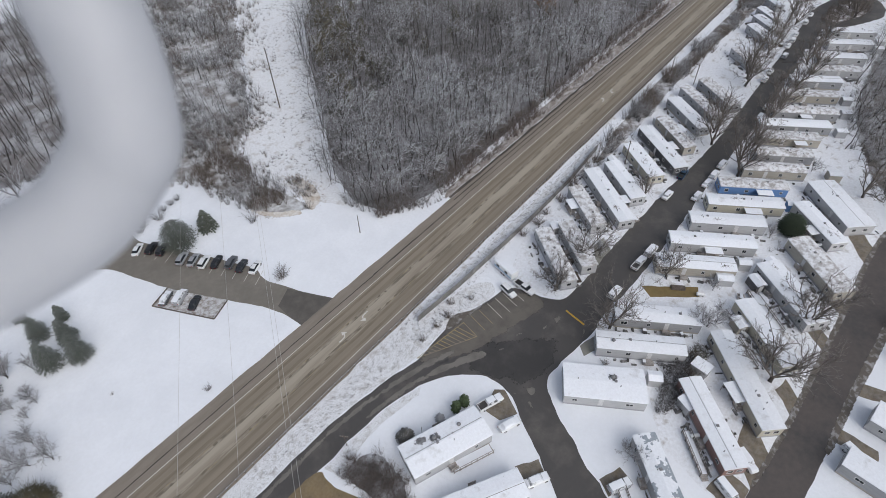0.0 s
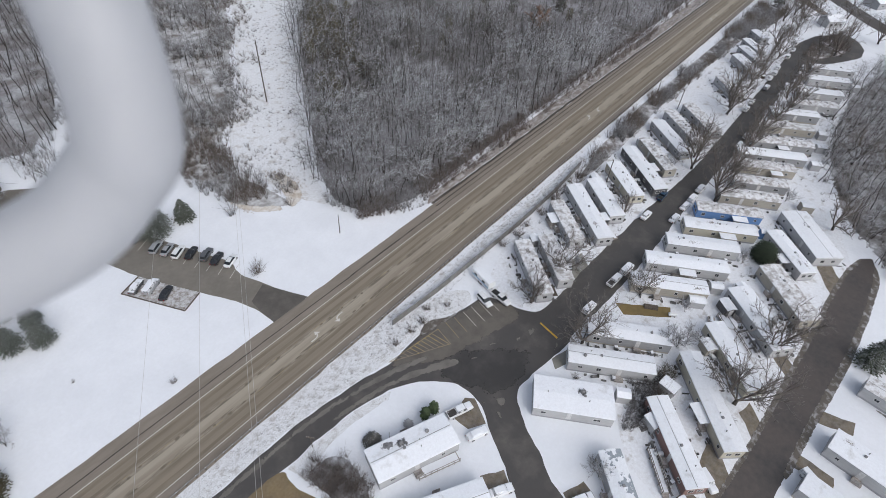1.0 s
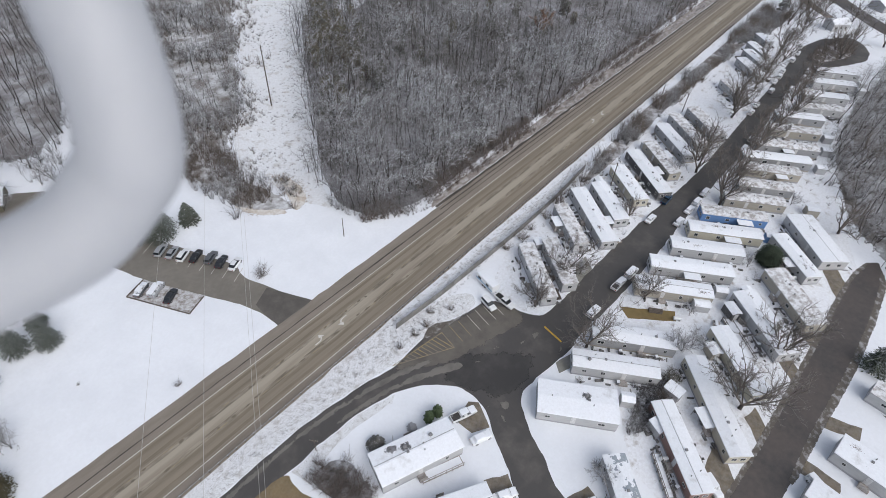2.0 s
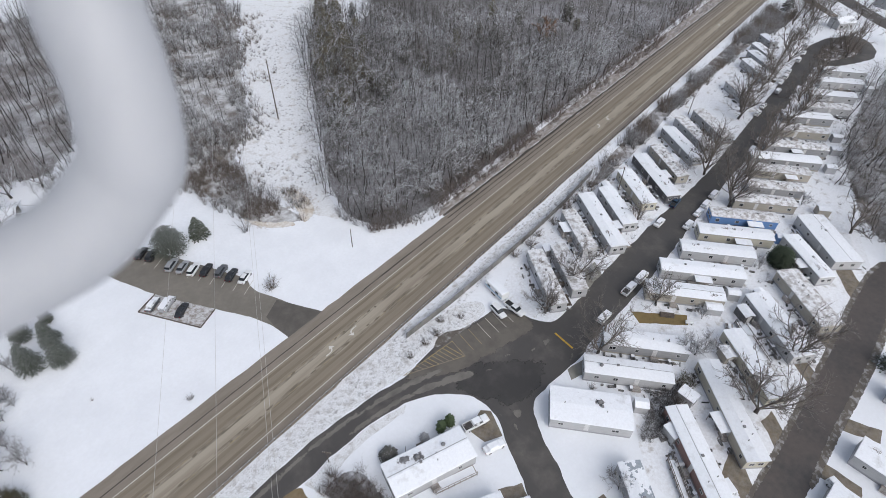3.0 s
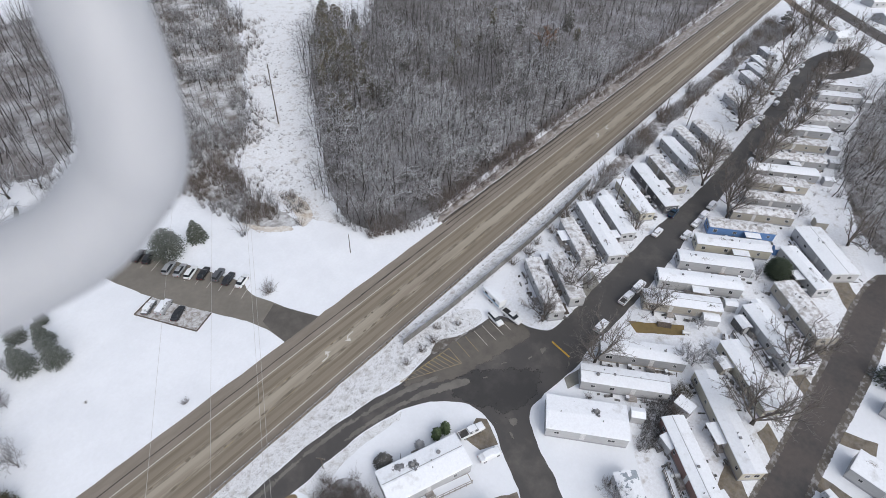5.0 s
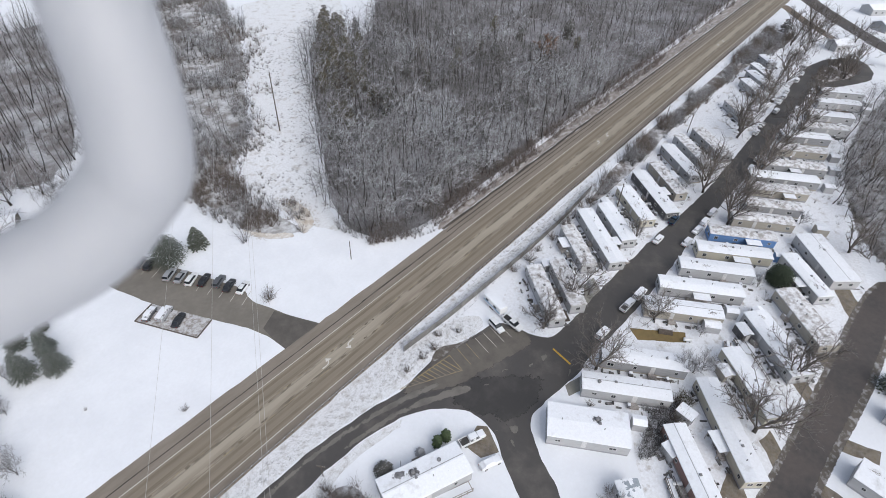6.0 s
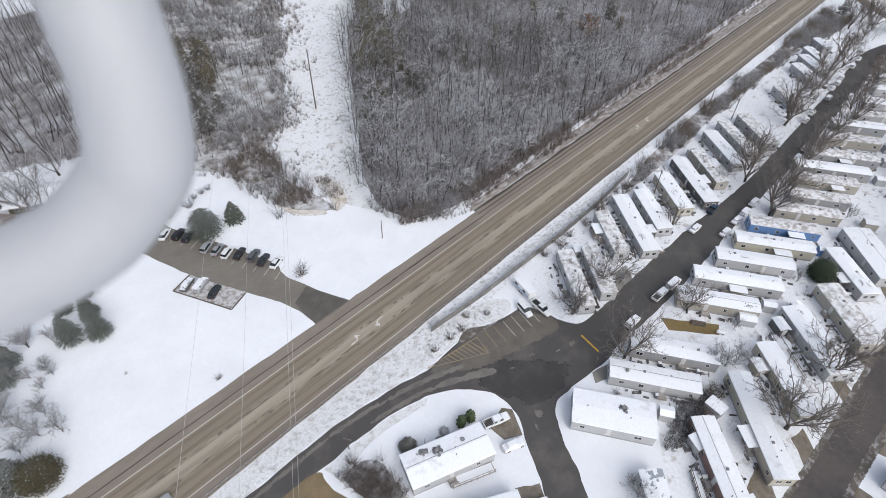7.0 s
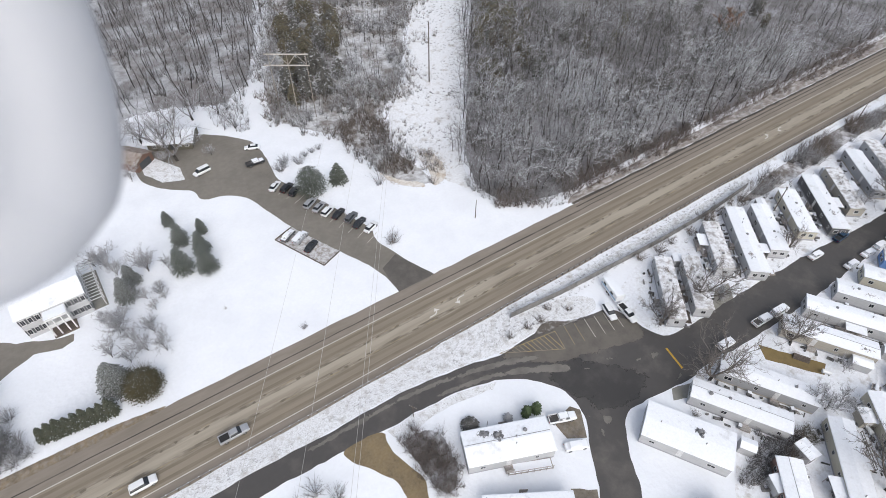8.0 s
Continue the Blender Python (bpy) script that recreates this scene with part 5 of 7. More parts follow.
cedar_places = [(64, 102, 11, 3.0), (58, 104, 10, 2.8), (53, 108, 11, 2.6), (60, 112, 9, 2.6), (68, 118, 10, 2.5), (62, 122, 10, 2.8), (345, -20, 7, 2.5), (100, 71, 9, 2.4), (104, 77, 10, 2.5), (111, 85, 11, 2.6), (118, 95, 9, 2.3)]
cedar_places += [(106 + 4.1 * k + 3 * math.sin(k * 2.1), 71 + 4.9 * k + 2 * math.cos(k * 1.7), 7.5 + (k * 7 % 5) * 0.8, 2.0 + (k % 3) * 0.3) for k in range(14)]
cedar_places += [(115 + 4.3 * k + 6 * math.sin(k * 1.3), 68 + 4.4 * k + 5 * math.cos(k * 2.9), 6.0 + (k * 5 % 4) * 0.9, 1.6 + (k % 3) * 0.4) for k in range(16)]
cedar_places += [(172, 148, 13, 2.8), (175, 143, 12, 2.6), (176, 152, 13, 2.6), (168, 146, 11, 2.3), (70, 128, 9, 2.2), (78, 134, 9, 2.2), (88, 142, 9, 2.0), (52, 101, 8, 2.0), (73, 110, 8, 2.0)]
cedar_places = [p for p in cedar_places if p[0] < 80 or p[1] > 100 or p[1] < 0]
cedar_places += [(x, y, 9.5 * s, 2.2 * s) for x, y, s in fill([(130, 104), (137, 107), (154, 132), (171, 149), (176, 140), (170, 128), (153, 112), (148, 96), (134, 95)], 4.8, 41, 0.75, 1.2)]
cedar_places += [(x, y, 9.0 * s, 2.6 * s) for x, y, s in fill([(50, 116), (62, 112), (76, 118), (88, 140), (96, 168), (84, 176), (70, 160), (58, 140)], 5.2, 42, 0.7, 1.2, 0.1)]
cedar_places += [(x, y, 8.0 * s, 2.4 * s) for x, y, s in fill([(100, 66), (108, 68), (128, 66), (142, 70), (146, 92), (134, 94), (118, 86)], 8.5, 43, 0.7, 1.15, 0.3)]
cedar_places += [(x, y, 8.5 * s, 2.2 * s) for x, y, s in fill([(150, 40), (200, 50), (270, 40), (280, 110), (220, 120), (160, 90)], 24, 44, 0.7, 1.2)]
for k, (x, y, h, r) in enumerate(cedar_places):
    evergreen("cedar", x, y, h, r, DARK_CEDAR if k < 6 or k % 3 == 0 else CEDAR, "dark bronze-green cedar among bare trees", "cedar", egg, seed=140 + k, whorls=int(h * 1.5), arms=8, leaf=0.60, group="cedars of the wood")


for k, (x, y, s) in enumerate(fill([(84, 26), (100, 20), (190, 22), (235, 26), (240, 110), (190, 128), (150, 118), (112, 76), (90, 48)], 9.0, 51, 0.75, 1.2, 0.35)):
    tree(x, y, edge_trees[(1, 3, 1, 3, 0)[k % 5]], s * 1.15, k * 83, "snow-laden bare tree standing in the wood", "frosted trees of the wood")


def bush(x, y, mat, size, seed, label, name="bare_bush"):
    ob = tagged(new(name, array_mesh(name, *tuft(seed, 1.6, 45, 1.2, 0.02, 5), mat)), label, "bush")
    ob.matrix_basis = pose(x, y, 0, 0, 0, seed * 40) @ Matrix.Diagonal((size, size, size, 1))
    return ob


for k, (x, y) in enumerate(((-39.5, 15.5), (-38.2, 14.2), (-40.5, 13.4), (-41.5, 16.8), (-39.8, 17.6), (-42.6, 15.2))):
    bush(x, y, GREYBRUSH, 1.7, 260 + k, "tall grey frosted bush beside the hedge")
for k, (x, y, s) in enumerate(((120, -15.6, 1.6), (112, -15.8, 1.4), (105, -15.2, 1.2), (100, -15.4, 1.7), (94, -14.6, 1.5), (135, -15.2, 1.3), (64, -13.6, 1.0), (60.5, -15.6, 1.2), (57, -15.2, 1.0), (68, -16.5, 0.8), (52, -15, 0.9),
                               (78.2, -65.2, 1.9), (75.6, -66.8, 1.5), (81.5, -64.2, 1.7), (73.5, -64.6, 1.3), (56.2, -61, 1.0), (88.5, -65.5, 1.0), (45.8, 24.9, 1.9), (2.5, -21.5, 1.8), (5.5, -24.5, 1.6), (-1.5, -22.5, 1.6), (-42, 20, 2.2), (-44, 16, 2.2), (-40.5, 24, 1.8),
                               (33.5, 69.0, 1.9), (35.0, 70.5, 1.5), (39.5, 69.5, 1.7), (36, 72.5, 1.5), (42.5, 72, 1.0), (45, 72.6, 1.0), (47.5, 73, 1.0), (15.8, 12.6, 0.7), (3.0, 27.5, 0.35), (-8, 41, 1.3), (-12, 33, 1.3))):
    bush(x, y, BRUSH if k < 18 or s < 0.8 else GREYBRUSH, s, 220 + k, "bare dry bush in the snow")

# ---- road furniture and markings ----
FENCE_GREY = material("grey_fence", (0.125, 0.12, 0.115), 0.8, second=(0.19, 0.183, 0.176), scale=0.8, vary=0.2)
WIRE = material("bright_conductor", (0.50, 0.49, 0.47), 0.4, 0.6)
RUBBER = material("tyre_rubber", (0.02, 0.02, 0.02), 0.85)
ALLOY = material("wheel_alloy", (0.45, 0.45, 0.46), 0.35, 0.8)
LENS = material("lamp_lens", (0.65, 0.66, 0.68), 0.2)
RED_LENS = material("red_lens", (0.30, 0.012, 0.012), 0.25)
DRY = material("drying_asphalt", (0.128, 0.115, 0.099), 0.8, second=(0.085, 0.077, 0.068), scale=0.22, low=0.42, high=0.66, bump=0.01, bump_scale=10, fine=(0.14, 0.125, 0.108), fine_scale=1.0, fine_amount=0.4)
SOAKED = material("soaked_asphalt", (0.042, 0.039, 0.037), 0.5, second=(0.07, 0.064, 0.06), scale=0.15, low=0.45, high=0.7, bump=0.008, bump_scale=10)
PALE_DRY = material("dry_asphalt_streak", (0.165, 0.153, 0.137), 0.8, second=(0.105, 0.097, 0.088), scale=0.2, low=0.46, high=0.7, bump=0.01, bump_scale=10)
MELTED = worn(material("melted_earth", (0.12, 0.105, 0.09), 0.9, second=(0.5, 0.5, 0.51), scale=0.7, low=0.5, high=0.66, bump=0.04, bump_scale=3, fine=(0.08, 0.07, 0.06), fine_scale=1.4, fine_amount=0.6), 0.9, 1.0)
MUD = material("muddy_drive", (0.165, 0.135, 0.095), 0.95, second=(0.11, 0.09, 0.068), scale=0.4, low=0.4, high=0.65, bump=0.03, bump_scale=3, fine=(0.5, 0.5, 0.5), fine_scale=0.9, fine_amount=0.2)
VERGE_EARTH = material("verge_earth", (0.19, 0.14, 0.08), 0.95, second=(0.11, 0.088, 0.062), scale=0.5, low=0.4, high=0.65, bump=0.05, bump_scale=3, fine=(0.45, 0.44, 0.43), fine_scale=0.9, fine_amount=0.35)
OCHRE = material("ochre_grass", (0.20, 0.145, 0.06), 0.95, second=(0.15, 0.11, 0.05), scale=0.5, low=0.4, high=0.65, bump=0.05, bump_scale=3)
CONCRETE = material("damp_concrete", (0.21, 0.205, 0.175), 0.9, second=(0.28, 0.27, 0.25), scale=0.4, low=0.4, high=0.65)


def lane_arrow(x, y, turn):
    bm = bmesh.new()
    left, right = [], []
    for k in range(9):
        f = k / 8
        a = f * radians(80)
        cx, cy = -1.5 + min(f * 2.4, 1.2) + 0.9 * math.sin(max(0, f - 0.4) * 2.2), 0.75 * (1 - math.cos(max(0, f - 0.35) * 2.3))
        nx, ny = -math.sin(a), math.cos(a)
        left.append(bm.verts.new((cx + nx * 0.14, cy + ny * 0.14, 0)))
        right.append(bm.verts.new((cx - nx * 0.14, cy - ny * 0.14, 0)))
    for k in range(8):
        bm.faces.new((right[k], right[k + 1], left[k + 1], left[k]))
    bm.faces.new([bm.verts.new(p) for p in ((0.05, 0.75, 0), (1.35, 0.55, 0), (0.55, 1.5, 0))])
    bmesh.ops.translate(bm, verts=bm.verts, vec=(0.1, -0.5, 0))
    ob = part("turn_arrow", bm, WHITE_LINE, None)
    ob.matrix_basis = pose(x, y, 0.05, 0, 0, turn) @ Matrix.Diagonal((1.1, 1.1, 1, 1))
    return tagged(ob, "worn white turn arrow painted on the centre lane", "road marking", "turn arrows", "structure")


for x, turn in ((42.0, 0), (49.2, 180), (170.5, 0), (178.0, 180), (300, 0), (308, 180)):
    lane_arrow(x, 0, turn)

rail = thing("guardrail", 0, -7.75, 0, "galvanised steel guardrail on timber posts", "guardrail")
bm = bmesh.new()
for k in range(-10, 45):
    x0 = k * 8.0
    for z, d in ((0.50, 0.0), (0.58, -0.05), (0.64, 0.0), (0.70, -0.05)):
        box(bm, x0, x0 + 7.98, 0.12 + d, 0.16 + d, z, z + 0.08)
part("rail", bm, STEEL, rail)
post = mesh_of("post", boxed(-0.09, 0.09, -0.10, 0.10, 0, 0.84, bevel=0.02), POLE_WOOD)
cap = mesh_of("snow_cap", boxed(-0.08, 0.08, -0.09, 0.09, 0.82, 0.89, bevel=0.03), SNOW)
for k in range(-42, 160):
    p = part("post", post, None, rail)
    p.location = (k * 1.905, 0, 0)
    if k < 40:
        c = part("snow_cap", cap, None, p)

fence = thing("panel_fence", 0, 0, 0, "long grey panel fence between the road bank and the homes", "fence")
line = [(55.5, -10.8), (70, -12.1), (89, -12.9), (104, -13.4), (122, -13.4), (143, -12.2)]
dist = [0.0]
for a, b in zip(line, line[1:]):
    dist.append(dist[-1] + math.dist(a, b))


def along(d):
    for i in range(len(line) - 1):
        if d <= dist[i + 1] or i == len(line) - 2:
            f = (d - dist[i]) / (dist[i + 1] - dist[i])
            return line[i][0] + (line[i + 1][0] - line[i][0]) * f, line[i][1] + (line[i + 1][1] - line[i][1]) * f


count = int(dist[-1] / 2.4)
panel = mesh_of("panel", boxed(-1.18, 1.18, -0.03, 0.03, 0.05, 1.9, bevel=0.01), FENCE_GREY)
fence_post = mesh_of("fence_post", boxed(-0.07, 0.07, -0.07, 0.07, 0, 2.05, bevel=0.015), GREY_TRIM)
for k in range(count):
    (xa, ya), (xb, yb) = along(k * 2.4), along((k + 1) * 2.4)
    m = pose((xa + xb) / 2, (ya + yb) / 2, 0, 0, 0, math.degrees(math.atan2(yb - ya, xb - xa)))
    part("panel", panel, None, fence).matrix_basis = m
    part("fence_post", fence_post, None, fence).matrix_basis = pose(xa, ya, 0)

# car-park and street markings
worn(DRY, 0.3, 1.7, 0.6)
worn(SOAKED, 0.22, 1.7, 0.5)
worn(PALE_DRY, 0.4, 1.5, 0.55)
patch("drying_park_road", [(46, -17.0), (55, -17.1), (62.8, -18.1), (71, -20.6), (74.4, -20.7), (77.8, -25), (78.6, -29.7), (76.5, -33), (70, -30), (62, -28), (55, -25.5), (48, -20.5)], 0.038, DRY, "drying brown-grey asphalt of the parking strip")
patch("wet_patch", [(50.8, -26.5), (55, -24), (61, -26), (66.5, -31.6), (71, -38), (66, -41.8), (59.8, -41.3), (54.4, -38), (52.4, -31)], 0.034, SOAKED, "dark soaked asphalt in the junction", 2.5)
patch("dry_streak", [(4, -12.9), (24, -13.2), (32, -14.3), (40, -16.0), (47, -18.0), (55, -21.6), (53.5, -23.3), (46, -20.2), (39, -18.0), (31, -16.2), (24, -15.2), (4, -14.8)], 0.042, PALE_DRY, "pale dry streak along the access road", 0.9)
patch("dry_streak", [(30, -16.9), (38, -18.0), (46, -20.2), (53, -23.4), (59, -27), (57.8, -29.6), (51, -25.6), (44, -21.8), (36, -19.8), (30, -18.6)], 0.046, PALE_DRY, "pale dry streak along the access road", 0.9)
for ring in ([(55.6, -38.5), (57.8, -40.7), (55.2, -42.3), (53.8, -40.7)], [(52.8, -36.3), (54.0, -37.7), (53.2, -39.3), (52.3, -38.2)], [(53.0, -40.2), (54.3, -41.5), (52.5, -43.9), (51.6, -43.2)],
             [(74.8, -34.0), (77.2, -36.0), (74.2, -37.4), (72.8, -35.8)], [(70.4, -33.4), (72.6, -34.2), (72.0, -35.6), (70.0, -35.0)], [(57.5, -27.6), (62.0, -30.2), (61.2, -31.2), (57.0, -28.8)], [(64.2, -29.4), (68.8, -31.6), (68.0, -32.6), (63.8, -30.6)], [(73.4, -42.0), (76.5, -41.0), (76.4, -42.6), (73.8, -43.2)]):
    patch("dry_streak", ring, 0.042, PALE_DRY, "small pale dry patch in the junction", 0.9, 0.25)


def stripe(name, a, b, width, mat, label, z=0.052):
    a, b = Vector((*a, 0)), Vector((*b, 0))
    d = b - a
    ob = part(name, boxed(0, d.length, -width / 2, width / 2, 0, 0.004), mat)
    ob.matrix_basis = Matrix.Translation((a.x, a.y, z)) @ Matrix.Rotation(math.atan2(d.y, d.x), 4, "Z")
    return tagged(ob, label, "road marking", "painted stripes", "structure")


for a, b in (((47.6, -16.9), (61.4, -19.2)), ((61.4, -19.2), (60.1, -23.9)), ((60.1, -23.9), (47.6, -16.9))):
    stripe("hatch_border", a, b, 0.15, YELLOW_LINE, "faded yellow hatch border")
for k in range(11):
    x = 49.2 + 1.03 * k
    stripe("hatch_stripe", (x, -16.9 - 0.167 * (x - 47.6)), (x + 0.4, -16.9 - 0.56 * (x - 47.2)), 0.15, YELLOW_LINE, "faded yellow hatch stripe")
for x in (64.0, 66.5, 69.2, 71.7, 74.1, 76.4):
    y = -19.4 - (x - 64.0) * 0.2
    stripe("bay_line", (x, y), (x - 1.4, y - 4.9), 0.11, YELLOW_LINE if x < 67 else WHITE_LINE, "worn parking bay line")
patch("bare_margin", [(56, -17.6), (58, -16.2), (60.5, -15.4), (63, -16.0), (65.5, -18.2), (72, -19.8), (72, -20.8), (64.4, -19.8), (61, -19.2)], 0.034, MELTED, "bare brown earth along the parking strip", 0.9, 0.3)
bm = boxed(-2.7, 2.7, -0.22, 0.22, 0, 0.07, bevel=0.05)
hump = part("speed_hump", bm, BRIGHT_YELLOW)
hump.matrix_basis = pose(77.8, -38.6, 0.03, 0, 0, -103)
tagged(hump, "bright yellow rubber speed hump across the street", "speed hump")
for k in range(11):
    cx, cy = 44.4 - 1.15 * k, 30.6 + 3.1 * k
    stripe("lot_line", (cx, cy), (cx - 4.2, cy - 2.3), 0.12, WHITE_LINE, "worn white car-park line")

for pts, mat, label in (
        ([(95.9, -46.8), (103.4, -57.6), (100.4, -58.9), (93.9, -49.6)], OCHRE, "bare ochre grass strip between homes"),
        ([(101.6, -31.2), (106, -31.9), (102.5, -35.6), (95, -35.6)], CONCRETE, "damp concrete drive"),
        ([(145.4, -81.3), (149.4, -83.6), (139.9, -89.5), (133.4, -87.9)], MUD, "muddy brown drive"),
        ([(85.6, -79.4), (89.3, -80.4), (85.5, -84.2), (80.8, -83.7)], MUD, "muddy brown drive"),
        ([(78.5, -76.3), (73.7, -79.8), (70.5, -82.4), (62, -81.6), (67.5, -77), (73.2, -76.8)], MUD, "muddy brown drive"),
        ([(97.2, -92), (99, -99), (95.7, -99), (93.5, -91.6)], MUD, "muddy brown drive"),
        ([(84, -91), (83.4, -98), (80.4, -98), (80.6, -90.8)], MUD, "muddy brown drive"),
        ([(51.4, -34.4), (52.7, -36), (49.7, -41), (46.1, -39), (46.6, -35.6)], MUD, "muddy brown drive"),
        ([(40.6, -46.3), (44.3, -48.9), (42.2, -52.5), (38.4, -49.4)], MUD, "muddy brown drive"),
        ([(47.7, -59.5), (52, -61.6), (50.6, -64.6), (46, -62.3)], MUD, "muddy brown drive"),
        ([(57.7, -75.2), (63.3, -76.8), (62, -81.2), (56, -80.6)], MUD, "muddy brown drive"),
        ([(105, -85.6), (110, -80.5), (107, -79), (101, -84.9)], MUD, "muddy brown drive"),
        ([(118, -86), (124, -82), (121, -79.5), (114, -85.6)], MUD, "muddy brown drive"),
        ([(-41.5, 34.5), (-38.5, 36.3), (-34.7, 38.0), (-29.3, 36.3), (-27.0, 37.0), (-26.6, 39.2), (-28.7, 39.4), (-31, 39.9), (-34.4, 41.9), (-37.5, 43.2), (-40.5, 45.6), (-75, 60), (-75, 40)], LOT, "asphalt house drive"),
        ([(71.5, -43.1), (76, -44.4), (74, -47), (69.5, -45)], CONCRETE, "damp concrete pad beside the street")):
    sheet("drive", pts, 0.026, mat, label, 0.3)
sheet("drive_island", [(-0.4, 96), (3.3, 98), (9.1, 87), (9, 80.5), (3.2, 82.6), (-0.3, 89.3)], 0.05, GRASSY, "snowy island in the car park", 0.3)
patch("brown_verge", [(-80, 9.4), (-30, 9.4), (-14, 9.4), (-14, 10.6), (-24, 11.9), (-80, 12.8)], 0.034, worn(VERGE_EARTH, 0.8, 1.0), "bare brown verge beside the highway", 0.5, 0.4)
patch("snow_verge", [(92, 10.2), (460, 10.4), (460, 17.5), (200, 16), (96, 14)], 0.018, worn(VERGE, 0.9, 1.0), "thin snow and weeds beside the asphalt", 1.2, 1.0)

# ---- poles and lines ----
def utility_pole(x, y, height, label, arm=0.0, turn=0, radius=0.16):
    ob = thing("utility_pole", x, y, turn, label, "utility pole")
    part("pole", rod(bmesh.new(), (0, 0, 0), (0, 0, height), radius, radius * 0.65, 10), POLE_WOOD, ob)
    if arm:
        part("crossarm", boxed(-arm, arm, -0.07, 0.07, height - 0.6, height - 0.45, bevel=0.01), POLE_WOOD, ob)
        for s in (-0.9, -0.4, 0.4, 0.9):
            part("insulator", rod(bmesh.new(), (s * arm, 0, height - 0.45), (s * arm, 0, height - 0.2), 0.06, 0.04, 8), PALE_TIMBER, ob)
    return ob


utility_pole(99.2, 89.6, 21.9, "tall dark timber power pole in the clearing", radius=0.24)
utility_pole(69.0, 20.7, 6.3, "short dark timber pole in the snow", radius=0.13)
utility_pole(139.3, -22.6, 8.3, "dark timber utility pole between homes", 0.7, 40)
utility_pole(199.9, -21.7, 7.5, "timber utility pole in the brush", 1.2, 20)
utility_pole(205, -11.3, 6.0, "bare timber pole on the road bank")
utility_pole(24.6, -18.9, 4.2, "short timber post with a crossbar beside the access road", 0.8, -60, 0.1)
utility_pole(34.8, -29.0, 3.4, "thin grey pipe pole beside the home", 0, 0, 0.06)

frame_pole = thing("power_pylon", 50.0, 93.6, -34, "three-legged pale timber power pylon above the scrub", "power pylon")
for x in (-5.8, 0, 5.8):
    part("leg", rod(bmesh.new(), (x, 0, 0), (x * 0.98, 0, 22.5), 0.15, 0.11, 10), POST_WOOD, frame_pole)
part("upper_beam", boxed(-7.0, 6.6, -0.14, 0.14, 21.6, 22.0, bevel=0.03), PALE_TIMBER, frame_pole)
part("lower_beam", boxed(-7.6, 6.6, -0.14, 0.14, 18.0, 18.4, bevel=0.03), PALE_TIMBER, frame_pole)
for a, b in (((-5.7, 18.4), (-3.0, 21.6)), ((0, 18.4), (-2.6, 21.6)), ((0, 18.4), (2.6, 21.6)), ((5.7, 18.4), (3.0, 21.6)), ((-5.7, 12.0), (-9.5, 8.0)), ((-5.7, 13), (-2.5, 10))):
    part("brace", rod(bmesh.new(), (a[0], 0, a[1]), (b[0], 0, b[1]), 0.09, 0.09, 6), PALE_TIMBER, frame_pole)


def conductor(ax, ay, bx, by, z, sag, radius=0.035):
    bm = bmesh.new()
    side = Vector((by - ay, ax - bx, 0)).normalized() * radius
    rings = []
    for k in range(31):
        f = k / 30
        c = Vector((ax + (bx - ax) * f, ay + (by - ay) * f, z - sag * 4 * f * (1 - f)))
        rings.append([bm.verts.new(c + o) for o in (side, Vector((0, 0, radius)), -side, Vector((0, 0, -radius)))])
    for a, b in zip(rings, rings[1:]):
        for i in range(4):
            bm.faces.new((a[i], a[(i + 1) % 4], b[(i + 1) % 4], b[i]))
    bmesh.ops.recalc_face_normals(bm, faces=bm.faces)
    return tagged(part("power_line", bm, WIRE), "thin bright overhead power line strung between poles", "power line", "power lines")


for dx in (0.0, 11.0, 20.5, 21.5):
    conductor(112 + dx, 160, -58 + dx, -98, 16.5, 2.0, 0.025)

# ---- vehicles ----
PAINTS = {k: material(k + "_car_paint", c, 0.28, 0.0 if k in ("white", "black") else 0.25) for k, c in
          (("white", (0.68, 0.69, 0.70)), ("black", (0.018, 0.018, 0.02)), ("grey", (0.12, 0.125, 0.135)), ("silver", (0.36, 0.37, 0.39)), ("blue", (0.03, 0.07, 0.13)), ("dark", (0.035, 0.037, 0.042)))}


def loft(sections):
    """A hull through rounded cross-sections along x. A section: x, floor, top, half width low, half width high."""
    bm = bmesh.new()
    rings = []
    for x, z0, z1, w0, w1 in sections:
        h = z1 - z0
        rings.append([bm.verts.new((x, y, z)) for y, z in ((-w0 * 0.92, z0), (-w0, z0 + h * 0.25), (-w0, z0 + h * 0.6), (-w1, z1 - h * 0.12), (-w1 * 0.86, z1), (w1 * 0.86, z1), (w1, z1 - h * 0.12), (w0, z0 + h * 0.6), (w0, z0 + h * 0.25), (w0 * 0.92, z0))])
    for a, b in zip(rings, rings[1:]):
        for i in range(10):
            bm.faces.new((a[i], a[(i + 1) % 10], b[(i + 1) % 10], b[i]))
    bm.faces.new(rings[0])
    bm.faces.new(rings[-1][::-1])
    bmesh.ops.recalc_face_normals(bm, faces=bm.faces)
    return bm


tyre = mesh_of("tyre", rod(bmesh.new(), (0, -0.11, 0), (0, 0.11, 0), 0.33, 0.33, 16), RUBBER)
rim_mesh = mesh_of("rim", rod(bmesh.new(), (0, -0.12, 0), (0, 0.12, 0), 0.2, 0.2, 12), ALLOY)


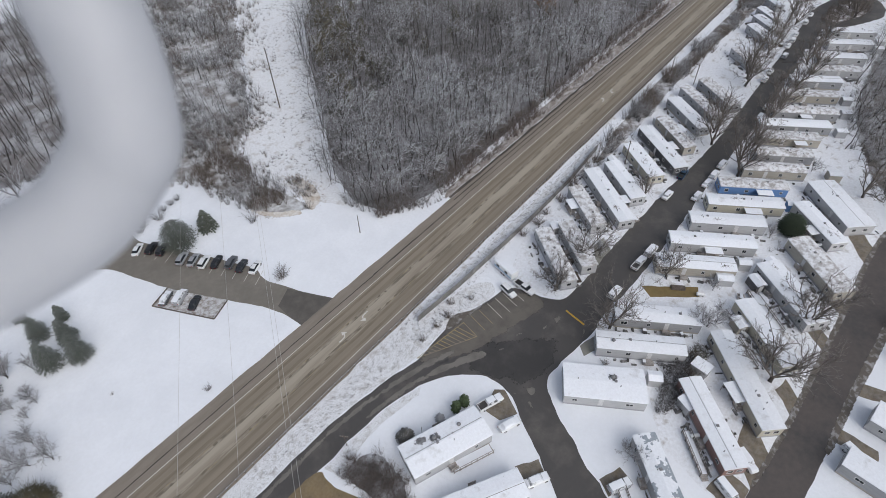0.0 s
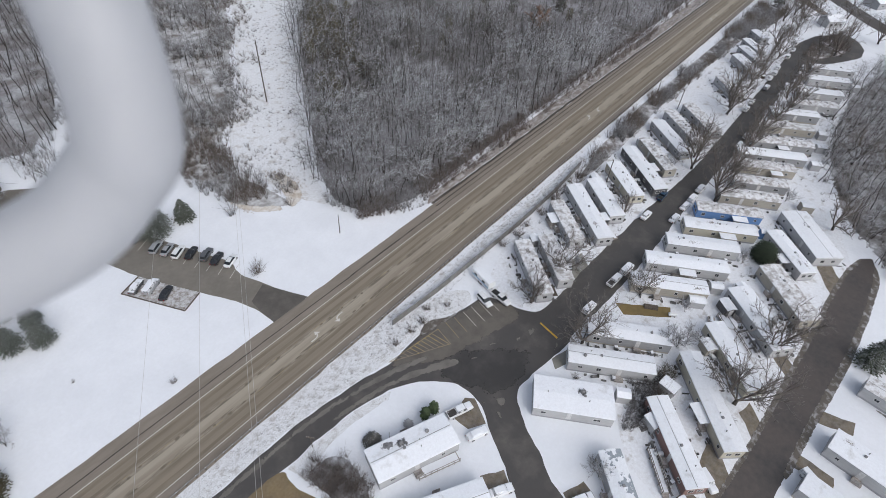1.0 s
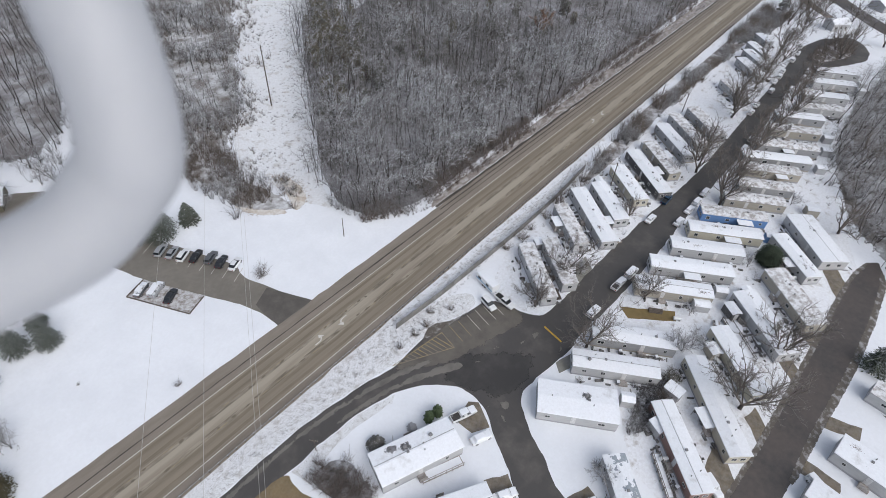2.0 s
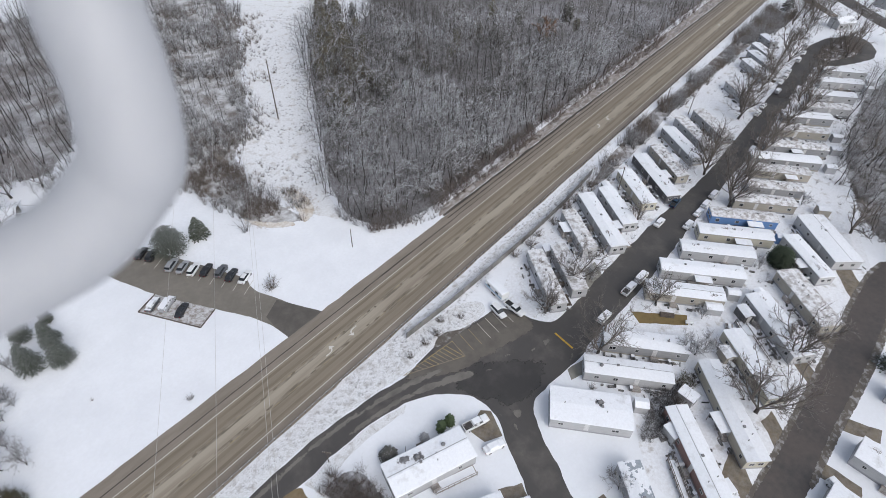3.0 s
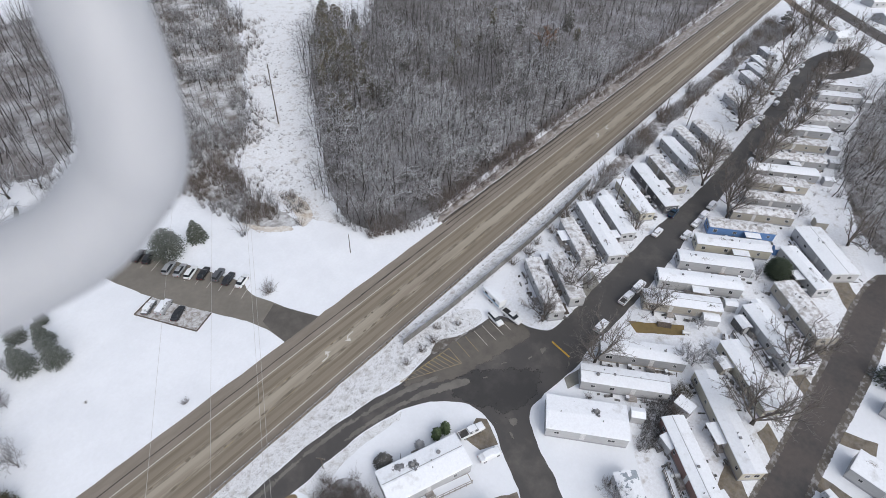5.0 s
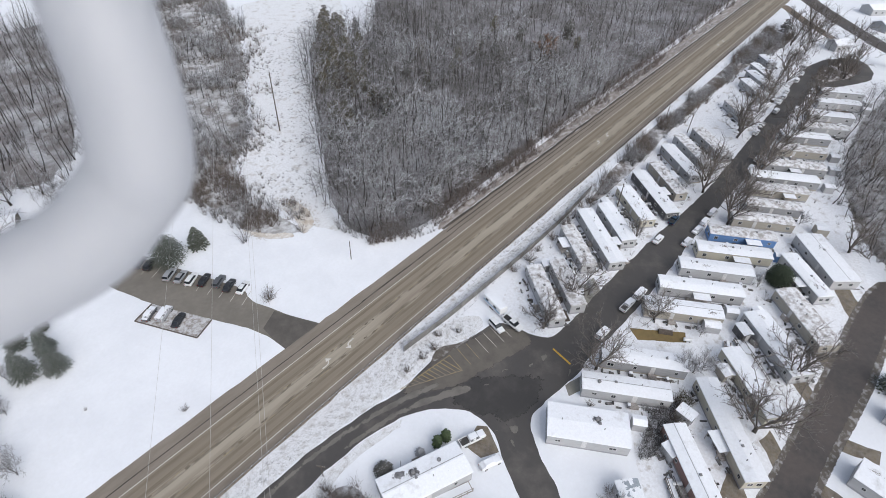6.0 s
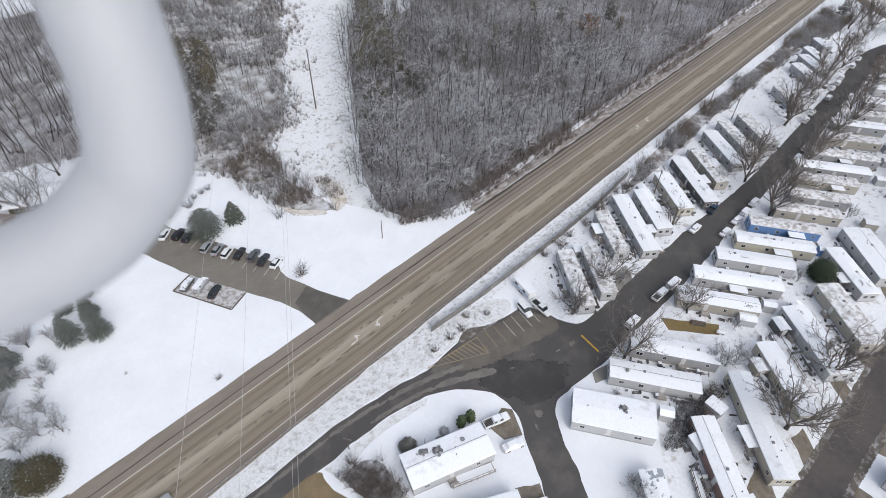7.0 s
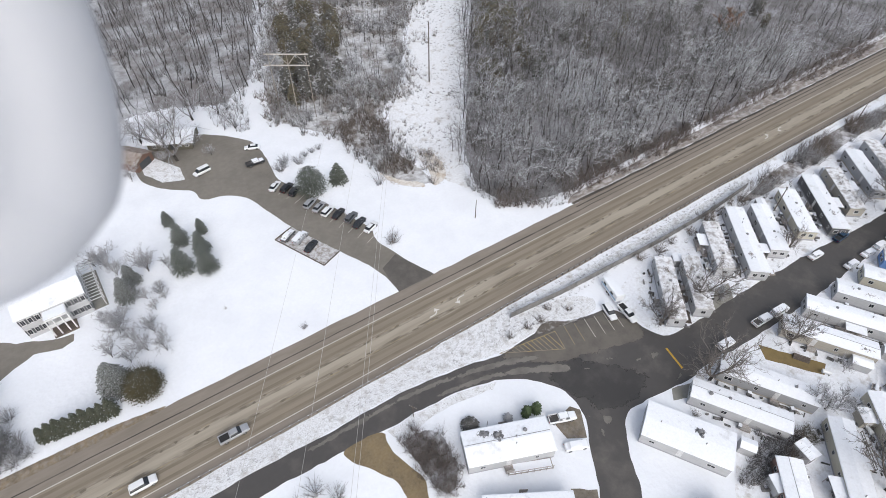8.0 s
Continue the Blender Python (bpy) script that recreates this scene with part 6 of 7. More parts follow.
def car(style, paint, snow):
    size = {"sedan": 1.0, "suv": 1.0, "pickup": 1.22, "van": 1.08}[style]
    ob = thing("car" if style != "pickup" else "pickup_truck", 0, 0, 0, f"{paint} {style}" + (" under loose snow" if snow else ""), "car" if style != "pickup" else "pickup")
    s = size
    body = {"sedan": [(-2.3, 0.45, 0.78, 0.74, 0.66), (-2.2, 0.28, 0.92, 0.86, 0.78), (-1.3, 0.22, 0.95, 0.90, 0.82), (0.0, 0.22, 0.93, 0.91, 0.84), (0.9, 0.22, 0.92, 0.90, 0.80), (1.9, 0.26, 0.82, 0.86, 0.74), (2.3, 0.4, 0.68, 0.74, 0.62)],
            "suv": [(-2.3, 0.5, 1.0, 0.80, 0.74), (-2.2, 0.32, 1.05, 0.90, 0.84), (0.0, 0.28, 1.05, 0.93, 0.88), (1.0, 0.28, 1.04, 0.92, 0.84), (1.95, 0.32, 0.96, 0.88, 0.78), (2.3, 0.45, 0.8, 0.78, 0.68)],
            "pickup": [(-2.3, 0.55, 1.02, 0.86, 0.84), (-2.25, 0.45, 1.05, 0.90, 0.88), (0.0, 0.36, 1.06, 0.92, 0.89), (1.0, 0.36, 1.08, 0.92, 0.85), (1.95, 0.4, 1.02, 0.89, 0.8), (2.3, 0.5, 0.86, 0.80, 0.7)],
            "van": [(-2.3, 0.4, 1.1, 0.86, 0.84), (-2.2, 0.3, 1.15, 0.92, 0.9), (1.2, 0.28, 1.12, 0.92, 0.86), (2.1, 0.32, 0.95, 0.86, 0.76), (2.35, 0.45, 0.8, 0.76, 0.66)]}[style]
    cabin = {"sedan": [(-1.75, 0.9, 0.96, 0.72, 0.70), (-1.15, 0.9, 1.38, 0.76, 0.58), (-0.2, 0.9, 1.43, 0.78, 0.60), (0.35, 0.9, 1.38, 0.78, 0.58), (1.1, 0.88, 0.94, 0.74, 0.70)],
             "suv": [(-2.15, 1.0, 1.08, 0.80, 0.76), (-1.9, 1.0, 1.62, 0.82, 0.66), (-0.3, 1.0, 1.70, 0.84, 0.68), (0.35, 1.0, 1.62, 0.84, 0.66), (1.05, 1.0, 1.06, 0.80, 0.74)],
             "pickup": [(-0.55, 1.0, 1.08, 0.82, 0.78), (-0.45, 1.0, 1.62, 0.84, 0.68), (0.35, 1.0, 1.66, 0.84, 0.68), (0.6, 1.0, 1.58, 0.84, 0.66), (1.15, 1.0, 1.08, 0.80, 0.74)],
             "van": [(-2.2, 1.1, 1.2, 0.86, 0.84), (-2.1, 1.1, 1.85, 0.88, 0.76), (0.0, 1.1, 1.9, 0.88, 0.76), (0.8, 1.1, 1.78, 0.86, 0.72), (1.5, 1.08, 1.14, 0.82, 0.76)]}[style]
    part("body", loft([(x * s, *rest) for x, *rest in body]), PAINTS[paint], ob)
    part("cabin_glass", loft([(x * s, *rest) for x, *rest in cabin]), SNOWY_GLASS if snow else DARK_GLASS, ob)
    top = [c for c in cabin if c[2] > 1.3]
    x0, x1, zt, w = top[0][0] * s, top[-1][0] * s, top[1][2], top[1][4]
    part("roof", boxed(x0 - 0.05, x1 + 0.05, -w * 0.9, w * 0.9, zt - 0.08, zt + 0.03, bevel=0.04), PAINTS[paint], ob)
    if snow:
        cover = boxed(x0 - 0.25, x1 + 0.2, -w * 0.95, w * 0.95, zt - 0.04, zt + 0.10, bevel=0.06)
        part("roof_snow", cover, SNOW, ob, "loose snow on the roof")
        part("hood_snow", boxed(1.05 * s, 2.05 * s, -0.72, 0.72, body[-2][2] + 0.02, body[-3][2] + 0.07, bevel=0.04), SNOW, ob, "loose snow on the hood")
        if snow == "deep":
            part("cabin_snow", loft([(x * s * 1.02, z0 + 0.1, z1 + 0.05, w0 + 0.02, w1 + 0.05) for x, z0, z1, w0, w1 in cabin]), SNOW, ob, "deep snow over the windows")
        if style in ("sedan",):
            part("boot_snow", boxed(-2.15 * s, -1.6 * s, -0.7, 0.7, 0.9, 1.0, bevel=0.04), SNOW, ob, "loose snow on the boot lid")
    if style == "pickup":
        part("bed", boxed(-2.15 * s, -0.7 * s, -0.72, 0.72, 1.0, 1.075), DUSTED_BED if snow else RUBBER, ob, "open load bed")
        for y in (-0.82, 0.82):
            part("bed_side", boxed(-2.25 * s, -0.65 * s, y - 0.07, y + 0.07, 0.95, 1.2, bevel=0.02), PAINTS[paint], ob)
        part("tailgate", boxed(-2.3 * s, -2.18 * s, -0.82, 0.82, 0.7, 1.2, bevel=0.02), PAINTS[paint], ob)
    for x in (-1.4 * s, 1.45 * s):
        for y in (-0.8, 0.8):
            wheel = part("wheel", tyre, None, ob)
            wheel.location = (x, y, 0.33)
            part("rim", rim_mesh, None, wheel)
    for y in (-0.58, 0.58):
        part("headlight", boxed(body[-1][0] * s - 0.12, body[-1][0] * s + 0.02, y - 0.16, y + 0.16, body[-1][1] + 0.2, body[-1][1] + 0.34, bevel=0.02), LENS, ob)
        part("tail_light", boxed(body[0][0] * s - 0.02, body[0][0] * s + 0.1, y - 0.12, y + 0.12, body[0][2] - 0.22, body[0][2] - 0.04, bevel=0.02), RED_LENS, ob)
    return ob


SNOWY_GLASS = material("snow_dusted_glass", (0.06, 0.065, 0.07), 0.4, second=(0.62, 0.64, 0.67), scale=1.1, low=0.40, high=0.56)
DUSTED_BED = material("dusted_load_bed", (0.05, 0.046, 0.044), 0.8, second=(0.5, 0.51, 0.53), scale=1.4, low=0.55, high=0.66)
stock = {}


def park(style, paint, x, y, turn, snow=False, z=0.035, note=""):
    key = (style, paint, snow)
    if key in stock:
        ob = copy_thing(stock[key], pose(x, y, z, 0, 0, turn))
    else:
        ob = stock[key] = car(style, paint, snow)
        ob.matrix_basis = pose(x, y, z, 0, 0, turn)
    base = f"{paint} {style}" + (" under loose snow" if snow else "")
    return tagged(ob, base + (" " + note if note else ""), group="parked vehicles" if note != "on the highway" else "")


ROW = "in the row of the car park"
for style, paint, x, y, turn in (("sedan", "white", 29.1, 62.6, 40), ("suv", "black", 31.6, 60.0, 34), ("suv", "dark", 33.0, 57.3, 34), ("suv", "silver", 34.3, 50.2, 33), ("sedan", "silver", 35.7, 47.5, 32), ("suv", "white", 37.0, 44.6, 31),
                                 ("sedan", "black", 38.9, 42.1, 31), ("suv", "grey", 41.0, 38.8, 30), ("sedan", "dark", 41.9, 35.8, 29), ("sedan", "white", 43.6, 32.6, 27)):
    park(style, paint, x, y, turn, False, note=ROW)
park("sedan", "grey", 24.2, 41.6, 33, True, note="on the snowy parking patch")
park("van", "silver", 26.5, 38.9, 31, True, note="on the snowy parking patch")
park("sedan", "dark", 27.6, 34.8, 34, False, note="on the snowy parking patch")
park("sedan", "white", 30.6, 84.6, 158, False, note="by the lodge")
park("pickup", "dark", 28.5, 76.3, 0, True, note="by the lodge")
park("van", "white", 14.0, 80.8, 194, False, note="by the lodge")
park("pickup", "silver", -5.5, -3.3, 0, False, note="on the highway")
park("suv", "white", -21.9, -3.5, 0, False, note="on the highway")
STREET = "beside the park street"
for style, paint, x, y, turn in (("sedan", "white", 131.8, -38.7, -4), ("sedan", "white", 136.2, -45.4, -4), ("sedan", "white", 143.7, -45.7, -5), ("suv", "white", 148.9, -46, -4), ("suv", "white", 155.4, -46.2, -4),
                                 ("suv", "white", 89.6, -42.6, -5), 
                                 ("sedan", "white", 40.6, -50.8, -31), ("suv", "silver", 48.6, -62.9, -30), ("suv", "white", 66.6, -79.2, -124), ("van", "white", 58.8, -78.4, -118), ("suv", "white", 79.6, -94.4, -117),
                                 ("sedan", "white", 224.8, -41.4, -3), ("suv", "white", 217.2, -41.5, -3), ("sedan", "white", 220.6, -48.2, -3), ("suv", "white", 197.7, -47.6, -3), ("suv", "white", 189.6, -47.6, -3),
                                 ("suv", "silver", 241.4, -42.4, -3), ("sedan", "white", 264.4, -40.9, 0), ("suv", "white", 257.8, -41.3, 0), ("sedan", "white", 251.3, -41.1, 0), ("suv", "white", 279.7, -41.2, 0), ("sedan", "white", 289.8, -41, 0),
                                 ("suv", "white", 272.9, -49.3, 0), ("suv", "white", 264.6, -49.4, 0), ("sedan", "white", 249.6, -48, 0), ("sedan", "white", 240.6, -48.3, 0), ("suv", "white", 298.9, -40, 0)):
    park(style, paint, x, y, turn, True, note=STREET)
park("pickup", "blue", 143.6, -38.6, 0, False, note=STREET)
park("suv", "white", 75.0, -22.4, -107, False, note="in a bay of the parking strip")
park("pickup", "white", 78.2, -24.9, -98, False, note="beside the parking strip")
park("pickup", "white", 48.2, -35.5, -22, True, note=STREET)
park("sedan", "white", 46.6, -41.1, -23, "deep", note="buried in deep snow on the drive")
park("pickup", "white", 102.0, -43.2, -4, True, note=STREET)
park("van", "white", 107.8, -43.9, -4, True, note=STREET)

camper = thing("travel_trailer", 80.1, -18.4, -106, "pale blue and white travel trailer with snow on its roof", "travel trailer")
part("body", boxed(-3.2, 3.2, -1.15, 1.15, 0.55, 2.55, bevel=0.15), PAINTS["white"], camper)
part("stripe", boxed(-3.1, 3.1, -1.165, 1.165, 1.0, 1.5, bevel=0.02), siding("pale_blue_panel", (0.30, 0.42, 0.55)), camper, "pale blue stripe")
part("roof_snow", boxed(-3.0, 3.0, -1.05, 1.05, 2.52, 2.66, bevel=0.06), SNOW, camper, "snow on the roof")
part("drawbar", boxed(3.1, 4.2, -0.06, 0.06, 0.5, 0.62), STEEL, camper)
for y in (-1.17, 1.17):
    for x in (-1.8, 1.2):
        part("window", boxed(x - 0.5, x + 0.5, y - 0.02, y + 0.02, 1.55, 2.15, bevel=0.01), DARK_GLASS, camper)
    for x in (-0.5, 0.35):
        part("wheel", tyre, None, camper).location = (x, y * 0.85, 0.33)

# ---- houses ----
SHINGLE = material("brown_shingle", (0.16, 0.115, 0.085), 0.9, second=(0.22, 0.17, 0.135), scale=1.0, low=0.4, high=0.65, fine=(0.6, 0.6, 0.62), fine_scale=0.9, fine_amount=0.35)
BRICK_WALL = siding("brown_brick", (0.17, 0.10, 0.075))
SHUTTER = material("dark_shutter", (0.045, 0.05, 0.055), 0.6, second=(0.06, 0.065, 0.07), scale=3.0)


def gable_roof(l, w, z, rise, over, mat, parent, name="roof", label="", thick=0.25):
    bm = bmesh.new()
    a, b = l / 2 + over, w / 2 + over
    top = [[bm.verts.new((sx * a, y, z + h)) for y, h in ((-b, 0), (0, rise), (b, 0))] for sx in (-1, 1)]
    low = [[bm.verts.new((sx * a, y, z + h - thick)) for y, h in ((-b, 0), (0, rise), (b, 0))] for sx in (-1, 1)]
    for i in (0, 1):
        bm.faces.new((top[0][i], top[1][i], top[1][i + 1], top[0][i + 1]))
        bm.faces.new((low[0][i], low[0][i + 1], low[1][i + 1], low[1][i]))
    for i in (0, 2):
        bm.faces.new((top[0][i], low[0][i], low[1][i], top[1][i]))
    for s in (0, 1):
        bm.faces.new((top[s][0], top[s][1], low[s][1], low[s][0]))
        bm.faces.new((top[s][1], top[s][2], low[s][2], low[s][1]))
    bmesh.ops.recalc_face_normals(bm, faces=bm.faces)
    return part(name, bm, mat, parent, label)


def gabled(l, w, z, rise):
    """Walls with their gables."""
    bm = bmesh.new()
    rows = [[bm.verts.new((sx * l / 2, y, h)) for y, h in ((-w / 2, 0), (-w / 2, z), (0, z + rise), (w / 2, z), (w / 2, 0))] for sx in (-1, 1)]
    for i in range(5):
        bm.faces.new((rows[0][i], rows[1][i], rows[1][(i + 1) % 5], rows[0][(i + 1) % 5]))
    bm.faces.new(rows[0])
    bm.faces.new(rows[1])
    bmesh.ops.recalc_face_normals(bm, faces=bm.faces)
    return bm


def add_window(parent, x, y, z, turn, sx=1.0, sz=1.0):
    win = part("window", window_ring, None, parent)
    win.matrix_basis = pose(x, y, z, 0, 0, turn) @ Matrix.Diagonal((sx, 1, sz, 1))
    part("pane", pane_mesh, None, win)
    return win


house = thing("colonial_house", -28.3, 47.9, 2.5, "white two-storey colonial house with a snowy roof and dark shutters", "house")
part("wall", gabled(13.0, 9.6, 6.5, 1.0), SIDINGS["white"], house)
gable_roof(13.0, 9.6, 6.65, 1.1, 0.35, ROOF_SNOW, house, label="deep snow over the roof")
shutter_mesh = mesh_of("shutter", boxed(-0.13, 0.13, -0.03, 0.03, -0.8, 0.8, bevel=0.01), SHUTTER)
for x in (-5.75, -4.35, -2.95, 3.2, 4.55, 5.9):
    for z in (1.9, 5.0):
        w = add_window(house, x, -4.8, z, 180, 0.8, 1.8)
        for s in (-0.62, 0.62):
            part("shutter", shutter_mesh, None, house).location = (x + s, -4.83, z)
for z in (1.8, 3.9):
    for x in (-1.3, 1.7):
        add_window(house, x, -4.8, z, 180, 0.9, 1.3)
for y in (-3, 0, 3):
    for z in (1.8, 4.5):
        add_window(house, 6.5, y, z, -90, 0.9, 1.3)
# Dark timber puts the portico's shade into the floor colour.
part("porch_floor", boxed(-2.2, 2.6, -7.9, -4.8, 0, 0.35), POLE_WOOD, house, "porch floor coloured dark for the shade under the portico")
part("portico_roof", boxed(-2.1, 2.5, -7.7, -4.75, 5.2, 5.65, bevel=0.05), TRIM, house)
part("balcony", boxed(-1.9, 2.3, -7.4, -4.78, 2.9, 3.1, bevel=0.03), TRIM, house)
part("balcony_rail", boxed(-1.9, 2.3, -7.42, -7.32, 3.1, 3.8, bevel=0.02), TRIM, house)
part("portico_snow", boxed(-1.9, 2.3, -7.5, -4.9, 5.65, 5.76, bevel=0.05), SNOW, house)
for x in (-1.9, -0.6, 1.0, 2.3):
    part("column", rod(bmesh.new(), (x, -7.55, 0.35), (x, -7.55, 5.2), 0.17, 0.14, 12), TRIM, house)
part("door", boxed(-0.55, 0.65, -4.9, -4.78, 0.35, 2.5, bevel=0.02), SHUTTER, house)

pergola = thing("white_pergola", -20.6, 50.2, 2.5, "white timber pergola along the side of the house", "pergola")
for k in range(6):
    for x in (-1.3, 1.3):
        part("post", boxed(x - 0.09, x + 0.09, -6.3 + 2.5 * k - 0.09, -6.3 + 2.5 * k + 0.09, 0, 2.7), TRIM, pergola)
for x in (-1.3, 1.3):
    part("beam", boxed(x - 0.08, x + 0.08, -6.7, 6.7, 2.7, 2.9), TRIM, pergola)
# Added paving: grey ground patches, and the rafters' shade as a darker colour.
part("floor", boxed(-1.7, 1.7, -6.6, 6.6, 0.0, 0.06), CONCRETE, pergola, "grey paving whose tone also stands for shade under the rafters")
for k in range(13):
    part("rafter", boxed(-1.8, 1.8, -6.4 + 1.06 * k - 0.05, -6.4 + 1.06 * k + 0.05, 2.9, 3.06), TRIM, pergola)

lodge = thing("lodge", 11.6, 101.6, -27, "long low lodge with shade-toned walls and a snowy roof among bare trees", "lodge")
# Wall colour is darkened to carry the shadow of the deep eaves.
part("wall", gabled(13.0, 9.0, 2.7, 1.4), siding("shaded_olive_boards", (0.11, 0.10, 0.075)), lodge, "board walls in a dark olive that includes the eaves' shade")
gable_roof(13.0, 9.0, 2.9, 1.5, 0.9, ROOF_SNOW, lodge, label="patchy snow over the roof")
for x in (-4.5, -2, 3, 5):
    add_window(lodge, x, -4.5, 1.5, 180, 1.1, 1.0)
part("door", boxed(0.2, 1.2, -4.56, -4.46, 0.05, 2.1, bevel=0.02), SHUTTER, lodge)
wing = thing("garage", -1.5, 96.8, -50, "brown brick garage beside the lodge with a bare brown roof", "garage")
part("wall", gabled(9.0, 7.0, 2.7, 1.4), BRICK_WALL, wing)
gable_roof(9.0, 7.0, 2.9, 1.5, 0.4, SHINGLE, wing, label="brown shingle roof with little snow")
part("garage_door", boxed(4.5, 4.58, -2.2, 2.2, 0.05, 2.3, bevel=0.02), SHUTTER, wing)
barn = thing("barn", -18.5, 106, 62, "dark timber barn with a snowy roof in the wood", "barn")
part("wall", gabled(13.0, 8.0, 3.2, 2.0), SIDINGS["dark"], barn)
gable_roof(13.0, 8.0, 3.4, 2.1, 0.5, ROOF_SNOW, barn, label="snow over the roof")
part("door", boxed(6.5, 6.58, -1.4, 1.4, 0.0, 2.4, bevel=0.02), TRIM, barn)
for x, y, l, w, a, c in ((338, -47, 9, 7, -40, "white"), (392, -62, 16, 9, -30, "grey"), (420, -52, 14, 9, -40, "white"), (372, -78, 14, 8, -50, "tan"), (402, -84, 15, 9, -40, "white")):
    h = thing("far_house", x, y, a, f"far {c} house with a snowy roof", "house", "far houses")
    part("wall", gabled(l, w, 3.4, 1.8), SIDINGS[c], h)
    gable_roof(l, w, 3.6, 1.9, 0.4, ROOF_SNOW, h, label="snow over the roof")
    for px in (-l * 0.3, 0, l * 0.3):
        add_window(h, px, -w / 2, 1.7, 180, 1.3, 1.2)
        add_window(h, px, w / 2, 1.7, 0, 1.3, 1.2)

# ---- sheds and yard things ----
def shed(x, y, l, w, high, angle, colour, label, name="shed"):
    ob = thing(name, x, y, angle, label, "shed", "garden sheds")
    part("wall", gabled(l, w, high, 0.4), SIDINGS[colour], ob)
    gable_roof(l, w, high + 0.12, 0.42, 0.14, ROOF_SNOW, ob, label="snow over the roof", thick=0.14)
    part("door", boxed(l / 2 - 0.02, l / 2 + 0.05, -0.5, 0.5, 0.02, high - 0.15, bevel=0.01), TRIM if colour != "white" else GREY_TRIM, ob)
    return ob


for x, y, l, w, h, a, c in ((167.2, -73.6, 3.4, 2.6, 2.3, -60, "tan"), (116.0, -63.8, 2.8, 2.2, 2.2, -60, "white"), (111.4, -68.0, 3.6, 2.4, 2.3, -130, "dark"), (154.6, -72.6, 3.2, 2.4, 2.2, -135, "grey"), (119.8, -69.2, 3.0, 2.4, 2.2, -130, "grey"),
                            (80.6, -65.8, 3.4, 2.6, 2.3, -100, "white"), (96.6, -68.6, 3.0, 2.4, 2.2, -130, "tan"), (70.8, -66.6, 3.0, 2.6, 2.3, -118, "white"), (72.4, -59.2, 2.6, 2.2, 2.2, -60, "white"), (108.4, -61.6, 3.6, 2.6, 2.0, -60, "white"),
                            (146.0, -67.3, 2.4, 2.0, 2.2, -60, "blue"), (206.0, -69.5, 3, 2.4, 2.2, -60, "white"), (215.5, -68.0, 3, 2.4, 2.2, -60, "grey"), (193.0, -70.5, 3, 2.4, 2.2, -60, "white"), (100.5, -20.5, 2.6, 2.2, 2.0, -130, "white"),
                            (136.6, -19.5, 2.6, 2.2, 2.1, -130, "grey"), (166, -22, 3.0, 2.4, 2.2, -130, "white"), (180.5, -21, 3.0, 2.4, 2.2, -130, "grey"), (273, -69.5, 3, 2.4, 2.2, -60, "white"), (265.5, -70, 3, 2.4, 2.2, -60, "white")):
    shed(x, y, l, w, h, a, c, f"small {c} garden shed with snow on its roof")

awning = thing("carport", 78.2, -73.0, -132, "open carport with a flat snowy roof beside a home", "carport")
part("roof", boxed(-2.3, 2.3, -1.3, 1.3, 2.45, 2.62, bevel=0.04), ROOF_SNOW, awning)
for x in (-2.1, 2.1):
    for y in (-1.1, 1.1):
        part("post", boxed(x - 0.05, x + 0.05, y - 0.05, y + 0.05, 0, 2.45), PALE_TIMBER, awning)

deck = thing("porch_deck", 36.9, -39.2, -25, "long wooden porch deck with a snowy floor and rails", "porch deck")
part("floor", boxed(-4.2, 4.2, -1.0, 1.0, 0.35, 0.5, bevel=0.02), DECK, deck)
part("snow", boxed(-4.0, 4.0, -0.85, 0.85, 0.5, 0.6, bevel=0.04), SNOW, deck)
for k in range(8):
    part("post", boxed(-4.15 + 1.18 * k - 0.04, -4.15 + 1.18 * k + 0.04, -1.0, -0.92, 0, 1.4), PALE_TIMBER, deck)
part("handrail", boxed(-4.2, 4.2, -1.02, -0.9, 1.4, 1.48), PALE_TIMBER, deck)

def snowy_deck(x, y, l, w, angle, label):
    """A wooden deck on short posts beside a home, with rails, a stair and snow on its floor."""
    ob = thing("wooden_deck", x, y, angle, label, "deck", "decks beside the homes")
    part("floor", boxed(-l / 2, l / 2, -w / 2, w / 2, 0.5, 0.62, bevel=0.02), DECK, ob)
    part("snow", boxed(-l / 2 + 0.15, l / 2 - 0.15, -w / 2 + 0.12, w / 2 - 0.12, 0.62, 0.70, bevel=0.03), ROOF_SNOW, ob)
    n = max(3, int(l / 1.5))
    for side in (-1, 1):
        part("handrail", boxed(-l / 2, l / 2, side * w / 2 - 0.06, side * w / 2 + 0.06, 1.45, 1.53), DARK_TIMBER, ob)
        part("lower_rail", boxed(-l / 2, l / 2, side * w / 2 - 0.03, side * w / 2 + 0.03, 0.85, 1.0), DARK_TIMBER, ob)
        for k in range(n + 1):
            px = -l / 2 + 0.05 + (l - 0.1) * k / n
            part("post", boxed(px - 0.05, px + 0.05, side * w / 2 - 0.05, side * w / 2 + 0.05, 0, 1.45), DARK_TIMBER, ob)
    for k in range(3):
        part("step", boxed(l / 2 + 0.3 * k, l / 2 + 0.3 * k + 0.3, -0.6, 0.6, 0.32 - 0.15 * k, 0.42 - 0.15 * k), DECK, ob)
    return ob


DARK_TIMBER = material("dark_deck_timber", (0.085, 0.075, 0.068), 0.9, second=(0.15, 0.135, 0.125), scale=2.0)
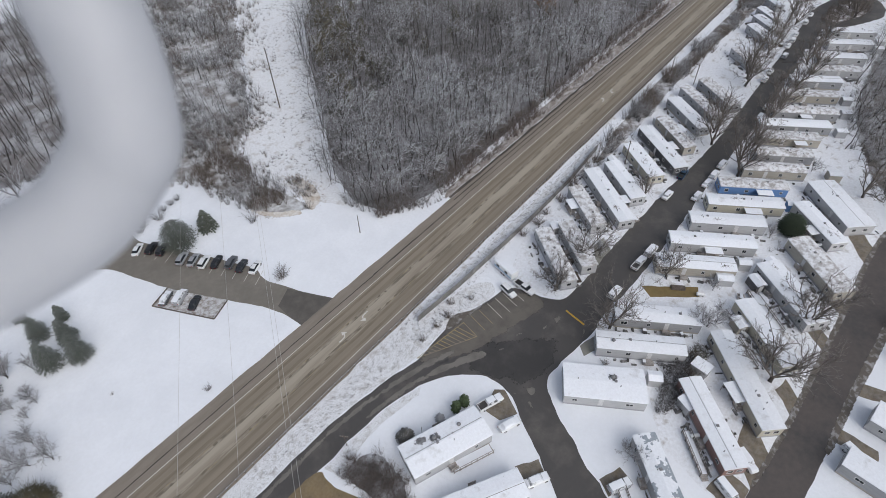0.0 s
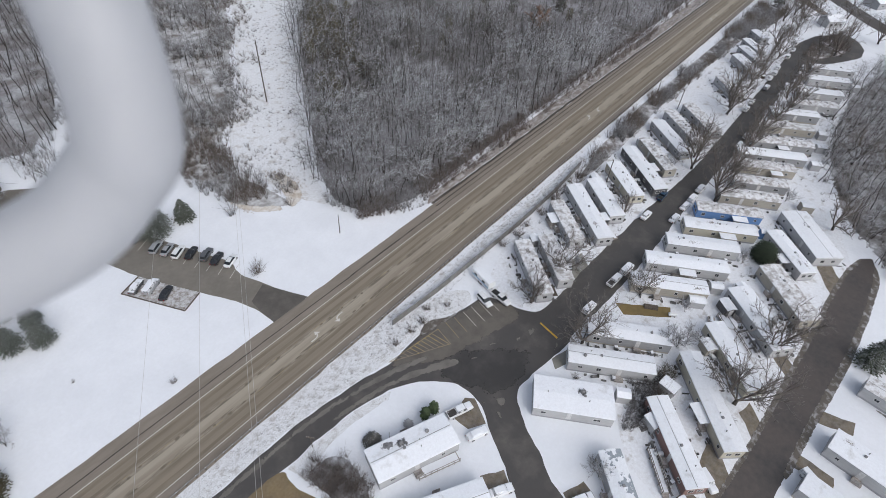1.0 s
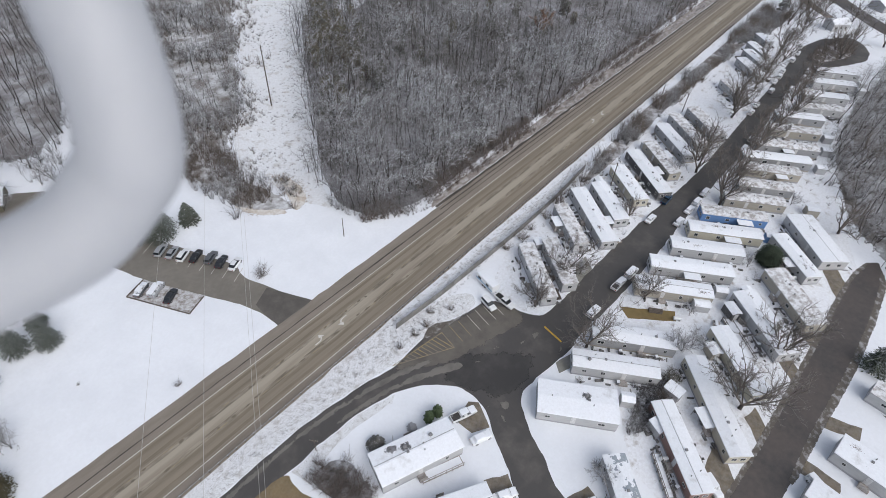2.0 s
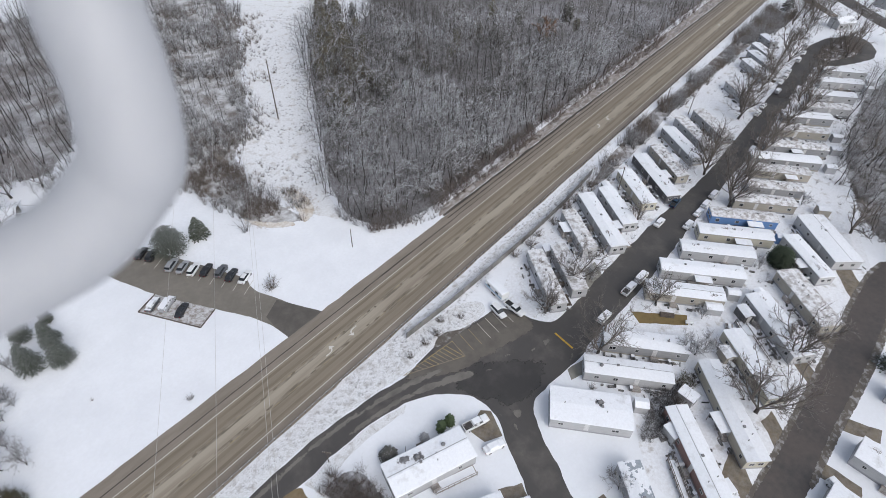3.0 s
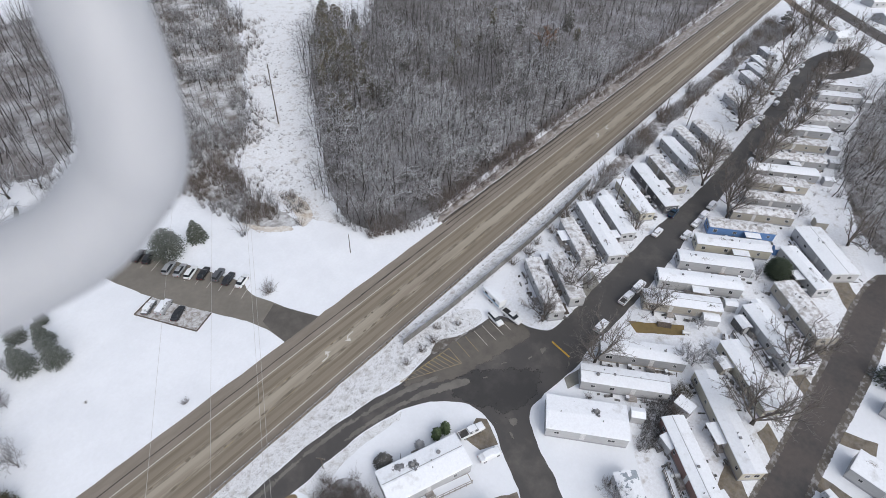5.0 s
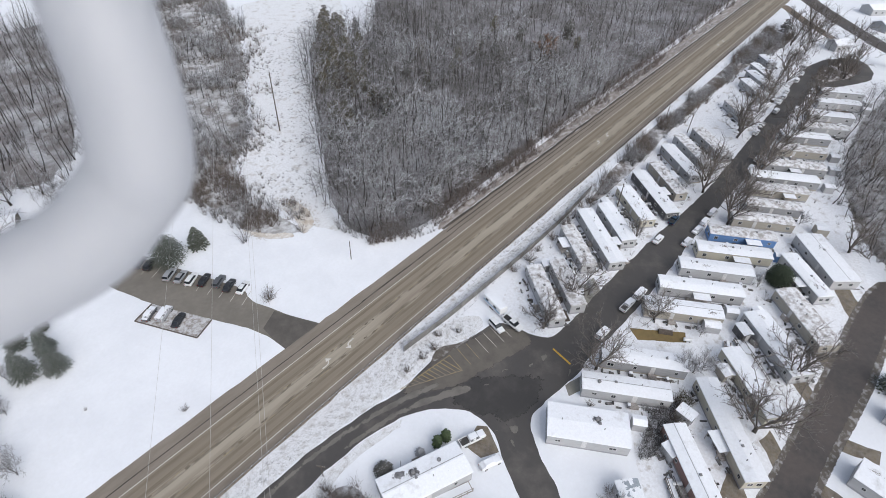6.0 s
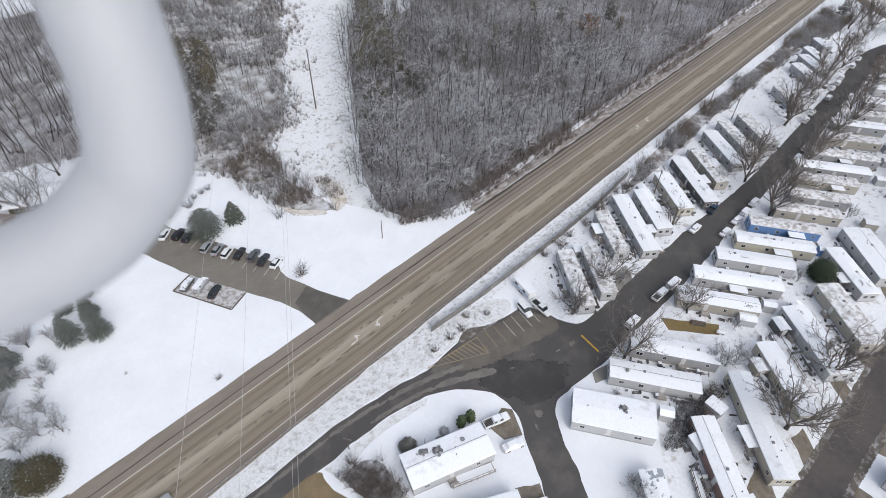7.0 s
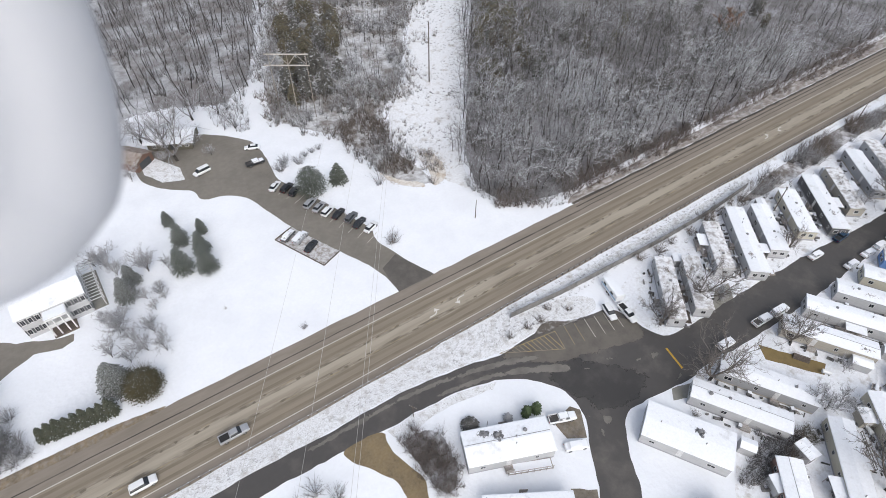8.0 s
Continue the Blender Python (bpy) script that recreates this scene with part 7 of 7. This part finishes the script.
for x, y, l, w, a in ((89.8, -71.4, 7.5, 2.6, -134), (104.6, -72.0, 12.0, 1.8, -134), (134.0, -71.8, 11.0, 1.6, -134), (62.6, -71.2, 8.5, 1.4, -138), (45.2, -66.4, 9.0, 1.6, -134), (123.2, -23.0, 7.0, 1.6, -130), (153.6, -25.4, 6.0, 1.8, -130)):
    snowy_deck(x, y, l, w, a, "weathered dark wooden deck with snow on its floor beside a home")

pool = thing("garden_pool", 107.4, -70.4, 0, "round above-ground pool filled with snow", "pool")
bm = bmesh.new()
rod(bm, (0, 0, 0), (0, 0, 1.0), 1.7, 1.7, 24)
part("wall", bm, TRIM, pool)
part("snow", rod(bmesh.new(), (0, 0, 1.0), (0, 0, 1.08), 1.62, 1.5, 24), SNOW, pool)

for x, y in ((98.8, -17.2), (96.4, -17.6)):
    tr = thing("round_tank", x, y, 0, "round dark garden tank half filled with snow", "tank", "round tanks")
    part("wall", rod(bmesh.new(), (0, 0, 0), (0, 0, 0.7), 0.8, 0.8, 20), GREY_TRIM, tr)
    part("snow", rod(bmesh.new(), (0, 0, 0.7), (0, 0, 0.74), 0.5, 0.45, 16), SNOW, tr)

bin_mesh = mesh_of("bin", boxed(-0.3, 0.3, -0.35, 0.35, 0.05, 1.0, bevel=0.05), GREY_TRIM)
lid_mesh = mesh_of("lid", boxed(-0.33, 0.33, -0.38, 0.38, 1.0, 1.1, bevel=0.04), SNOW)
bin_one = thing("wheeled_bin", 81.0, -46.2, 10, "dark wheeled bin with a snowy lid", "bin", "wheeled bins")
part("bin", bin_mesh, None, bin_one)
part("lid", lid_mesh, None, bin_one)
r = random.Random(9)
tank_proto = thing("gas_tank", 101.0, -58.8, -60, "white gas tank on feet beside a home", "gas tank", "gas tanks")
part("tank", rod(bmesh.new(), (-0.9, 0, 0.75), (0.9, 0, 0.75), 0.42, 0.42, 14), PAINTS["white"], tank_proto)
for x in (-0.6, 0.6):
    part("foot", boxed(x - 0.08, x + 0.08, -0.3, 0.3, 0, 0.45), GREY_TRIM, tank_proto)
wood_proto = thing("log_pile", 100.2, -53.8, -60, "dark low pile of firewood between homes", "log pile", "log piles")
for row in range(3):
    for k in range(5 - row):
        part("log", rod(bmesh.new(), (-1.6, -0.6 + 0.3 * k + 0.15 * row, 0.15 + 0.26 * row), (1.6, -0.6 + 0.3 * k + 0.15 * row, 0.15 + 0.26 * row), 0.14, 0.13, 7), POLE_WOOD, wood_proto)
table_proto = thing("picnic_table", 106.0, -66.5, 20, "weathered wooden picnic table under snow", "table", "picnic tables")
part("top", boxed(-0.9, 0.9, -0.38, 0.38, 0.7, 0.76), DECK, table_proto)
part("snow", boxed(-0.85, 0.85, -0.34, 0.34, 0.76, 0.84, bevel=0.03), SNOW, table_proto)
for y in (-0.7, 0.7):
    part("bench", boxed(-0.9, 0.9, y - 0.13, y + 0.13, 0.42, 0.47), DECK, table_proto)
for x in (-0.6, 0.6):
    part("leg_frame", boxed(x - 0.05, x + 0.05, -0.75, 0.75, 0.0, 0.7), DECK, table_proto)
# yard things stand in the gaps beside the homes
for home, (length, width, high) in zip(homes[:43], home_size):
    if home.location.x < 66:
        continue
    for proto, chance, gap in ((bin_one, 0.8, 0.8), (tank_proto, 0.6, 1.2), (wood_proto, 0.3, 1.5), (table_proto, 0.3, 2.0), (bin_one, 0.5, 0.9)):
        if r.random() < chance:
            side, at = r.choice((-1, 1)), r.uniform(-0.85, 0.85) * length
            m = home.matrix_basis @ pose(at, side * (width + gap), 0, 0, 0, r.choice((0, 90, 20)))
            copy_thing(proto, m)
    for _ in range(2):
        side, at = r.choice((-1, 1)), r.uniform(-0.9, 0.9) * length
        p = (home.matrix_basis @ pose(at, side * (width + r.uniform(0.8, 2.0)), 0)).translation
        bush(p.x, p.y, r.choice((BRUSH, GREYBRUSH)), r.uniform(0.5, 0.95), 400 + r.randrange(12), "bare dry bush beside a home")

# ---- leaves and twigs caught on the roofs, dark melted ground along the walls ----
LEAVES = material("roof_leaves", (0.10, 0.08, 0.065), 0.95, second=(0.17, 0.14, 0.12), scale=1.2, low=0.4, high=0.6, vary=0.4, island=True)
r = random.Random(33)
for home, (length, width, high) in zip(homes, home_size):
    for _ in range(r.choice((0, 1, 1, 2, 3)) if home.location.x > 85 else 0):
        bm = bmesh.new()
        cx, cy, n = r.uniform(-0.8, 0.8) * length, r.uniform(-0.5, 0.5) * width, r.randrange(30, 70)
        for _ in range(n):
            px, py = r.gauss(0, 0.6), r.gauss(0, 0.28)
            s = r.uniform(0.03, 0.11)
            if abs(cx + px) < length and abs(cy + py) < width * 0.9:
                bmesh.ops.create_cone(bm, cap_ends=True, segments=4, radius1=s * 1.5, radius2=s * 0.5, depth=s * 0.6, matrix=pose(cx + px, cy + py, high + 0.2 + 0.3 * (1 - abs(cy + py) / width), 0, 0, r.uniform(0, 90)) @ Matrix.Diagonal((r.uniform(0.6, 1.8), 1, 1, 1)))
        if bm.verts:
            tagged(part("leaf_litter", bm, LEAVES, home), "dark leaves and twigs lying on the roof snow", kind="stuff")
        else:
            bm.free()
    if (r.random() < 0.35 and width < 3) or (width > 3.2 and home.location.x != homes[16].location.x):
        py = r.choice((0.0, 0.12, -0.12)) * width
        part("roof_seam", boxed(-length, length, py - 0.05, py + 0.05, high + 0.1, high + 0.225 + 0.3 * (1 - abs(py) / width) + (0.1 if width == 3.3 else 0)), STEEL, home, "bare metal seam along the roof")
    for side in (-1, 1):
        if r.random() < 0.85:
            a, b = sorted((r.uniform(-1, 0.2) * length, r.uniform(0.3, 1.1) * length))
            wide = r.uniform(0.6, 1.8)
            ring = [(home.matrix_basis @ Vector((px, side * py, 0)))[:2] for px, py in ((a, width - 0.1), (b, width - 0.1), (b, width + wide), (a, width + wide * 0.7))]
            patch("melted_strip", ring, 0.022 + 0.0005 * r.randrange(6), MELTED, "bare wet earth and slush along the wall of a home", 0.7, 0.4)

# ---- bare thawed rings round warm vents on the near roofs ----
THAWED = worn(material("thawed_shingles", (0.10, 0.098, 0.10), 0.85, second=(0.24, 0.24, 0.25), scale=1.5, low=0.4, high=0.6, bump=0.1, bump_scale=6.0), 1.4, 1.5, 0.7)
turbine = bmesh.new()
rod(turbine, (0, 0, -0.2), (0, 0, 0.22), 0.30, 0.34, 14)
bmesh.ops.create_uvsphere(turbine, u_segments=14, v_segments=7, radius=0.42, matrix=Matrix.Translation((0, 0, 0.26)) @ Matrix.Diagonal((1, 1, 0.5, 1)))
turbine = mesh_of("roof_vent", turbine, GREY_TRIM)


def on_roof(home, x, y):
    """The place on a home's own axes of a point of the plan, at the height of its roof."""
    v = home.matrix_basis.inverted() @ Vector((x, y, 0))
    _, w, high = home_size[homes.index(home)]
    rise = 0.4 if w == 3.3 else 0.3
    return v.x, v.y, lambda py: high + 0.2 + rise * (1 - abs(py) / (w + 0.16))


def thawed(home, x, y, long, wide):
    cx, cy, height = on_roof(home, x, y)
    n = 14
    verts = [(cx + long * (2 * i / n - 1), cy + wide * (2 * j / n - 1), height(cy + wide * (2 * j / n - 1)) + 0.045) for i in range(n + 1) for j in range(n + 1)]
    me = bpy.data.meshes.new("thawed_patch")
    me.from_pydata(verts, [], [(i * (n + 1) + j, (i + 1) * (n + 1) + j, (i + 1) * (n + 1) + j + 1, i * (n + 1) + j + 1) for i in range(n) for j in range(n)])
    cover = [max(0.0, 1 - math.hypot(2 * i / n - 1, 2 * j / n - 1)) for i in range(n + 1) for j in range(n + 1)]
    me.attributes.new("cover", "FLOAT", "POINT").data.foreach_set("value", cover)
    me.materials.append(THAWED)
    part("thawed_patch", me, None, home, "dark bare shingles where the snow has melted")


near_home, wide_home, next_home = [min(homes, key=lambda h: math.dist(h.location[:2], q)) for q in ((35.6, -34.1), (64.3, -51.8), (77.6, -53.6))]
for home, x, y, vent in ((near_home, 39.4, -34.3, True), (near_home, 34.6, -32.2, True), (near_home, 32.6, -30.6, False), (wide_home, 66.1, -52.7, True), (next_home, 74.4, -48.9, True)):
    cx, cy, height = on_roof(home, x, y)
    if vent:
        part("roof_vent", turbine, None, home, "round dark roof vent").location = (cx, cy, height(cy))
    if home != next_home and x != 39.4:
        thawed(home, x, y, 1.9 if home == near_home else 1.5, 1.3)

# ---- muddy slush along the edges of the second street ----
for ring in ([(60, -80.2), (79, -82.2), (93, -83.4), (114, -85.0), (135, -86.2), (150, -88.0), (158, -91), (155, -92.2), (148, -90.0), (134, -88.6), (114, -87.4), (93, -85.8), (79, -84.6), (62, -82.4)],
             [(76, -91.6), (92, -93.2), (112, -95.8), (132, -97.0), (150, -97.2), (157, -94.4), (153, -93.6), (146, -94.4), (132, -94.2), (112, -92.8), (93, -90.4), (76, -89.2)]):
    patch("muddy_fringe", ring, 0.036, MELTED, "brown mud and slush along the street edge", 1.1, 0.5)

# ---- kerb round the parking patch ----
kerb = thing("patch_kerb", 0, 0, 0, "low dark timber kerb round the parking patch", "kerb")
for a, b in (((26.4, 44.7), (21.0, 42.5)), ((21.0, 42.5), (27.6, 27.3)), ((27.6, 27.3), (32.9, 29.6))):
    d = math.dist(a, b)
    ob = part("kerb_timber", boxed(0, d, -0.12, 0.12, 0.0, 0.2, bevel=0.03), POLE_WOOD, kerb)
    ob.matrix_basis = pose(a[0], a[1], 0.02, 0, 0, math.degrees(math.atan2(b[1] - a[1], b[0] - a[0])))

# ---- loose clutter of the yards ----
JUNK = material("yard_clutter", (0.20, 0.195, 0.19), 0.85, second=(0.06, 0.058, 0.058), scale=0.9, low=0.4, high=0.6, vary=0.6, island=True)
r = random.Random(21)
bm = bmesh.new()
for home, (length, width, high) in zip(homes[:43], home_size):
    if home.location.x < 66:
        continue
    for _ in range(34 if home.location.y > -50 or home.location.y < -68 else 20):
        side, at = r.choice((-1, 1)), r.uniform(-1, 1) * length
        l, w, h = r.uniform(0.2, 1.5), r.uniform(0.12, 0.55), r.uniform(0.1, 0.6)
        m = home.matrix_basis @ pose(at, side * (width + 0.4 + abs(r.gauss(0, 1.0))), h / 2, 0, 0, r.choice((0, 90)) + r.uniform(-15, 15))
        bmesh.ops.create_cube(bm, size=1.0, matrix=m @ Matrix.Diagonal((l, w, h, 1)))
tagged(part("yard_clutter", bm, JUNK), "boards, boxes and oddments lying in the yards", "clutter", kind="stuff")
